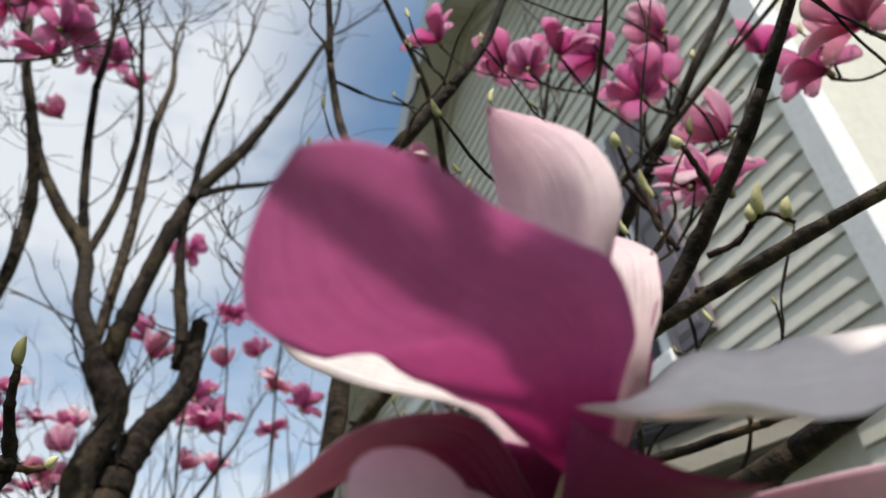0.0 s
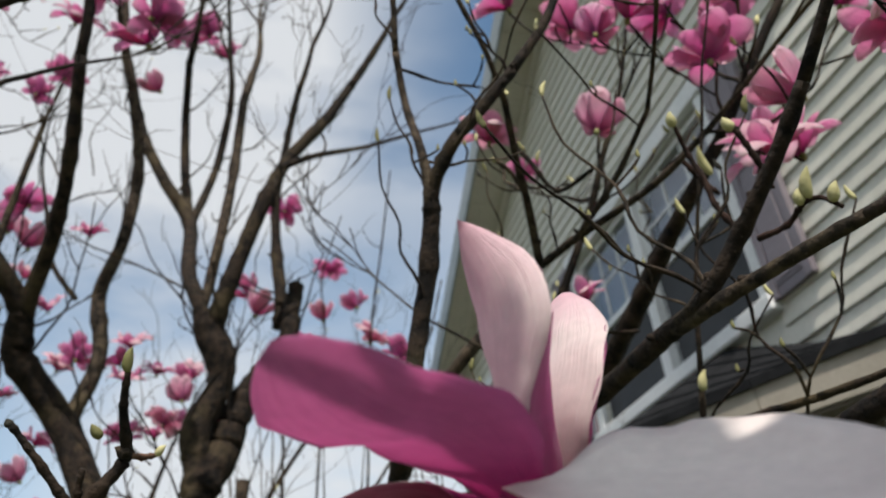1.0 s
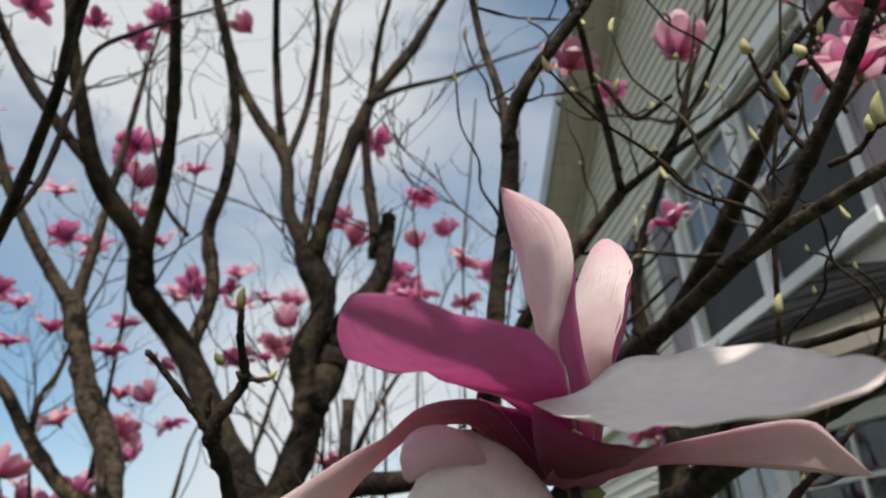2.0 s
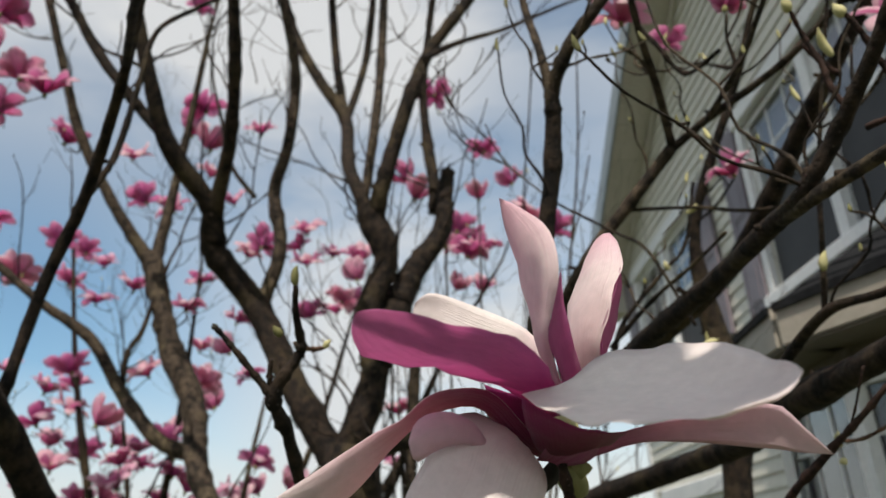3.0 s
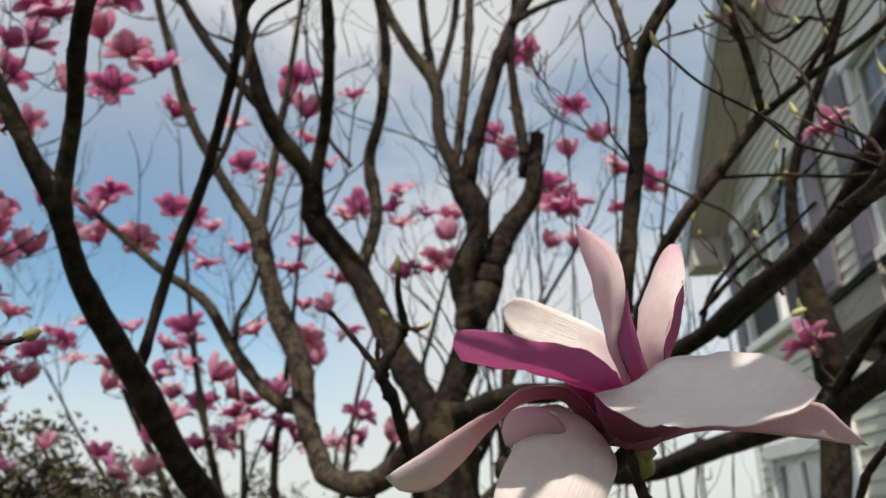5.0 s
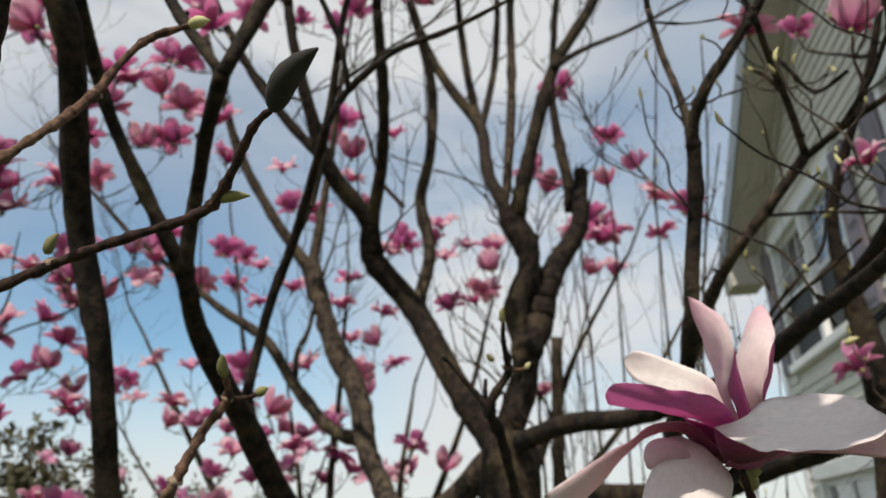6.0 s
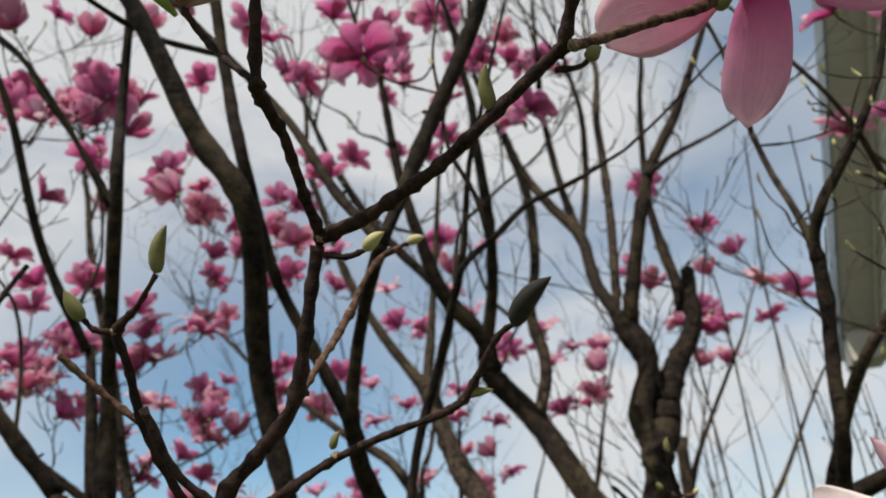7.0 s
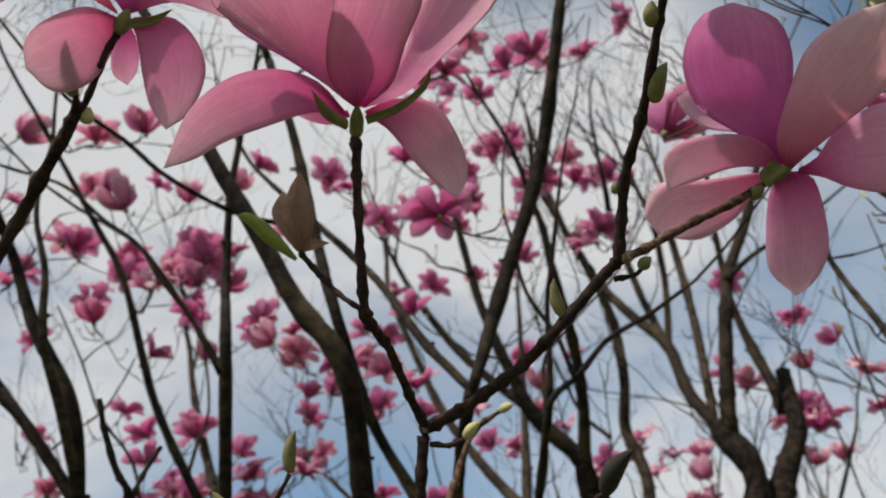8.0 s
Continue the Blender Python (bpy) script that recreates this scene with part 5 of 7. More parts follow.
for i, at in enumerate((
    (-2.03, 0.46, 2.58),
    (-2.28, 0.68, 2.85),
    (-1.59, 0.53, 3.89),
    (-1.76, 0.78, 3.79),
    (-2.13, 0.45, 2.68),
    (-2.37, 1.18, 3.08),
    (-2.24, 0.50, 2.75),
    (-2.35, 0.60, 2.75),
    (-2.41, 0.70, 2.91),
    (-2.47, 0.80, 2.93),
    (-2.62, 0.98, 2.75),
    (-2.62, 1.05, 2.64),
    (-2.68, 1.24, 2.60),
    (-2.71, 1.21, 2.54),
    (-2.42, 1.70, 2.92),
    (-2.47, 1.61, 2.95),
    (-1.43, 1.15, 3.85),
    (-1.48, 0.94, 3.76),
    (-1.54, 0.82, 3.97),
    (-1.26, 1.33, 4.03),
    (-1.09, 1.57, 3.94),
    (-1.62, 0.92, 3.15),
    (-1.77, 0.98, 3.11),
    (-1.84, 1.19, 3.08),
)):
    flowering_twig(at, rng.uniform(1.0, 1.3), (i * 5 + 2) % 8)
for i, at in enumerate((
    (-1.60, 0.96, 3.12),
    (-2.11, 1.14, 2.63),
    (-2.38, 1.44, 2.68),
    (-2.33, 1.38, 2.42),
    (-2.53, 1.62, 2.34),
    (-2.40, 1.36, 2.26),
    (-1.76, 1.23, 3.42),
    (-2.46, 0.95, 2.43),
    (-2.59, 1.30, 2.38),
    (-2.72, 1.59, 2.38),
    (-2.68, 1.68, 2.26),
    (-2.24, 0.94, 2.68),
    (-2.36, 1.28, 2.69),
    (-1.86, 0.76, 2.68),
    (-1.89, 0.72, 2.65),
    (-1.76, 0.86, 2.77),
    (-1.84, 0.72, 2.77),
    (-1.53, 0.41, 3.23),
    (-1.63, 0.65, 3.16),
    (-1.71, 0.80, 3.19),
    (-2.04, 1.06, 3.24),
    (-1.69, 1.49, 3.74),
    (-1.47, 1.92, 3.95),
    (-2.58, 1.54, 1.91),
)):
    flowering_twig(at, rng.uniform(1.0, 1.3), (i * 5 + 3) % 8)
for i, at in enumerate((
    (-2.64, 1.46, 2.55),
    (-2.97, 1.54, 2.73),
    (-3.66, 2.40, 2.72),
    (-3.29, 1.86, 2.98),
    (-3.25, 2.89, 2.01),
    (-3.46, 1.88, 3.09),
    (-2.60, 1.88, 2.53),
    (-3.84, 2.16, 2.23),
    (-3.58, 2.49, 2.57),
    (-3.74, 2.16, 3.08),
    (-2.19, 1.75, 1.89),
    (-3.60, 2.21, 2.01),
    (-3.58, 1.89, 2.70),
    (-2.36, 2.04, 1.90),
    (-2.34, 1.29, 2.63),
    (-2.54, 1.45, 1.91),
    (-2.25, 1.51, 2.74),
    (-2.80, 2.15, 2.00),
    (-2.31, 1.23, 2.80),
    (-3.25, 2.20, 2.60),
    (-2.59, 1.51, 2.11),
    (-2.21, 1.19, 2.71),
    (-3.49, 1.93, 2.00),
    (-3.41, 2.07, 3.34),
)):
    flowering_twig(at, rng.uniform(1.0, 1.3), (i * 5 + 4) % 8)
for i, at in enumerate((
    (-2.99, 2.02, 2.05),
    (-3.55, 1.77, 3.17),
    (-2.40, 0.21, 3.89),
    (-2.96, 0.44, 4.08),
    (-2.34, 0.69, 2.62),
    (-2.85, 0.65, 2.93),
    (-2.28, 0.92, 3.62),
    (-2.27, 1.08, 3.91),
    (-1.79, 0.36, 3.77),
    (-2.57, 0.21, 4.36),
    (-2.36, 0.67, 3.73),
    (-3.22, 0.27, 3.87),
    (-3.21, 0.37, 3.38),
    (-2.23, 0.20, 3.51),
    (-2.03, 0.52, 3.45),
    (-3.14, 0.53, 4.32),
    (-2.51, 0.82, 3.59),
    (-2.67, 0.94, 2.77),
    (-0.64, 0.52, 3.47),
    (-0.98, 0.97, 3.62),
    (-0.64, 1.20, 3.17),
    (-1.18, 2.23, 4.43),
    (-1.14, 1.10, 3.62),
    (-1.39, 1.50, 4.81),
)):
    flowering_twig(at, rng.uniform(1.0, 1.3), (i * 5 + 5) % 8)
for i, at in enumerate((
    (-1.24, 1.76, 4.52),
    (-0.54, 1.06, 3.08),
    (-0.97, 2.26, 4.25),
    (-1.25, 2.21, 4.09),
    (-0.78, 1.52, 4.43),
    (-0.97, 0.81, 3.80),
    (-1.60, 1.77, 4.27),
    (-0.95, 2.04, 4.16),
    (-1.36, 1.35, 4.52),
    (-1.22, 1.67, 4.37),
    (-1.55, 1.57, 4.05),
    (-1.57, 1.46, 4.67),
    (-0.59, 0.72, 3.78),
    (-0.42, 0.77, 3.53),
    (-2.78, 0.05, 3.93),
    (-2.24, -0.11, 3.85),
    (-2.51, -0.03, 3.67),
    (-2.14, 0.35, 4.12),
    (-1.34, 0.17, 3.62),
    (-1.58, 0.43, 3.72),
    (-2.12, 0.66, 3.90),
    (-2.14, 0.52, 3.75),
    (-2.20, 0.76, 3.95),
    (-1.77, 2.12, 4.13),
)):
    flowering_twig(at, rng.uniform(1.0, 1.3), (i * 5 + 6) % 8)
for i, at in enumerate((
    (-1.64, 1.75, 3.86),
    (-1.59, 1.18, 3.52),
    (-1.21, 0.93, 3.13),
    (-2.67, 0.69, 2.89),
    (-2.76, 0.82, 2.88),
    (-2.82, 0.89, 3.03),
    (-2.85, 1.03, 3.11),
    (-2.62, 0.31, 2.92),
    (-2.75, 0.42, 2.88),
    (-2.77, 0.50, 2.79),
    (-2.96, 1.03, 2.88),
    (-2.61, 0.57, 2.74),
    (-2.46, 0.94, 2.45),
    (-2.66, 1.08, 2.56),
    (-2.66, 1.43, 2.45),
    (-2.59, 1.08, 2.21),
    (-2.88, 1.37, 2.25),
    (-2.84, 1.68, 2.31),
    (-2.50, 0.95, 2.27),
)):
    flowering_twig(at, rng.uniform(1.0, 1.3), (i * 5 + 7) % 8)
# flowers close by
for i, at in enumerate((
    (0.54, 0.97, 2.39),
    (0.58, 0.88, 2.40),
    (0.52, 0.96, 2.57),
    (0.40, 0.92, 2.65),
    (0.32, 1.00, 2.73),
    (0.69, 0.89, 2.56),
    (0.67, 0.76, 2.38),
    (0.56, 0.90, 2.32),
    (0.35, 0.95, 2.66),
    (0.56, 0.89, 2.64),
    (0.66, 0.66, 2.35),
    (0.22, 1.04, 2.86),
    (0.57, 0.99, 2.66),
    (0.48, 0.98, 2.70),
    (0.16, 1.77, 2.06),
    (-0.37, 0.25, 2.62),
    (0.04, 0.31, 2.51),
    (0.31, 0.92, 2.44),
    (0.14, 1.19, 2.67),
    (0.20, 1.85, 3.05),
    (0.49, 0.80, 2.26),
    (0.47, 0.84, 2.46),
    (0.29, 1.66, 2.52),
    (0.55, 1.00, 2.38),
)):
    flowering_twig(at, rng.uniform(0.8, 0.95), (i * 5 + 0) % 8)
for i, at in enumerate((
    (-2.95, 2.37, 2.64),
    (-2.33, 2.50, 2.17),
    (-2.92, 2.53, 2.10),
    (-2.76, 2.12, 2.39),
    (-3.21, 2.45, 2.38),
    (-3.02, 2.52, 2.37),
    (-2.38, 3.17, 2.06),
)):
    flowering_twig(at, 1.15 + 0.07 * (i % 7), (i * 3 + 1) % 8)
grow_flowers()


# bare sprays of fine twigs along the limbs
def spray(tree, p, length, seed, stout=0.0038):
    """A forking tuft of bare twigs springing from a limb."""
    r = random.Random(seed)
    bm = bmesh.new()
    def grow(a, d, ln, rad, depth):
        pts, c = [], a.copy()
        steps = 5
        for k in range(steps + 1):
            pts.append(np.append(c, rad * (1 - 0.55 * k / steps)))
            d = d + np.array([r.uniform(-0.42, 0.42), r.uniform(-0.42, 0.42), r.uniform(-0.12, 0.34)])
            d = d / np.linalg.norm(d)
            c = c + d * ln / steps
            if depth < 2 and k > 0 and r.random() < 0.42:
                e = d + np.array([r.uniform(-0.9, 0.9), r.uniform(-0.9, 0.9), r.uniform(-0.1, 0.6)])
                grow(c.copy(), e / np.linalg.norm(e), ln * r.uniform(0.3, 0.6), rad * 0.6, depth + 1)
        tube(bm, smooth_line(pts, 3), 5, 0.12, 0.5, seed)
    d = np.array([r.uniform(-1, 1), r.uniform(-1, 1), r.uniform(0.3, 1.2)])
    grow(np.array(p[:3]), d / np.linalg.norm(d), length, min(stout, float(p[3]) * 0.5), 0)
    part("twig_spray", bm, BARK if r.random() < 0.8 else BARK_PALE, tree)


for i, (tree, p) in enumerate(LIMB_POINTS):
    if p[2] > 1.75 and i % (16 if tree is old_tree else 29) == 0 and p[1] > -0.4 and tree is not near_tree and p[0] < -0.05 and np.linalg.norm(p[:3] - np.array((0.27, -0.2, 1.72))) > 1.6:
        spray(tree, p, rng.uniform(0.25, 0.6), 100 + i)
    elif tree is left_tree and p[2] > 2.15 and i % 27 == 4 and np.linalg.norm(p[:3] - np.array((0.27, -0.2, 1.72))) > 1.6:
        spray(tree, p, rng.uniform(0.4, 0.9), 4000 + i, 0.0052)

# fine crooked twigs with swelling buds on the limbs near the house
for i, (tree, p) in enumerate(LIMB_POINTS):
    if p[0] > 0.0 and p[1] > 0.55 and 1.75 < p[2] < 2.9 and i % 15 == 1:
        e = p[:3] + np.array([rng.uniform(-0.16, 0.16), rng.uniform(-0.14, 0.14), rng.uniform(0.04, 0.24)])
        pts = crooked(p[:3], e, 0.06, min(0.0022, float(p[3]) * 0.5), 0.0011, 5, rng)
        twig(tree, pts, BARK if rng.random() < 0.6 else BARK_PALE, "twig", sides=5, steps=3)
        tip = e + np.array([rng.uniform(-0.008, 0.008), rng.uniform(-0.008, 0.008), 0.018])
        bud(tree, e, tip, rng.uniform(0.0024, 0.0034), BUD_PALE if rng.random() < 0.5 else BUD_GREEN)
        for k in (2, 3):
            if rng.random() < 0.6:
                q = pts[k][:3]
                s = q + np.array([rng.uniform(-0.03, 0.03), rng.uniform(-0.03, 0.03), rng.uniform(0.005, 0.035)])
                twig(tree, [(*q, 0.0016), (*((q + s) / 2 + 0.003), 0.0014), (*s, 0.0011)], BARK, "twig", sides=5, steps=2)
                bud(tree, s, s + np.array([0.0, 0.0, 0.010]), 0.0022, BUD_GREEN)

# straight pale suckers behind the old tree
def sucker(pts):
    twig(old_tree, pts, BARK_PALE, "sucker", sides=6)
    for k in (1, 2, 3):
        short_spur(old_tree, np.array(pts[k][:3]), rng, 0.8)


sucker([(-0.1175, 2.2292, 3.4102, 0.0026), (-0.1859, 2.3957, 3.1327, 0.0035), (-0.2538, 2.5032, 2.8948, 0.0042), (-0.3511, 2.6073, 2.5656, 0.0049), (-0.4878, 2.6873, 2.01, 0.0054), (-0.602, 2.5324, 0.8652, 0.0055)])
sucker([(-0.2863, 2.2674, 3.4833, 0.0027), (-0.3699, 2.4093, 3.242, 0.0034), (-0.4477, 2.5225, 2.9966, 0.004), (-0.5014, 2.6353, 2.6916, 0.0044), (-0.5842, 2.7629, 2.0241, 0.0056), (-0.6484, 2.6177, 0.8357, 0.0057)])
sucker([(-0.7697, 2.5287, 3.0013, 0.0029), (-0.8103, 2.5883, 2.8327, 0.0046), (-0.8451, 2.668, 2.572, 0.0053), (-0.8915, 2.7585, 2.0496, 0.0059), (-0.8971, 2.6261, 0.8103, 0.0059)])
sucker([(-0.1453, 2.3457, 3.0265, 0.0026), (-0.2089, 2.4119, 2.8697, 0.0032), (-0.2943, 2.4768, 2.6696, 0.0041), (-0.443, 2.5965, 1.9989, 0.0052), (-0.5643, 2.4442, 0.8947, 0.0053)])
sucker([(-0.9734, 2.4667, 3.1792, 0.003), (-1.0588, 2.5553, 2.9228, 0.0038), (-1.0991, 2.656, 2.6098, 0.0048), (-1.1473, 2.7509, 2.0705, 0.0061), (-1.1045, 2.6374, 0.7879, 0.0061)])
sucker([(-0.4918, 2.3066, 3.3481, 0.0023), (-0.5986, 2.3947, 3.1499, 0.0028), (-0.6287, 2.5067, 2.9114, 0.0035), (-0.7546, 2.7053, 2.0338, 0.0057), (-0.7868, 2.5676, 0.8378, 0.0057)])
# a thicket of pale young shoots round the old tree's far side
r = random.Random(91)
for k in range(16):
    x, y = r.uniform(-0.95, -0.25), r.uniform(2.3, 2.75)
    top = r.uniform(2.35, 2.95)
    lean = (r.uniform(-0.18, 0.22), r.uniform(-0.2, 0.1))
    pts = [(x + lean[0] * u ** 1.5 + r.uniform(-0.02, 0.02), y + lean[1] * u + r.uniform(-0.02, 0.02), 0.5 + (top - 0.5) * u, 0.0052 - 0.0032 * u) for u in (1.0, 0.8, 0.6, 0.35, 0.0)]
    sucker(pts)
    for q in (1, 2, 3):
        spray(old_tree, pts[q], r.uniform(0.25, 0.5), 7000 + 10 * k + q, 0.0026)

# knobbly old spurs on the thicker limbs
for i, (tree, p) in enumerate(LIMB_POINTS):
    if i % 9 == 2 and p[2] > 1.7 and p[3] > 0.006:
        d = np.array([rng.uniform(-1, 1), rng.uniform(-1, 1), rng.uniform(-0.2, 1)])
        d /= np.linalg.norm(d)
        q = p[:3] + d * p[3] * 0.6
        e = p[:3] + d * (p[3] * 1.05 + rng.uniform(0.002, 0.014))
        bm = bmesh.new()
        tube(bm, [np.append(q, 0.0046), np.append((q + e) / 2, 0.0036), np.append(e, rng.uniform(0.0018, 0.0036))], 6, 0.2, 0.3, i)
        part("spur", bm, BARK, tree)

# ---- the near blossom ----
near_branch = near_tree
bloom = new("flower")
bloom.parent = near_tree
bloom.matrix_parent_inverse = near_tree.matrix_basis.inverted()
tagged(bloom, "wide open magnolia flower, white inside and purple outside, in dappled sun")


def bloom_tepal(edge_a, edge_b, mats, flower=None, **kw):
    return tepal(flower or bloom, edge_a, edge_b, mats, **kw)


bloom_tepal([(0.1762, 0.2336, 1.7720), (0.1790, 0.2072, 1.7799), (0.1807, 0.1945, 1.7828), (0.1790, 0.1840, 1.7856), (0.1759, 0.1761, 1.7880), (0.1712, 0.1718, 1.7897), (0.1640, 0.1679, 1.7917), (0.1571, 0.1620, 1.7937), (0.1498, 0.1551, 1.7959), (0.1426, 0.1499, 1.7975), (0.1351, 0.1475, 1.7985), (0.1285, 0.1482, 1.7988)],
            [(0.1696, 0.2365, 1.7713), (0.1572, 0.2231, 1.7806), (0.1513, 0.2161, 1.7834), (0.1429, 0.2091, 1.7863), (0.1360, 0.2036, 1.7884), (0.1293, 0.1983, 1.7903), (0.1200, 0.1991, 1.7913), (0.1150, 0.1958, 1.7924), (0.1120, 0.1878, 1.7939), (0.1122, 0.1790, 1.7953), (0.1155, 0.1683, 1.7966), (0.1219, 0.1566, 1.7979), (0.1285, 0.1482, 1.7988)],
            (PURPLE, PURPLE), bulge=0.05, rows=34, cols=11, seed=1, label="purple tepal spread to the side")
bloom_tepal([(0.1668, 0.2493, 1.7557), (0.1496, 0.2470, 1.7661), (0.1428, 0.2401, 1.7784), (0.1436, 0.2305, 1.7868)],
            [(0.1704, 0.2503, 1.7555), (0.1683, 0.2573, 1.7650), (0.1699, 0.2536, 1.7761), (0.1729, 0.2441, 1.7824)],
            (WINE, WINE), bulge=-0.12, rows=14, cols=11, seed=16)
bloom_tepal([(0.1667, 0.2578, 1.7849), (0.1595, 0.2563, 1.8122), (0.1315, 0.2583, 1.8313), (0.1114, 0.2548, 1.8406), (0.1009, 0.2576, 1.8380)],
            [(0.1628, 0.2549, 1.7772), (0.1516, 0.2552, 1.7976), (0.1253, 0.2558, 1.8093), (0.1061, 0.2575, 1.8204), (0.0992, 0.2591, 1.8310), (0.1009, 0.2576, 1.8380)],
            (WHITE, WHITE), bulge=-0.06, rows=22, seed=2, label="white tepal lit by the sun")
bloom_tepal([(0.1723, 0.2530, 1.7707), (0.1692, 0.2417, 1.8005), (0.1654, 0.2285, 1.8245), (0.1640, 0.2146, 1.8452), (0.1647, 0.2059, 1.8584)],
            [(0.1758, 0.2451, 1.7695), (0.1773, 0.2250, 1.7865), (0.1774, 0.2132, 1.7965), (0.1822, 0.2057, 1.8063), (0.1887, 0.1988, 1.8193), (0.1849, 0.1995, 1.8375), (0.1741, 0.2038, 1.8509), (0.1647, 0.2059, 1.8584)],
            (PURPLE, TIPPED), bulge=-0.14, rows=24, seed=3, label="upright tepal, pale inside and purple outside")
bloom_tepal([(0.1737, 0.2620, 1.7714), (0.1714, 0.2664, 1.7990), (0.1750, 0.2728, 1.8279), (0.1858, 0.2758, 1.8539), (0.1935, 0.2765, 1.8619), (0.1975, 0.2762, 1.8622)],
            [(0.1791, 0.2568, 1.7704), (0.1914, 0.2386, 1.7899), (0.1948, 0.2321, 1.7997), (0.2012, 0.2311, 1.8141), (0.2051, 0.2403, 1.8303), (0.2033, 0.2591, 1.8484), (0.1975, 0.2762, 1.8622)],
            (PURPLE, TIPPED), bulge=-0.12, rows=24, seed=4)
for a, b in (([(0.1759, 0.2454, 1.7691), (0.1775, 0.2251, 1.7865), (0.1776, 0.2132, 1.7964), (0.1824, 0.2058, 1.8063), (0.1889, 0.1991, 1.8198)], [(0.1801, 0.2487, 1.7682), (0.1837, 0.2389, 1.7865), (0.1837, 0.2271, 1.8008), (0.1855, 0.2128, 1.8111), (0.1889, 0.1991, 1.8198)]),
             ([(0.1796, 0.2569, 1.7703), (0.1914, 0.2391, 1.7899), (0.1949, 0.2326, 1.7998), (0.2013, 0.2316, 1.8142), (0.2051, 0.2409, 1.8315)], [(0.1815, 0.2639, 1.7707), (0.1898, 0.2561, 1.7935), (0.1964, 0.2532, 1.8070), (0.2030, 0.2490, 1.8232), (0.2051, 0.2409, 1.8315)])):
    bloom_tepal(a, b, (PURPLE, PURPLE), bulge=0.12, rows=16, cols=5, thick=0.0005, seed=14, label="purple rolled-back margin", uv_len=(0.15, 0.8))
bloom_tepal([(0.1681, 0.2013, 1.7747), (0.1810, 0.2110, 1.7792), (0.2011, 0.2196, 1.7895), (0.2243, 0.2187, 1.7902), (0.2486, 0.1989, 1.7789), (0.2589, 0.1739, 1.7684), (0.2621, 0.1650, 1.7634)],
            [(0.1681, 0.2013, 1.7747), (0.1781, 0.1885, 1.7670), (0.1912, 0.1732, 1.7601), (0.2235, 0.1567, 1.7521), (0.2474, 0.1491, 1.7524), (0.2575, 0.1535, 1.7571), (0.2621, 0.1650, 1.7634)],
            (WHITE, WHITE), bulge=0.10, rows=26, cols=11, seed=5, uv_len=(0.3, 1.0), label="broad white tepal flushed pink")
bloom_tepal([(0.1700, 0.2458, 1.7559), (0.1635, 0.2323, 1.7585), (0.1649, 0.2157, 1.7662), (0.1677, 0.2036, 1.7743)],
            [(0.1752, 0.2471, 1.7556), (0.1853, 0.2383, 1.7570), (0.1942, 0.2321, 1.7583), (0.2035, 0.2120, 1.7580)],
            (WINE, WINE), bulge=-0.10, rows=14, cols=13, seed=6, uv_len=(0.0, 1.0))
bloom_tepal([(0.1716, 0.2462, 1.7551), (0.1929, 0.2497, 1.7633), (0.2173, 0.2522, 1.7675), (0.2513, 0.2497, 1.7687), (0.2616, 0.2530, 1.7602), (0.2705, 0.2575, 1.7487)],
            [(0.1744, 0.2493, 1.7543), (0.1838, 0.2534, 1.7563), (0.2031, 0.2582, 1.7602), (0.2377, 0.2613, 1.7557), (0.2595, 0.2602, 1.7508), (0.2705, 0.2575, 1.7487)],
            (MAUVE, MAUVE), bulge=0.06, rows=24, seed=7)
bloom_tepal([(0.1646, 0.2441, 1.7568), (0.1578, 0.2259, 1.7717), (0.1517, 0.2161, 1.7798), (0.1427, 0.2128, 1.7828), (0.1267, 0.2152, 1.7819), (0.1081, 0.2208, 1.7752), (0.0657, 0.2194, 1.7558), (0.0462, 0.2150, 1.7447)],
            [(0.1627, 0.2458, 1.7563), (0.1494, 0.2430, 1.7618), (0.1390, 0.2436, 1.7774), (0.1302, 0.2416, 1.7817), (0.1129, 0.2407, 1.7794), (0.0969, 0.2417, 1.7699), (0.0811, 0.2414, 1.7543), (0.0631, 0.2386, 1.7394), (0.0499, 0.2259, 1.7375), (0.0462, 0.2150, 1.7447)],
            (BLUSH, BLUSH), bulge=0.08, rows=28, seed=8, label="drooping tepal, wine red at the base")
bloom_tepal([(0.1551, 0.2411, 1.7567), (0.1479, 0.2383, 1.7661), (0.1412, 0.2320, 1.7746), (0.1338, 0.2248, 1.7760), (0.1279, 0.2164, 1.7724), (0.1264, 0.2071, 1.7568), (0.1216, 0.1968, 1.7414), (0.1212, 0.1911, 1.7260), (0.1331, 0.1937, 1.7092), (0.1432, 0.1976, 1.7049)],
            [(0.1581, 0.2399, 1.7555), (0.1598, 0.2373, 1.7548), (0.1627, 0.2328, 1.7526), (0.1668, 0.2270, 1.7481), (0.1690, 0.2205, 1.7421), (0.1683, 0.2154, 1.7365), (0.1661, 0.2098, 1.7289), (0.1618, 0.2055, 1.7186), (0.1511, 0.2012, 1.7067), (0.1432, 0.1976, 1.7049)],
            (WHITE, BLUSH), bulge=0.08, rows=30, cols=11, seed=9, label="hanging tepal, white in the sun")
bloom_tepal([(0.1617, 0.2346, 1.7544), (0.1681, 0.2283, 1.7580), (0.1721, 0.2257, 1.7603), (0.1753, 0.2254, 1.7614)],
            [(0.1713, 0.2379, 1.7510), (0.1821, 0.2349, 1.7521), (0.1881, 0.2325, 1.7553), (0.1852, 0.2304, 1.7586), (0.1753, 0.2254, 1.7614)],
            (MAUVE, MAUVE), bulge=0.14, rows=12, cols=7, seed=17, uv_len=(0.05, 0.4))
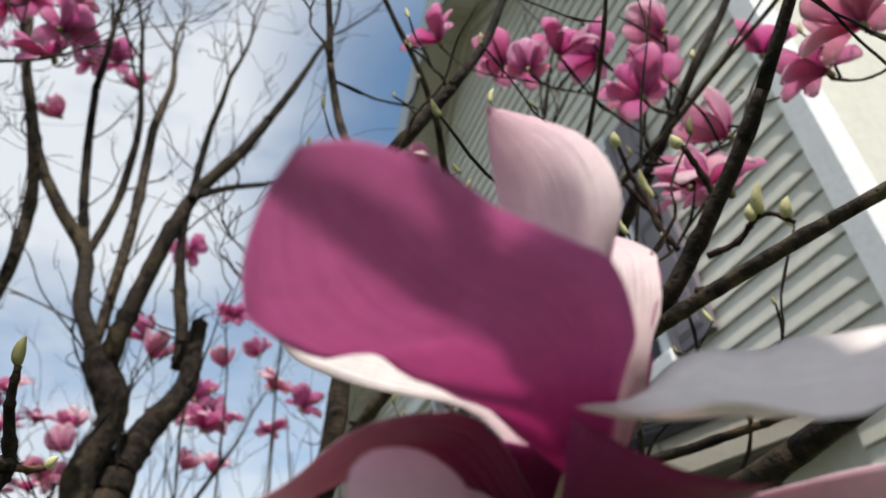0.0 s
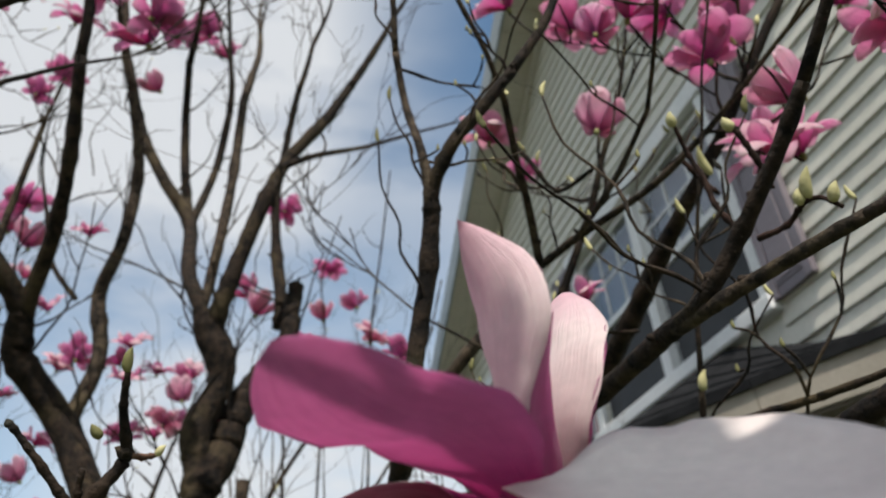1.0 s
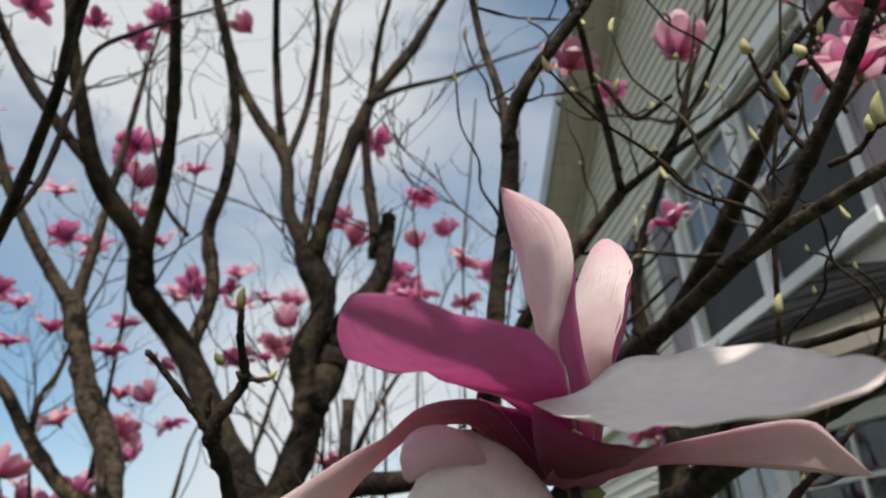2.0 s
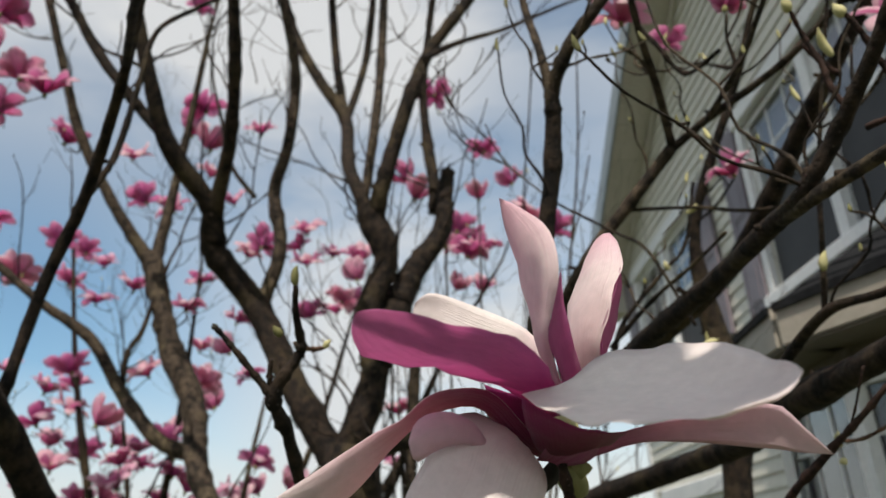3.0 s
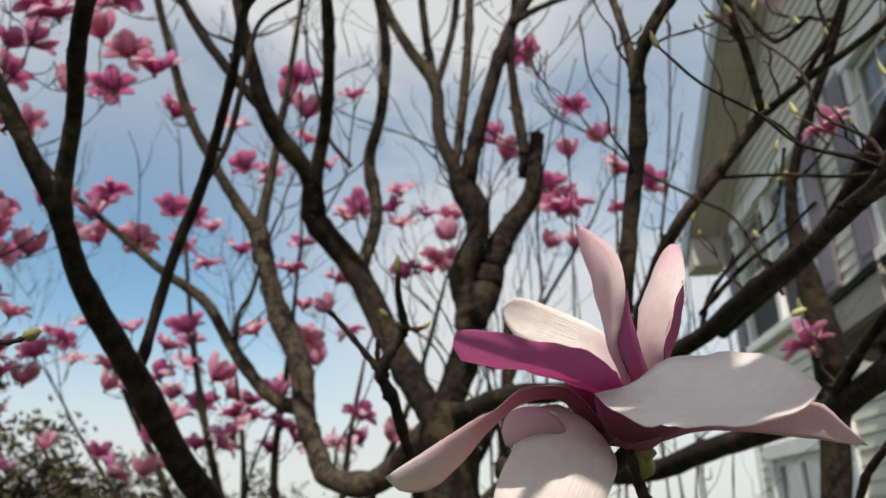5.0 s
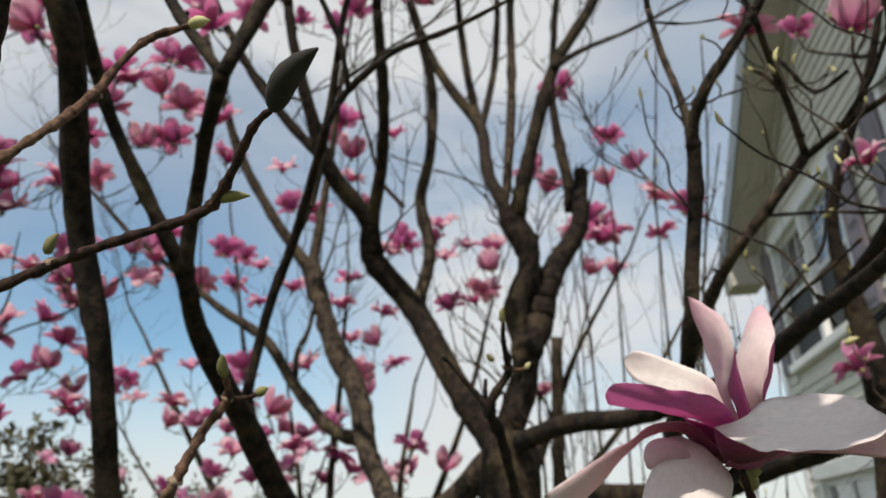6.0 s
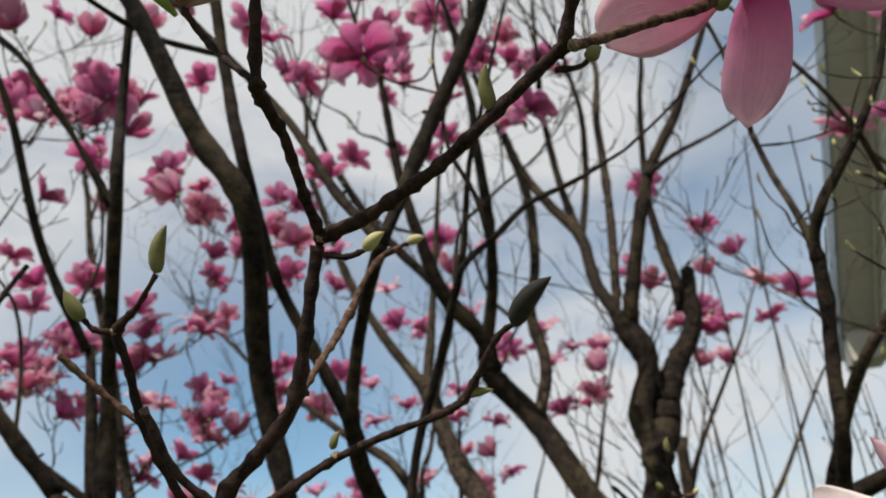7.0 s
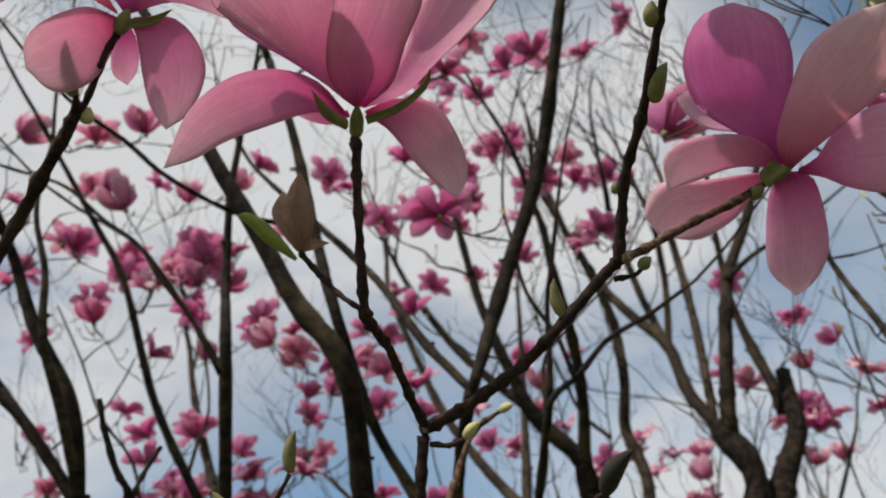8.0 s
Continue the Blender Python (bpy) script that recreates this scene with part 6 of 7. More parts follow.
bloom_tepal([(0.1669, 0.2492, 1.7564), (0.1637, 0.2519, 1.7767), (0.1653, 0.2555, 1.7928)], [(0.1717, 0.2506, 1.7562), (0.1779, 0.2535, 1.7753), (0.1808, 0.2622, 1.7889)],
            (WINE, WINE), bulge=0.2, rows=10, seed=10, uv_len=(0.0, 0.7))
bloom_tepal([(0.1262, 0.1912, 1.7604), (0.1274, 0.1945, 1.7671), (0.1312, 0.1988, 1.7713), (0.1383, 0.2049, 1.7721), (0.1456, 0.2113, 1.7676), (0.1490, 0.2167, 1.7594)],
            [(0.1262, 0.1912, 1.7604), (0.1269, 0.1956, 1.7535), (0.1327, 0.2009, 1.7574), (0.1396, 0.2067, 1.7601), (0.1450, 0.2120, 1.7594), (0.1485, 0.2169, 1.7560)],
            (MAUVE, MAUVE), bulge=-0.15, rows=14, cols=7, seed=18, uv_len=(0.75, 0.40), label="curled mauve margin of the hanging tepal")
bm = bmesh.new()
bud_mesh(bm, (0.1703, 0.2481, 1.7554), (0.1731, 0.2426, 1.7796), 0.007, 0, 0.0, 10)
part("pistil_cone", bm, BUD_PALE, bloom, "greenish cone of pistils")
bm = bmesh.new()
bud_mesh(bm, (0.1747, 0.2529, 1.7400), (0.1703, 0.2454, 1.7589), 0.0062, 0, 0.1, 10)
part("flower_base", bm, BUD_GREEN, bloom)
bm = bmesh.new()
tepal_sheet(bm, [(0.1733, 0.2425, 1.7533), (0.1757, 0.2370, 1.7503), (0.1784, 0.2381, 1.7456)], [(0.1771, 0.2434, 1.7540), (0.1835, 0.2388, 1.7502), (0.1784, 0.2381, 1.7456)], bulge=0.25, rows=8, cols=5, thick=0.001)
part("bud_scale", bm, [BUD_GREEN, BUD_GREEN], bloom, "downy olive bud scale")
bm = bmesh.new()
tepal_sheet(bm, [(0.1650, 0.2423, 1.7542), (0.1610, 0.2373, 1.7481), (0.1627, 0.2385, 1.7413)], [(0.1696, 0.2437, 1.7538), (0.1690, 0.2400, 1.7465), (0.1627, 0.2385, 1.7413)], bulge=0.25, rows=8, cols=5, thick=0.001)
part("bud_scale", bm, [BUD_DARK, BUD_DARK], bloom)
twig(near_tree, [(0.1752, 0.2238, 1.7506, 0.0019), (0.1757, 0.2309, 1.7364, 0.0026), (0.1802, 0.2381, 1.7220, 0.0029), (0.1793, 0.3419, 1.6881, 0.0037), (0.0652, 0.6711, 1.6263, 0.0061)], TWIG, "twig")
twig(near_tree, [(0.0652, 0.6711, 1.6263, 0.0061), (-0.1035, 1.0420, 1.6473, 0.0101), (-0.3364, 1.4396, 1.7304, 0.0153), (-0.53, 1.6265, 1.8363, 0.0195)], BARK, "twig")

# three pink flowers seen from below
centre_flower, side_flower, corner_flower = new("flower"), new("flower"), new("flower")
for fl, text in ((centre_flower, "pink magnolia flower seen from below, lit through"), (side_flower, "open pink magnolia flower with rounded tepals"), (corner_flower, "pink magnolia flower with drooping tepals")):
    fl.parent = left_tree
    fl.matrix_parent_inverse = left_tree.matrix_basis.inverted()
    tagged(fl, text)
tepal(centre_flower, [(0.0583, -0.2688, 2.1542), (0.0656, -0.2971, 2.1592), (0.0597, -0.3282, 2.1552), (0.0431, -0.3509, 2.1450), (0.0193, -0.3639, 2.1263), (-0.0100, -0.3632, 2.0997)],
      [(0.0526, -0.2658, 2.1528), (0.0491, -0.2862, 2.1498), (0.0327, -0.3114, 2.1357), (0.0140, -0.3335, 2.1224), (-0.0004, -0.3486, 2.1083), (-0.0100, -0.3632, 2.0997)],
      (PINK, PINK), bulge=-0.1, seed=21)
tepal(centre_flower, [(0.0665, -0.2579, 2.1541), (0.0875, -0.2467, 2.1548), (0.1071, -0.2288, 2.1432), (0.1051, -0.2069, 2.1225), (0.0946, -0.1927, 2.1049), (0.0797, -0.1909, 2.0946)],
      [(0.0632, -0.2540, 2.1538), (0.0707, -0.2397, 2.1406), (0.0722, -0.2180, 2.1178), (0.0754, -0.1999, 2.1026), (0.0797, -0.1909, 2.0946)],
      (SHELL, PINK), bulge=0.08, seed=22)
tepal(centre_flower, [(0.0637, -0.2640, 2.1554), (0.0726, -0.2901, 2.1544), (0.0897, -0.3062, 2.1595), (0.1140, -0.3165, 2.1711), (0.1325, -0.3206, 2.1818), (0.1578, -0.3122, 2.1956)],
      [(0.0677, -0.2587, 2.1552), (0.0977, -0.2572, 2.1537), (0.1241, -0.2665, 2.1604), (0.1522, -0.2733, 2.1709), (0.1649, -0.2850, 2.1816), (0.1578, -0.3122, 2.1956)],
      (PINK, PINK), bulge=0.2, cols=11, seed=23)
tepal(centre_flower, [(0.0609, -0.2648, 2.1604), (0.0648, -0.3055, 2.1686), (0.0649, -0.3444, 2.1703), (0.0693, -0.3766, 2.1700), (0.0819, -0.3880, 2.1802), (0.1080, -0.3754, 2.2034)],
      [(0.0616, -0.2638, 2.1604), (0.0622, -0.2829, 2.1825), (0.0875, -0.2953, 2.2026), (0.1116, -0.3141, 2.2161), (0.1196, -0.3460, 2.2128), (0.1080, -0.3754, 2.2034)],
      (SHELL, PINK), bulge=0.15, cols=11, seed=24)
tepal(centre_flower, [(0.0652, -0.2591, 2.1602), (0.0803, -0.2440, 2.1809), (0.1036, -0.2451, 2.2005), (0.1414, -0.2538, 2.2164), (0.1682, -0.2556, 2.2218), (0.1910, -0.2514, 2.2159)],
      [(0.0652, -0.2567, 2.1590), (0.0909, -0.2413, 2.1603), (0.1284, -0.2365, 2.1649), (0.1731, -0.2328, 2.1702), (0.1950, -0.2355, 2.1856), (0.1910, -0.2514, 2.2159)],
      (SHELL, PINK), bulge=0.15, cols=11, seed=25)
tepal(centre_flower, [(0.0516, -0.2614, 2.1654), (0.0359, -0.2773, 2.1753), (0.0155, -0.2930, 2.1807), (0.0097, -0.3042, 2.1941)],
      [(0.0503, -0.2580, 2.1629), (0.0317, -0.2647, 2.1663), (0.0184, -0.2804, 2.1773), (0.0097, -0.3042, 2.1941)],
      (PINK, PINK), bulge=0.15, seed=26)
tepal(centre_flower, [(0.0556, -0.2712, 2.1729), (0.0513, -0.3062, 2.1852), (0.0456, -0.3477, 2.1958), (0.0506, -0.3593, 2.2022), (0.0613, -0.3486, 2.2058)],
      [(0.0555, -0.2659, 2.1830), (0.0617, -0.2943, 2.1996), (0.0639, -0.3239, 2.2117), (0.0613, -0.3486, 2.2058)],
      (ROSE, ROSE), bulge=0.1, seed=27)
tepal(side_flower, [(0.2347, -0.0151, 2.0978), (0.2275, -0.0464, 2.1188), (0.2180, -0.0763, 2.1391), (0.2306, -0.1010, 2.1601), (0.2556, -0.1096, 2.1734), (0.2772, -0.1014, 2.1728)],
      [(0.2376, -0.0103, 2.1008), (0.2472, -0.0254, 2.1150), (0.2694, -0.0359, 2.1336), (0.2857, -0.0558, 2.1468), (0.2911, -0.0779, 2.1599), (0.2772, -0.1014, 2.1728)],
      (ROSE, ROSE), bulge=0.2, cols=11, seed=31)
tepal(side_flower, [(0.2375, -0.0166, 2.0973), (0.2444, -0.0344, 2.1061), (0.2709, -0.0552, 2.1179), (0.2961, -0.0715, 2.1255), (0.3242, -0.0754, 2.1247), (0.3473, -0.0677, 2.1199)],
      [(0.2404, -0.0116, 2.0951), (0.2571, -0.0171, 2.0942), (0.2885, -0.0255, 2.0931), (0.3154, -0.0323, 2.0923), (0.3400, -0.0444, 2.0991), (0.3473, -0.0677, 2.1199)],
      (SHELL, SHELL), bulge=-0.12, cols=11, seed=32)
tepal(side_flower, [(0.2427, -0.0083, 2.0949), (0.2565, -0.0075, 2.0948), (0.2781, -0.0182, 2.0978), (0.3090, -0.0228, 2.0927), (0.3257, -0.0175, 2.0734), (0.3186, -0.0034, 2.0525)],
      [(0.2403, -0.0050, 2.0931), (0.2520, -0.0000, 2.0832), (0.2638, 0.0027, 2.0654), (0.2818, 0.0053, 2.0482), (0.3014, 0.0056, 2.0420), (0.3186, -0.0034, 2.0525)],
      (PINK, PINK), bulge=-0.1, seed=33)
tepal(side_flower, [(0.2303, -0.0112, 2.0979), (0.2161, -0.0087, 2.0877), (0.1989, 0.0018, 2.0664), (0.1869, 0.0145, 2.0475), (0.1914, 0.0319, 2.0293)],
      [(0.2413, -0.0059, 2.0946), (0.2465, 0.0008, 2.0855), (0.2375, 0.0155, 2.0614), (0.2248, 0.0275, 2.0438), (0.2072, 0.0319, 2.0329), (0.1914, 0.0319, 2.0293)],
      (PINK, PINK), bulge=0.08, seed=34)
tepal(side_flower, [(0.2357, -0.0160, 2.0992), (0.2370, -0.0375, 2.1078), (0.2267, -0.0562, 2.1147), (0.2034, -0.0760, 2.1177), (0.1837, -0.0812, 2.1132), (0.1719, -0.0683, 2.0965)],
      [(0.2309, -0.0123, 2.0979), (0.2264, -0.0228, 2.1001), (0.2130, -0.0395, 2.1022), (0.1908, -0.0541, 2.0997), (0.1719, -0.0683, 2.0965)],
      (PINK, SHELL), bulge=0.05, seed=35)
tepal(side_flower, [(0.2309, -0.0105, 2.1006), (0.2128, -0.0200, 2.1067), (0.1842, -0.0364, 2.1136), (0.1618, -0.0525, 2.1202), (0.1401, -0.0502, 2.1067), (0.1391, -0.0359, 2.0916)],
      [(0.2275, -0.0078, 2.0992), (0.2126, -0.0088, 2.0987), (0.1858, -0.0063, 2.0883), (0.1574, -0.0151, 2.0842), (0.1391, -0.0359, 2.0916)],
      (SHELL, PINK), bulge=0.03, seed=36)
tepal(side_flower, [(0.2322, -0.0091, 2.1060), (0.2242, -0.0223, 2.1368), (0.2017, -0.0333, 2.1581), (0.1973, -0.0485, 2.1805), (0.2037, -0.0515, 2.1855)],
      [(0.2343, -0.0076, 2.1080), (0.2345, -0.0221, 2.1398), (0.2248, -0.0334, 2.1655), (0.2119, -0.0455, 2.1820), (0.2037, -0.0515, 2.1855)],
      (PINK, PINK), bulge=0.1, seed=37)
tepal(corner_flower, [(-0.0080, -0.4047, 2.2211), (-0.0089, -0.3961, 2.2064), (-0.0201, -0.3853, 2.1892), (-0.0330, -0.3717, 2.1752), (-0.0407, -0.3556, 2.1682)],
      [(-0.0049, -0.4023, 2.2230), (0.0126, -0.3833, 2.2193), (0.0132, -0.3635, 2.2091), (0.0019, -0.3488, 2.1944), (-0.0232, -0.3460, 2.1777), (-0.0407, -0.3556, 2.1682)],
      (PINK, PINK), bulge=-0.12, seed=41)
tepal(corner_flower, [(-0.0101, -0.4117, 2.2207), (-0.0078, -0.4324, 2.2124), (-0.0172, -0.4507, 2.1942), (-0.0315, -0.4573, 2.1803), (-0.0449, -0.4501, 2.1709)],
      [(-0.0131, -0.4084, 2.2205), (-0.0312, -0.4060, 2.2035), (-0.0473, -0.4118, 2.1845), (-0.0534, -0.4293, 2.1706), (-0.0449, -0.4501, 2.1709)],
      (SHELL, PINK), bulge=-0.1, seed=42)
tepal(corner_flower, [(-0.0178, -0.4075, 2.2268), (-0.0312, -0.4062, 2.2164), (-0.0459, -0.3982, 2.2059), (-0.0485, -0.3856, 2.2039)],
      [(-0.0152, -0.4027, 2.2280), (-0.0231, -0.3910, 2.2201), (-0.0369, -0.3842, 2.2105), (-0.0485, -0.3856, 2.2039)],
      (PINK, PINK), bulge=0.1, seed=43)
tepal(corner_flower, [(-0.0082, -0.4056, 2.2273), (0.0138, -0.3856, 2.2329), (0.0242, -0.3647, 2.2291), (0.0283, -0.3492, 2.2278)],
      [(-0.0055, -0.4071, 2.2295), (0.0215, -0.3943, 2.2395), (0.0379, -0.3729, 2.2395), (0.0283, -0.3492, 2.2278)],
      (PINK, PINK), bulge=0.1, seed=44)
tepal(corner_flower, [(-0.0116, -0.4119, 2.2258), (-0.0105, -0.4448, 2.2240), (-0.0214, -0.4724, 2.2046), (-0.0358, -0.4837, 2.1866)],
      [(-0.0103, -0.4127, 2.2269), (0.0071, -0.4502, 2.2367), (-0.0035, -0.4813, 2.2181), (-0.0358, -0.4837, 2.1866)],
      (SHELL, SHELL), bulge=0.1, seed=45)
tepal(corner_flower, [(-0.0115, -0.4089, 2.2317), (0.0000, -0.4334, 2.2427), (0.0236, -0.4419, 2.2587), (0.0437, -0.4328, 2.2696)],
      [(-0.0088, -0.4042, 2.2328), (0.0198, -0.3992, 2.2512), (0.0429, -0.4162, 2.2674), (0.0437, -0.4328, 2.2696)],
      (ROSE, PINK), bulge=0.2, seed=46)
for fl, foot, top in ((centre_flower, (0.0480, -0.2526, 2.1452), (0.0663, -0.2639, 2.1570)), (side_flower, (0.2241, -0.0150, 2.0940), (0.2426, -0.0114, 2.0989)), (corner_flower, (-0.0181, -0.4072, 2.2140), (-0.0037, -0.4075, 2.2271))):
    bm = bmesh.new()
    bud_mesh(bm, foot, top, 0.0054, 0, 0.0, 9)
    part("flower_base", bm, BUD_GREEN, fl)
for fl, a, b in (
    (centre_flower, [(0.0584, -0.2668, 2.1468), (0.0590, -0.2813, 2.1479), (0.0624, -0.2995, 2.1519)], [(0.0529, -0.2645, 2.1419), (0.0521, -0.2836, 2.1442), (0.0624, -0.2995, 2.1519)]),
    (centre_flower, [(0.0666, -0.2583, 2.1479), (0.0870, -0.2469, 2.1483), (0.1087, -0.2416, 2.1514), (0.1204, -0.2422, 2.1580)], [(0.0642, -0.2542, 2.1442), (0.0848, -0.2429, 2.1446), (0.1105, -0.2373, 2.1500), (0.1204, -0.2422, 2.1580)]),
    (side_flower, [(0.2406, -0.0203, 2.0898), (0.2343, -0.0223, 2.0872), (0.2217, -0.0215, 2.0850)], [(0.2352, -0.0280, 2.0982), (0.2229, -0.0299, 2.0932), (0.2217, -0.0215, 2.0850)]),
    (corner_flower, [(-0.0051, -0.4054, 2.2171), (0.0053, -0.3959, 2.2167), (0.0203, -0.3849, 2.2188)], [(-0.0086, -0.4022, 2.2140), (0.0031, -0.3904, 2.2141), (0.0203, -0.3849, 2.2188)]),
):
    bm = bmesh.new()
    tepal_sheet(bm, a, b, bulge=0.3, rows=9, cols=5, thick=0.0016)
    part("bud_scale", bm, [BUD_GREEN, BUD_GREEN], fl, "split olive-green bud scale")


# ---- near twigs with buds ----
twig(left_tree, [(-0.3481, -0.0023, 1.7229, 0.0055), (-0.2000, -0.0932, 1.7847, 0.0048), (-0.1510, -0.1235, 1.8395, 0.0052), (-0.1138, -0.1202, 1.8674, 0.0048), (-0.0827, -0.1190, 1.8919, 0.0047), (-0.0544, -0.1311, 1.9407, 0.0043), (-0.0361, -0.1394, 1.9769, 0.0042)])
twig(left_tree, [(-0.3481, -0.0023, 1.7229, 0.006), (-0.5544, 0.0983, 1.6758, 0.0082), (-0.7547, 0.1381, 1.6174, 0.0101)], BARK, "twig")
twig(left_tree, [(-0.0355, -0.1402, 1.9806, 0.0047), (-0.0036, -0.1313, 1.9848, 0.0043), (0.0339, -0.1331, 1.9857, 0.0042), (0.0696, -0.1368, 1.9866, 0.0038), (0.1059, -0.1393, 1.9955, 0.0037), (0.1426, -0.1332, 2.0146, 0.0035), (0.1559, -0.1310, 2.0189, 0.0038)])
twig(left_tree, [(0.1516, -0.1320, 2.0161, 0.0041), (0.1678, -0.1414, 2.0351, 0.0033), (0.1883, -0.1556, 2.0530, 0.0032), (0.2186, -0.1717, 2.0687, 0.0028), (0.2541, -0.1944, 2.0912, 0.0027), (0.2767, -0.2088, 2.1043, 0.0026)])
# shoot goes on above into an unseen open flower, added to shade the bloom
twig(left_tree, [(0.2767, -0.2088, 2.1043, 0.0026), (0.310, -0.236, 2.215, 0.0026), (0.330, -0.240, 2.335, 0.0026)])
shade_flower = new("flower", FLOWERS[3])
shade_flower.parent = left_tree
shade_flower.matrix_parent_inverse = left_tree.matrix_basis.inverted()
shade_flower.matrix_basis = Matrix.Translation((0.330, -0.240, 2.345)) @ Euler((0.1, -0.15, 0.6)).to_matrix().to_4x4() @ Matrix.Diagonal((0.75, 0.75, 0.75, 1))
twig(left_tree, [(0.1535, -0.1316, 2.0183, 0.003), (0.1622, -0.1120, 2.0296, 0.0027), (0.1791, -0.0809, 2.0509, 0.0028), (0.2034, -0.0432, 2.0744, 0.0029), (0.2223, -0.0170, 2.0926, 0.003)], TWIG_PALE, "flower_stalk", "reddish flower stalk")
twig(left_tree, [(-0.0324, -0.1388, 1.9803, 0.0037), (-0.0198, -0.1639, 1.9966, 0.0033), (-0.0023, -0.1935, 2.0148, 0.0032), (0.0129, -0.2222, 2.0194, 0.0038), (0.0189, -0.2298, 2.0206, 0.0041)])
twig(left_tree, [(0.0186, -0.2295, 2.0200, 0.0033), (0.0315, -0.2407, 2.0547, 0.0031), (0.0430, -0.2497, 2.1020, 0.0032), (0.0480, -0.2526, 2.1452, 0.0038)])
twig(left_tree, [(0.0188, -0.2310, 2.0215, 0.0019), (0.0024, -0.2380, 2.0420, 0.0019), (-0.0102, -0.2470, 2.0648, 0.002), (-0.0135, -0.2588, 2.0794, 0.0021)], TWIG, "twig", "reddish side twig")
twig(left_tree, [(-0.0885, -0.1073, 1.9032, 0.0024), (-0.0942, -0.0869, 1.9293, 0.0026), (-0.0991, -0.0677, 1.9543, 0.0027), (-0.1031, -0.0486, 1.9821, 0.0032), (-0.1000, -0.0363, 2.0105, 0.0021), (-0.0935, -0.0219, 2.0346, 0.0027), (-0.0779, -0.0023, 2.0501, 0.0018)], TWIG_PALE)
twig(left_tree, [(-0.0321, -0.1364, 1.9698, 0.0022), (-0.0184, -0.1312, 1.9644, 0.0018), (-0.0066, -0.1264, 1.9657, 0.0014)])
twig(left_tree, [(0.1439, -0.1293, 2.0097, 0.0019), (0.1549, -0.1232, 2.0085, 0.0016), (0.1614, -0.1219, 2.0104, 0.0013)])
twig(left_tree, [(-0.1511, -0.1173, 1.8250, 0.0028), (-0.1509, -0.0967, 1.8383, 0.004), (-0.1414, -0.0803, 1.8508, 0.0033), (-0.1206, -0.0527, 1.8728, 0.003), (-0.0782, -0.0362, 1.8839, 0.0026), (-0.0440, -0.0243, 1.8898, 0.0026), (-0.0263, -0.0185, 1.8971, 0.0034), (-0.0074, -0.0223, 1.9104, 0.0026), (0.0178, -0.0313, 1.9256, 0.0021), (0.0335, -0.0340, 1.9279, 0.0017)], TWIG, "twig", "twig with reddish bark and pale joints")
twig(left_tree, [(-0.2562, 0.1071, 1.6872, 0.0035), (-0.1677, 0.0697, 1.7409, 0.0031), (-0.1465, 0.0679, 1.7639, 0.0037), (-0.1432, 0.0843, 1.7958, 0.0032), (-0.1300, 0.0929, 1.8187, 0.0033), (-0.1228, 0.0837, 1.8318, 0.0018)], TWIG_PALE)
twig(left_tree, [(-0.1298, 0.0939, 1.8183, 0.0018), (-0.1255, 0.1061, 1.8202, 0.0015), (-0.1216, 0.1128, 1.8233, 0.0015)])
twig(left_tree, [(-0.1540, -0.1803, 1.8963, 0.003), (-0.1567, -0.1538, 1.8614, 0.0027), (-0.1510, -0.1235, 1.8395, 0.0031)])
twig(left_tree, [(-0.2146, -0.0910, 1.8324, 0.0034), (-0.1784, -0.1331, 1.8488, 0.0031), (-0.1730, -0.1670, 1.8885, 0.0031), (-0.1597, -0.1906, 1.9233, 0.0027), (-0.1542, -0.2035, 1.9414, 0.0034), (-0.1304, -0.2045, 1.9501, 0.0019), (-0.1037, -0.2088, 1.9598, 0.0014)])
twig(left_tree, [(-0.1550, -0.2051, 1.9413, 0.0019), (-0.1620, -0.2146, 1.9430, 0.0019), (-0.1628, -0.2244, 1.9503, 0.0015)])
twig(left_tree, [(-0.1920, -0.2210, 1.9341, 0.0023), (-0.1883, -0.1952, 1.9157, 0.0023), (-0.1735, -0.1713, 1.8935, 0.0023)], TWIG_PALE)
twig(left_tree, [(-0.1945, -0.4184, 2.0832, 0.0043), (-0.1418, -0.4143, 2.1218, 0.0042), (-0.0899, -0.4120, 2.1506, 0.0042), (-0.0694, -0.4103, 2.1708, 0.0042), (-0.0569, -0.4075, 2.1819, 0.0025), (-0.0328, -0.4091, 2.2028, 0.0025), (-0.0181, -0.4072, 2.2140, 0.0025)])
twig(left_tree, [(-0.0694, -0.4103, 2.1708, 0.0025), (-0.0598, -0.4133, 2.1775, 0.0025), (-0.0556, -0.4162, 2.1804, 0.0021)])
twig(left_tree, [(-0.4981, -0.2249, 2.1975, 0.0033), (-0.5095, -0.2100, 2.1682, 0.0033), (-0.5219, -0.1835, 2.1254, 0.004), (-0.5253, -0.1658, 2.1040, 0.004), (-0.5388, -0.1670, 2.0724, 0.0059), (-0.5548, -0.1638, 2.0247, 0.0058), (-0.5910, -0.1475, 1.9531, 0.0057)], BARK)
twig(left_tree, [(-0.5298, -0.1615, 2.0899, 0.0033), (-0.5218, -0.1520, 2.1262, 0.0027), (-0.5116, -0.1389, 2.1608, 0.0028)], BARK)
twig(near_tree, [(0.2163, 1.0059, 1.6829, 0.0059), (0.2471, 0.8071, 1.7483, 0.0043), (0.2915, 0.7345, 1.7892, 0.004), (0.3216, 0.7004, 1.8135, 0.0032), (0.3503, 0.6741, 1.8389, 0.0026)])
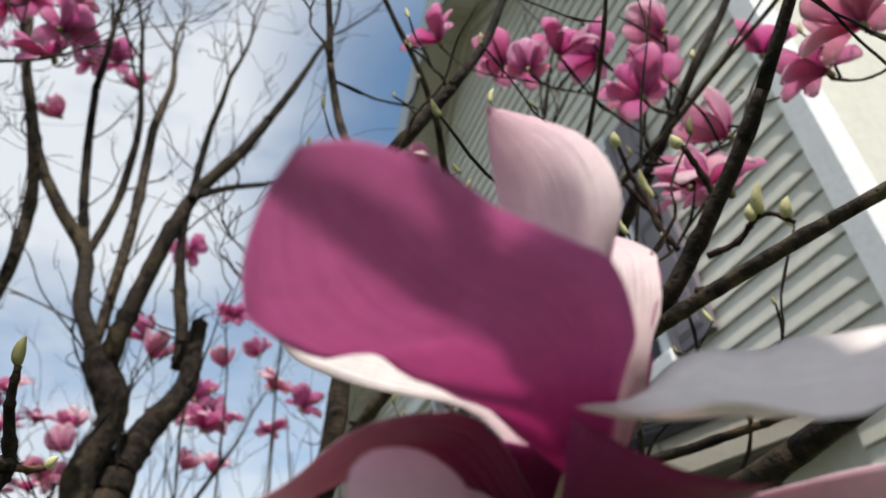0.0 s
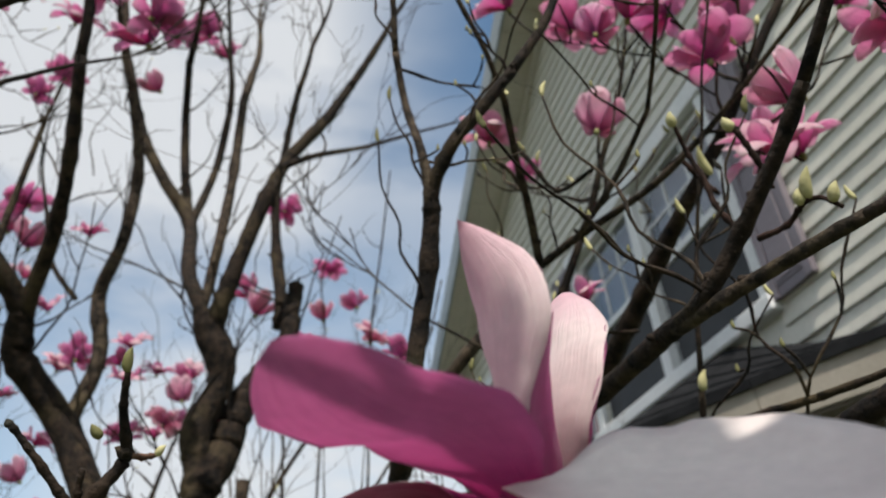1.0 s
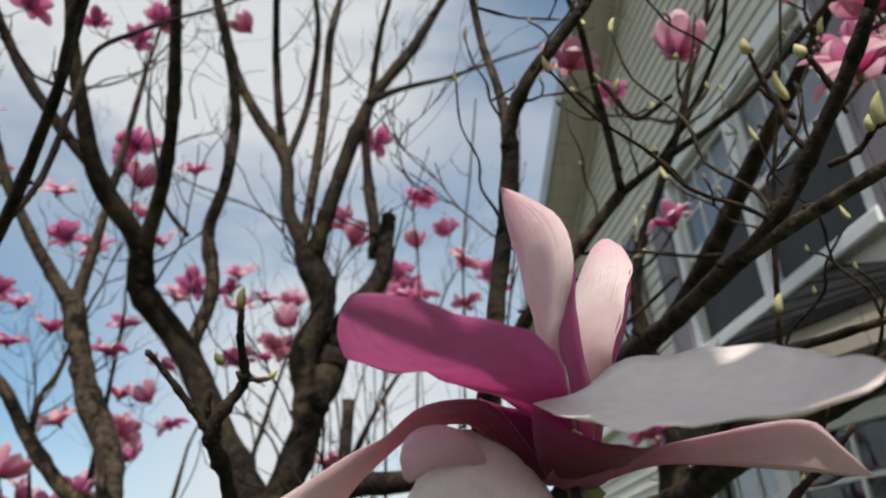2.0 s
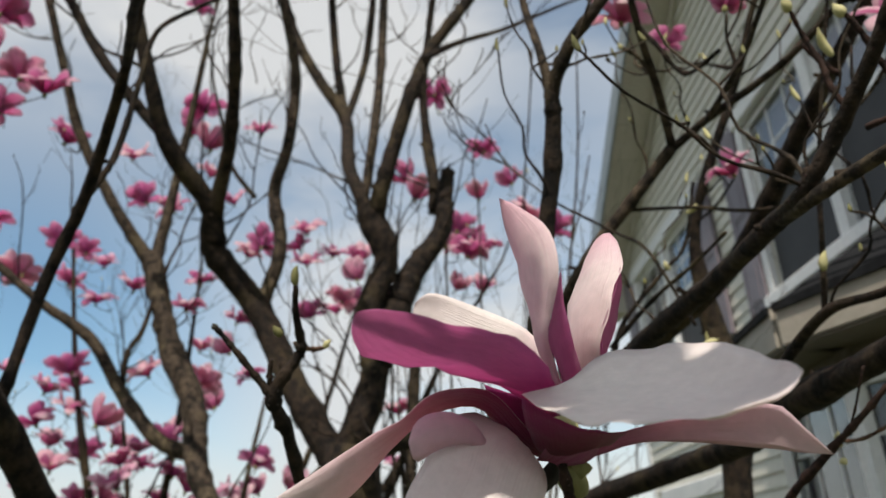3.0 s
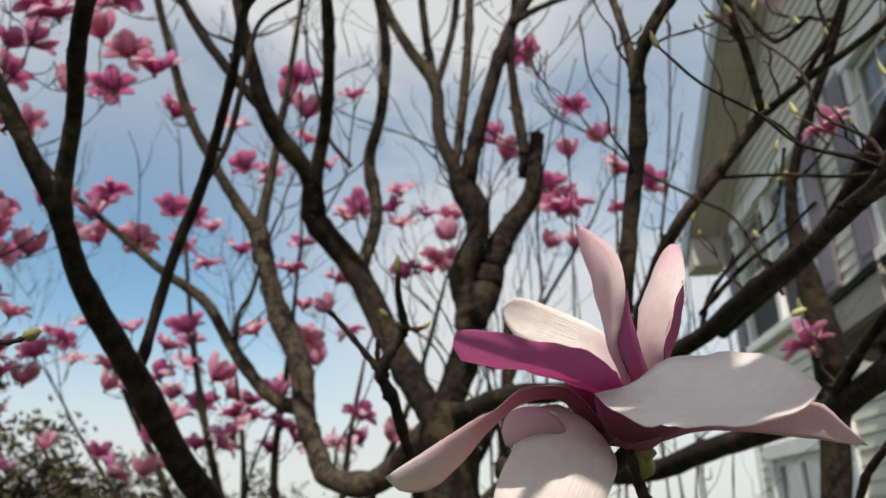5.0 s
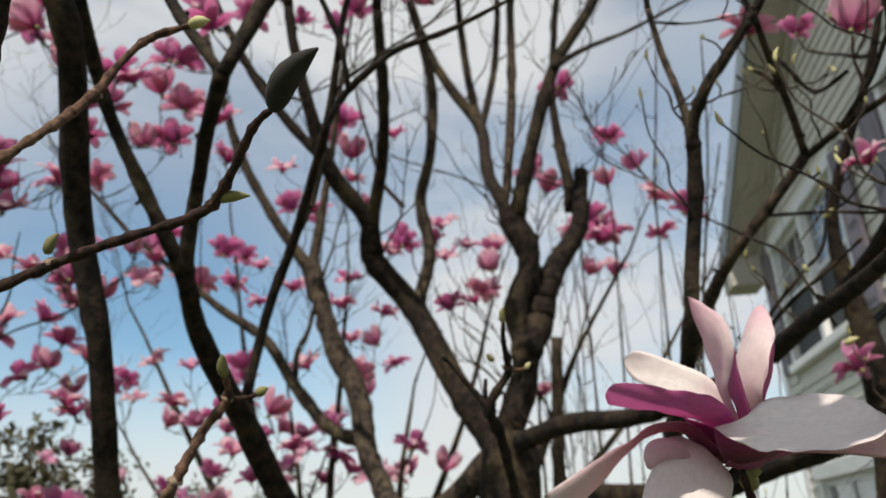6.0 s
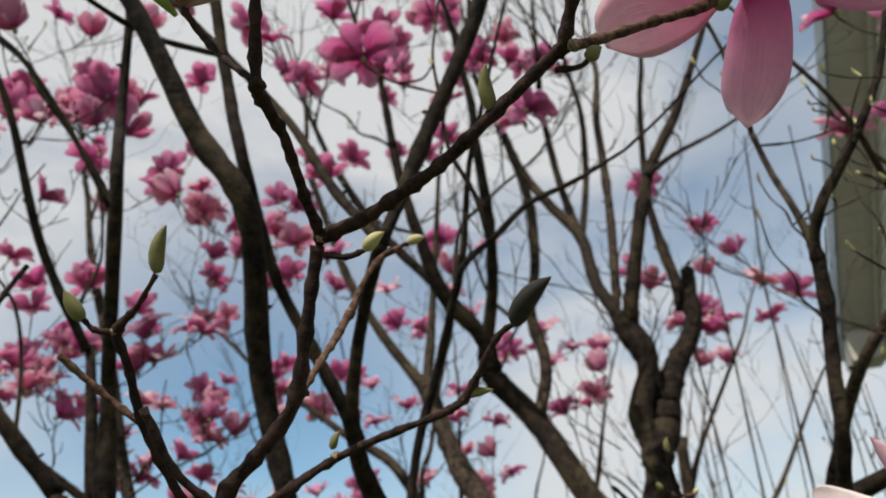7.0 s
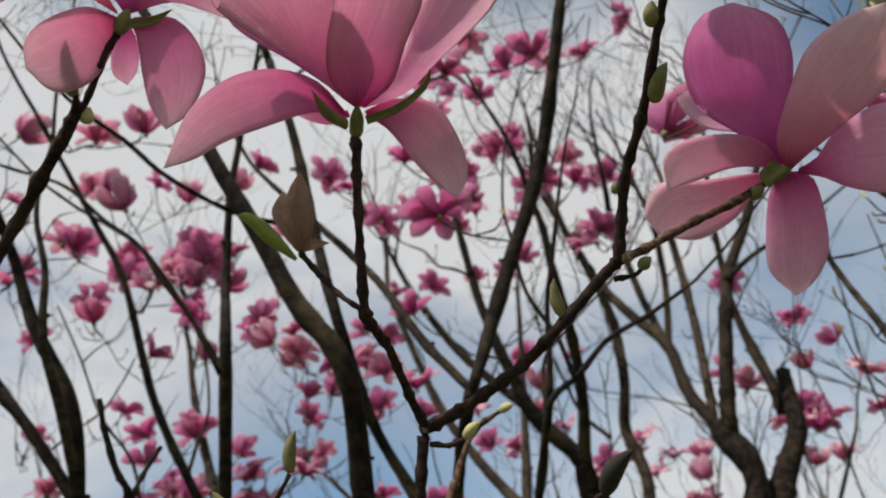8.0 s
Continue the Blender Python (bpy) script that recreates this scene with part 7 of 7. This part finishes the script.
twig(near_tree, [(0.2915, 0.7345, 1.7892, 0.0017), (0.3084, 0.7226, 1.8021, 0.0017), (0.3213, 0.7200, 1.8186, 0.0011), (0.3386, 0.6919, 1.8614, 0.0011)])
twig(near_tree, [(0.3060, 0.7227, 1.8023, 0.0017), (0.3272, 0.7213, 1.8027, 0.0016), (0.3500, 0.6982, 1.8103, 0.0016)], TWIG_PALE)
twig(left_tree, [(-0.2278, 0.7120, 1.7038, 0.0068), (-0.1627, 0.5740, 1.7749, 0.0053), (-0.1404, 0.5093, 1.8288, 0.0061), (-0.1361, 0.4791, 1.8576, 0.006), (-0.1111, 0.4775, 1.8893, 0.0044), (-0.1057, 0.4737, 1.8979, 0.0039), (-0.0985, 0.4524, 1.9225, 0.0028), (-0.0914, 0.4411, 1.9396, 0.0022)], BARK, "twig", "knobbly twig with upright buds")
twig(left_tree, [(-0.1362, 0.4794, 1.8567, 0.0044), (-0.1456, 0.4653, 1.8743, 0.0033), (-0.1557, 0.4477, 1.8953, 0.0027), (-0.1648, 0.4336, 1.9121, 0.0022)], BARK)
twig(left_tree, [(-0.1073, 0.4742, 1.8962, 0.0022), (-0.0987, 0.4820, 1.8947, 0.0022), (-0.0906, 0.4867, 1.8966, 0.0017)], TWIG_PALE)
twig(left_tree, [(-0.1366, 0.4769, 1.8624, 0.0027), (-0.1359, 0.4717, 1.8740, 0.0022), (-0.1314, 0.4662, 1.8875, 0.0022)], BARK)
twig(near_tree, [(0.3627, 0.7135, 2.2152, 0.0026), (0.3803, 0.7254, 2.1912, 0.0032), (0.3938, 0.7318, 2.1763, 0.0026)], TWIG)
twig(near_tree, [(0.4130, 0.6339, 2.1117, 0.0022), (0.4035, 0.6205, 2.1376, 0.0028), (0.3929, 0.6093, 2.1589, 0.0028), (0.3871, 0.6050, 2.1674, 0.0023)], TWIG)
twig(near_tree, [(0.3823, 0.6257, 2.0582, 0.0032), (0.4032, 0.6083, 2.0573, 0.0026), (0.4157, 0.5882, 2.0648, 0.0025), (0.4282, 0.5839, 2.0645, 0.002), (0.4385, 0.5770, 2.0485, 0.002)], TWIG)
twig(near_tree, [(0.3880, 0.6990, 2.1139, 0.003), (0.3762, 0.6969, 2.1434, 0.0031), (0.3720, 0.6914, 2.1732, 0.0031), (0.3622, 0.6849, 2.2047, 0.0025), (0.3533, 0.6674, 2.2318, 0.0019)], TWIG)
twig(near_tree, [(0.2897, 0.9175, 2.3694, 0.0034), (0.2382, 0.9697, 2.3801, 0.0036), (0.2059, 0.9653, 2.4400, 0.0037), (0.1857, 0.9623, 2.4773, 0.0038)], BARK)
twig(near_tree, [(0.1877, 1.0031, 2.4171, 0.0038), (0.1724, 0.9850, 2.4431, 0.0029), (0.1543, 0.9732, 2.4579, 0.0029)], BARK_PALE)
twig(near_tree, [(0.2146, 1.1364, 2.2783, 0.003), (0.1848, 1.1256, 2.1689, 0.0029), (0.1421, 1.1351, 2.1315, 0.0029), (0.0660, 1.1467, 2.0606, 0.0039), (0.0359, 1.1584, 1.9914, 0.0049)], BARK)
twig(near_tree, [(0.0420, 1.1513, 2.0270, 0.0039), (0.1221, 1.0976, 2.0763, 0.0038), (0.2019, 1.0417, 2.1085, 0.0027), (0.2488, 0.9852, 2.1230, 0.0025)], BARK)
twig(near_tree, [(0.0931, 1.1453, 2.2583, 0.0031), (0.2045, 1.1060, 2.2217, 0.0029), (0.2776, 1.1150, 2.2033, 0.0028), (0.3259, 1.1159, 2.1973, 0.0019)], BARK)
for at, r, m in (((-0.0327, -0.1394, 1.9810), 0.0062, SCAR), ((0.1555, -0.1306, 2.0181), 0.0055, SCAR), ((0.0193, -0.2292, 2.0205), 0.0058, TWIG), ((-0.1031, -0.0486, 1.9821), 0.0050, SCAR), ((-0.0263, -0.0185, 1.8971), 0.0045, TWIG_PALE), ((-0.1188, -0.0511, 1.8749), 0.0052, SCAR), ((-0.1510, -0.1235, 1.8395), 0.0068, TWIG_PALE), ((-0.1300, 0.0929, 1.8187), 0.0050, SCAR), ((-0.1465, 0.0679, 1.7639), 0.0058, SCAR), ((-0.1543, -0.2043, 1.9420), 0.0048, SCAR), ((-0.0869, -0.1083, 1.9016), 0.0052, TWIG), ((-0.1061, 0.4743, 1.8971), 0.008, BARK_PALE), ((-0.1361, 0.4791, 1.8576), 0.008, BARK), ((0.1571, -0.1306, 2.0178), 0.0045, SCAR), ((0.0463, -0.2521, 2.1413), 0.0052, TWIG)):
    node_ring(left_tree, at, r, m)


def near_bud(base, tip, r, m):
    bud(left_tree if base[0] < 0.2 and base[1] < 0.3 else near_tree, base, tip, r, m, "bud", "dark swollen flower bud" if m is BUD_DARK else "downy green bud")


near_bud((0.0333, -0.0338, 1.9274), (0.0700, -0.0420, 1.9443), 0.0072, BUD_DARK)
near_bud((-0.0066, -0.1264, 1.9657), (0.0087, -0.1249, 1.9724), 0.0042, BUD_PALE)
near_bud((-0.0799, -0.0033, 2.0494), (-0.0680, 0.0036, 2.0529), 0.0042, BUD_PALE)
near_bud((0.1085, -0.1402, 1.9972), (0.1158, -0.1524, 2.0182), 0.0043, BUD_GREEN)
near_bud((0.1603, -0.1225, 2.0101), (0.1687, -0.1213, 2.0144), 0.0042, BUD_GREEN)
near_bud((0.2274, -0.1704, 2.0700), (0.2462, -0.1801, 2.0802), 0.0056, BUD_GREEN)
near_bud((0.1756, -0.1514, 2.0468), (0.1796, -0.1547, 2.0522), 0.0028, BUD_GREEN)
near_bud((0.2543, -0.1958, 2.0924), (0.2609, -0.2047, 2.1008), 0.0052, BUD_GREEN)
near_bud((0.2097, -0.0281, 2.0811), (0.2211, -0.0262, 2.0828), 0.0050, BUD_GREEN)
near_bud((-0.1027, -0.2084, 1.9614), (-0.0878, -0.2142, 1.9862), 0.0049, BUD_GREEN)
near_bud((-0.1630, -0.2221, 1.9479), (-0.1614, -0.2370, 1.9635), 0.0050, BUD_GREEN)
near_bud((-0.0246, -0.0178, 1.8996), (-0.0087, -0.0079, 1.9009), 0.0033, BUD_GREEN)
near_bud((-0.1195, -0.0540, 1.8798), (-0.1143, -0.0524, 1.8918), 0.0032, BUD_GREEN)
near_bud((-0.1232, 0.0840, 1.8313), (-0.1166, 0.0750, 1.8441), 0.0040, BUD_GREEN)
near_bud((-0.1222, 0.1123, 1.8231), (-0.1157, 0.1174, 1.8273), 0.0036, BUD_GREEN)
near_bud((-0.0569, -0.4155, 2.1792), (-0.0293, -0.4402, 2.2030), 0.0064, BUD_GREEN)
near_bud((-0.1162, -0.4111, 2.1365), (-0.1082, -0.4180, 2.1466), 0.0042, BUD_GREEN)
near_bud((-0.0683, -0.4009, 2.1702), (-0.0600, -0.4037, 2.1785), 0.0050, BUD_PALE)
near_bud((-0.0914, 0.4411, 1.9396), (-0.0865, 0.4352, 1.9547), 0.0036, BUD_GREEN)
near_bud((-0.1650, 0.4341, 1.9112), (-0.1666, 0.4308, 1.9159), 0.0030, BUD_DARK)
near_bud((-0.0909, 0.4872, 1.8958), (-0.0845, 0.4869, 1.9021), 0.0028, BUD_PALE)
near_bud((-0.1169, 0.4605, 1.9043), (-0.1197, 0.4522, 1.9116), 0.0036, BUD_GREEN)
near_bud((0.1539, 0.9741, 2.4565), (0.1489, 0.9683, 2.4641), 0.0040, BUD_PALE)
near_bud((0.3895, 0.7211, 2.1963), (0.3804, 0.7048, 2.2253), 0.0048, BUD_PALE)
near_bud((0.3883, 0.6058, 2.1657), (0.3805, 0.5999, 2.1770), 0.0055, BUD_PALE)
near_bud((0.3539, 0.6692, 2.2292), (0.3515, 0.6594, 2.2428), 0.0055, BUD_PALE)
near_bud((0.4147, 0.5891, 2.0638), (0.4128, 0.5824, 2.0764), 0.0050, BUD_PALE)
near_bud((0.4202, 0.5858, 2.0661), (0.4223, 0.5710, 2.0895), 0.0052, BUD_PALE)
near_bud((0.4342, 0.5759, 2.0535), (0.4367, 0.5666, 2.0676), 0.0050, BUD_PALE)
near_bud((0.2154, 1.1056, 2.2239), (0.1944, 1.1083, 2.2149), 0.0050, BUD_PALE)
near_bud((0.1931, 0.9775, 1.9666), (0.2130, 0.9772, 1.9729), 0.0050, BUD_PALE)
near_bud((0.3429, 0.8437, 2.0012), (0.3483, 0.8368, 2.0220), 0.0050, BUD_PALE)
near_bud((0.1576, 1.0880, 2.1184), (0.1526, 1.0829, 2.1319), 0.0045, BUD_PALE)
near_bud((0.3052, 0.7241, 1.7871), (0.3088, 0.7243, 1.7818), 0.0035, BUD_PALE)
near_bud((0.3073, 0.7231, 1.7971), (0.3084, 0.7216, 1.8113), 0.0035, BUD_PALE)

# a spent flower with a young leaf
spent = new("flower")
spent.parent = left_tree
spent.matrix_parent_inverse = left_tree.matrix_basis.inverted()
tagged(spent, "half-open faded beige flower with a green leaf")
for a, b, m in (
    ([(-0.0139, -0.2595, 2.0793), (-0.0048, -0.2760, 2.0887), (0.0107, -0.2848, 2.1036), (0.0231, -0.2829, 2.1155)], [(-0.0116, -0.2554, 2.0796), (0.0047, -0.2589, 2.0897), (0.0188, -0.2711, 2.1042), (0.0231, -0.2829, 2.1155)], FADED),
    ([(-0.0114, -0.2624, 2.0766), (-0.0044, -0.2828, 2.0854), (0.0006, -0.2906, 2.0932), (0.0092, -0.2874, 2.1061)], [(-0.0086, -0.2598, 2.0782), (0.0009, -0.2728, 2.0861), (0.0092, -0.2806, 2.0966), (0.0092, -0.2874, 2.1061)], FADED),
    ([(-0.0086, -0.2598, 2.0782), (0.0018, -0.2597, 2.0812), (0.0066, -0.2469, 2.0797)], [(-0.0097, -0.2590, 2.0768), (-0.0019, -0.2549, 2.0759), (0.0066, -0.2469, 2.0797)], FADED),
    ([(-0.0148, -0.2601, 2.0748), (-0.0062, -0.2861, 2.0850), (-0.0044, -0.3045, 2.0875), (-0.0091, -0.3108, 2.0854)], [(-0.0169, -0.2611, 2.0732), (-0.0145, -0.2849, 2.0764), (-0.0098, -0.3009, 2.0807), (-0.0091, -0.3108, 2.0854)], LEAF),
):
    tepal(spent, a, b, (m, m), bulge=0.2, rows=12, cols=7, seed=51)
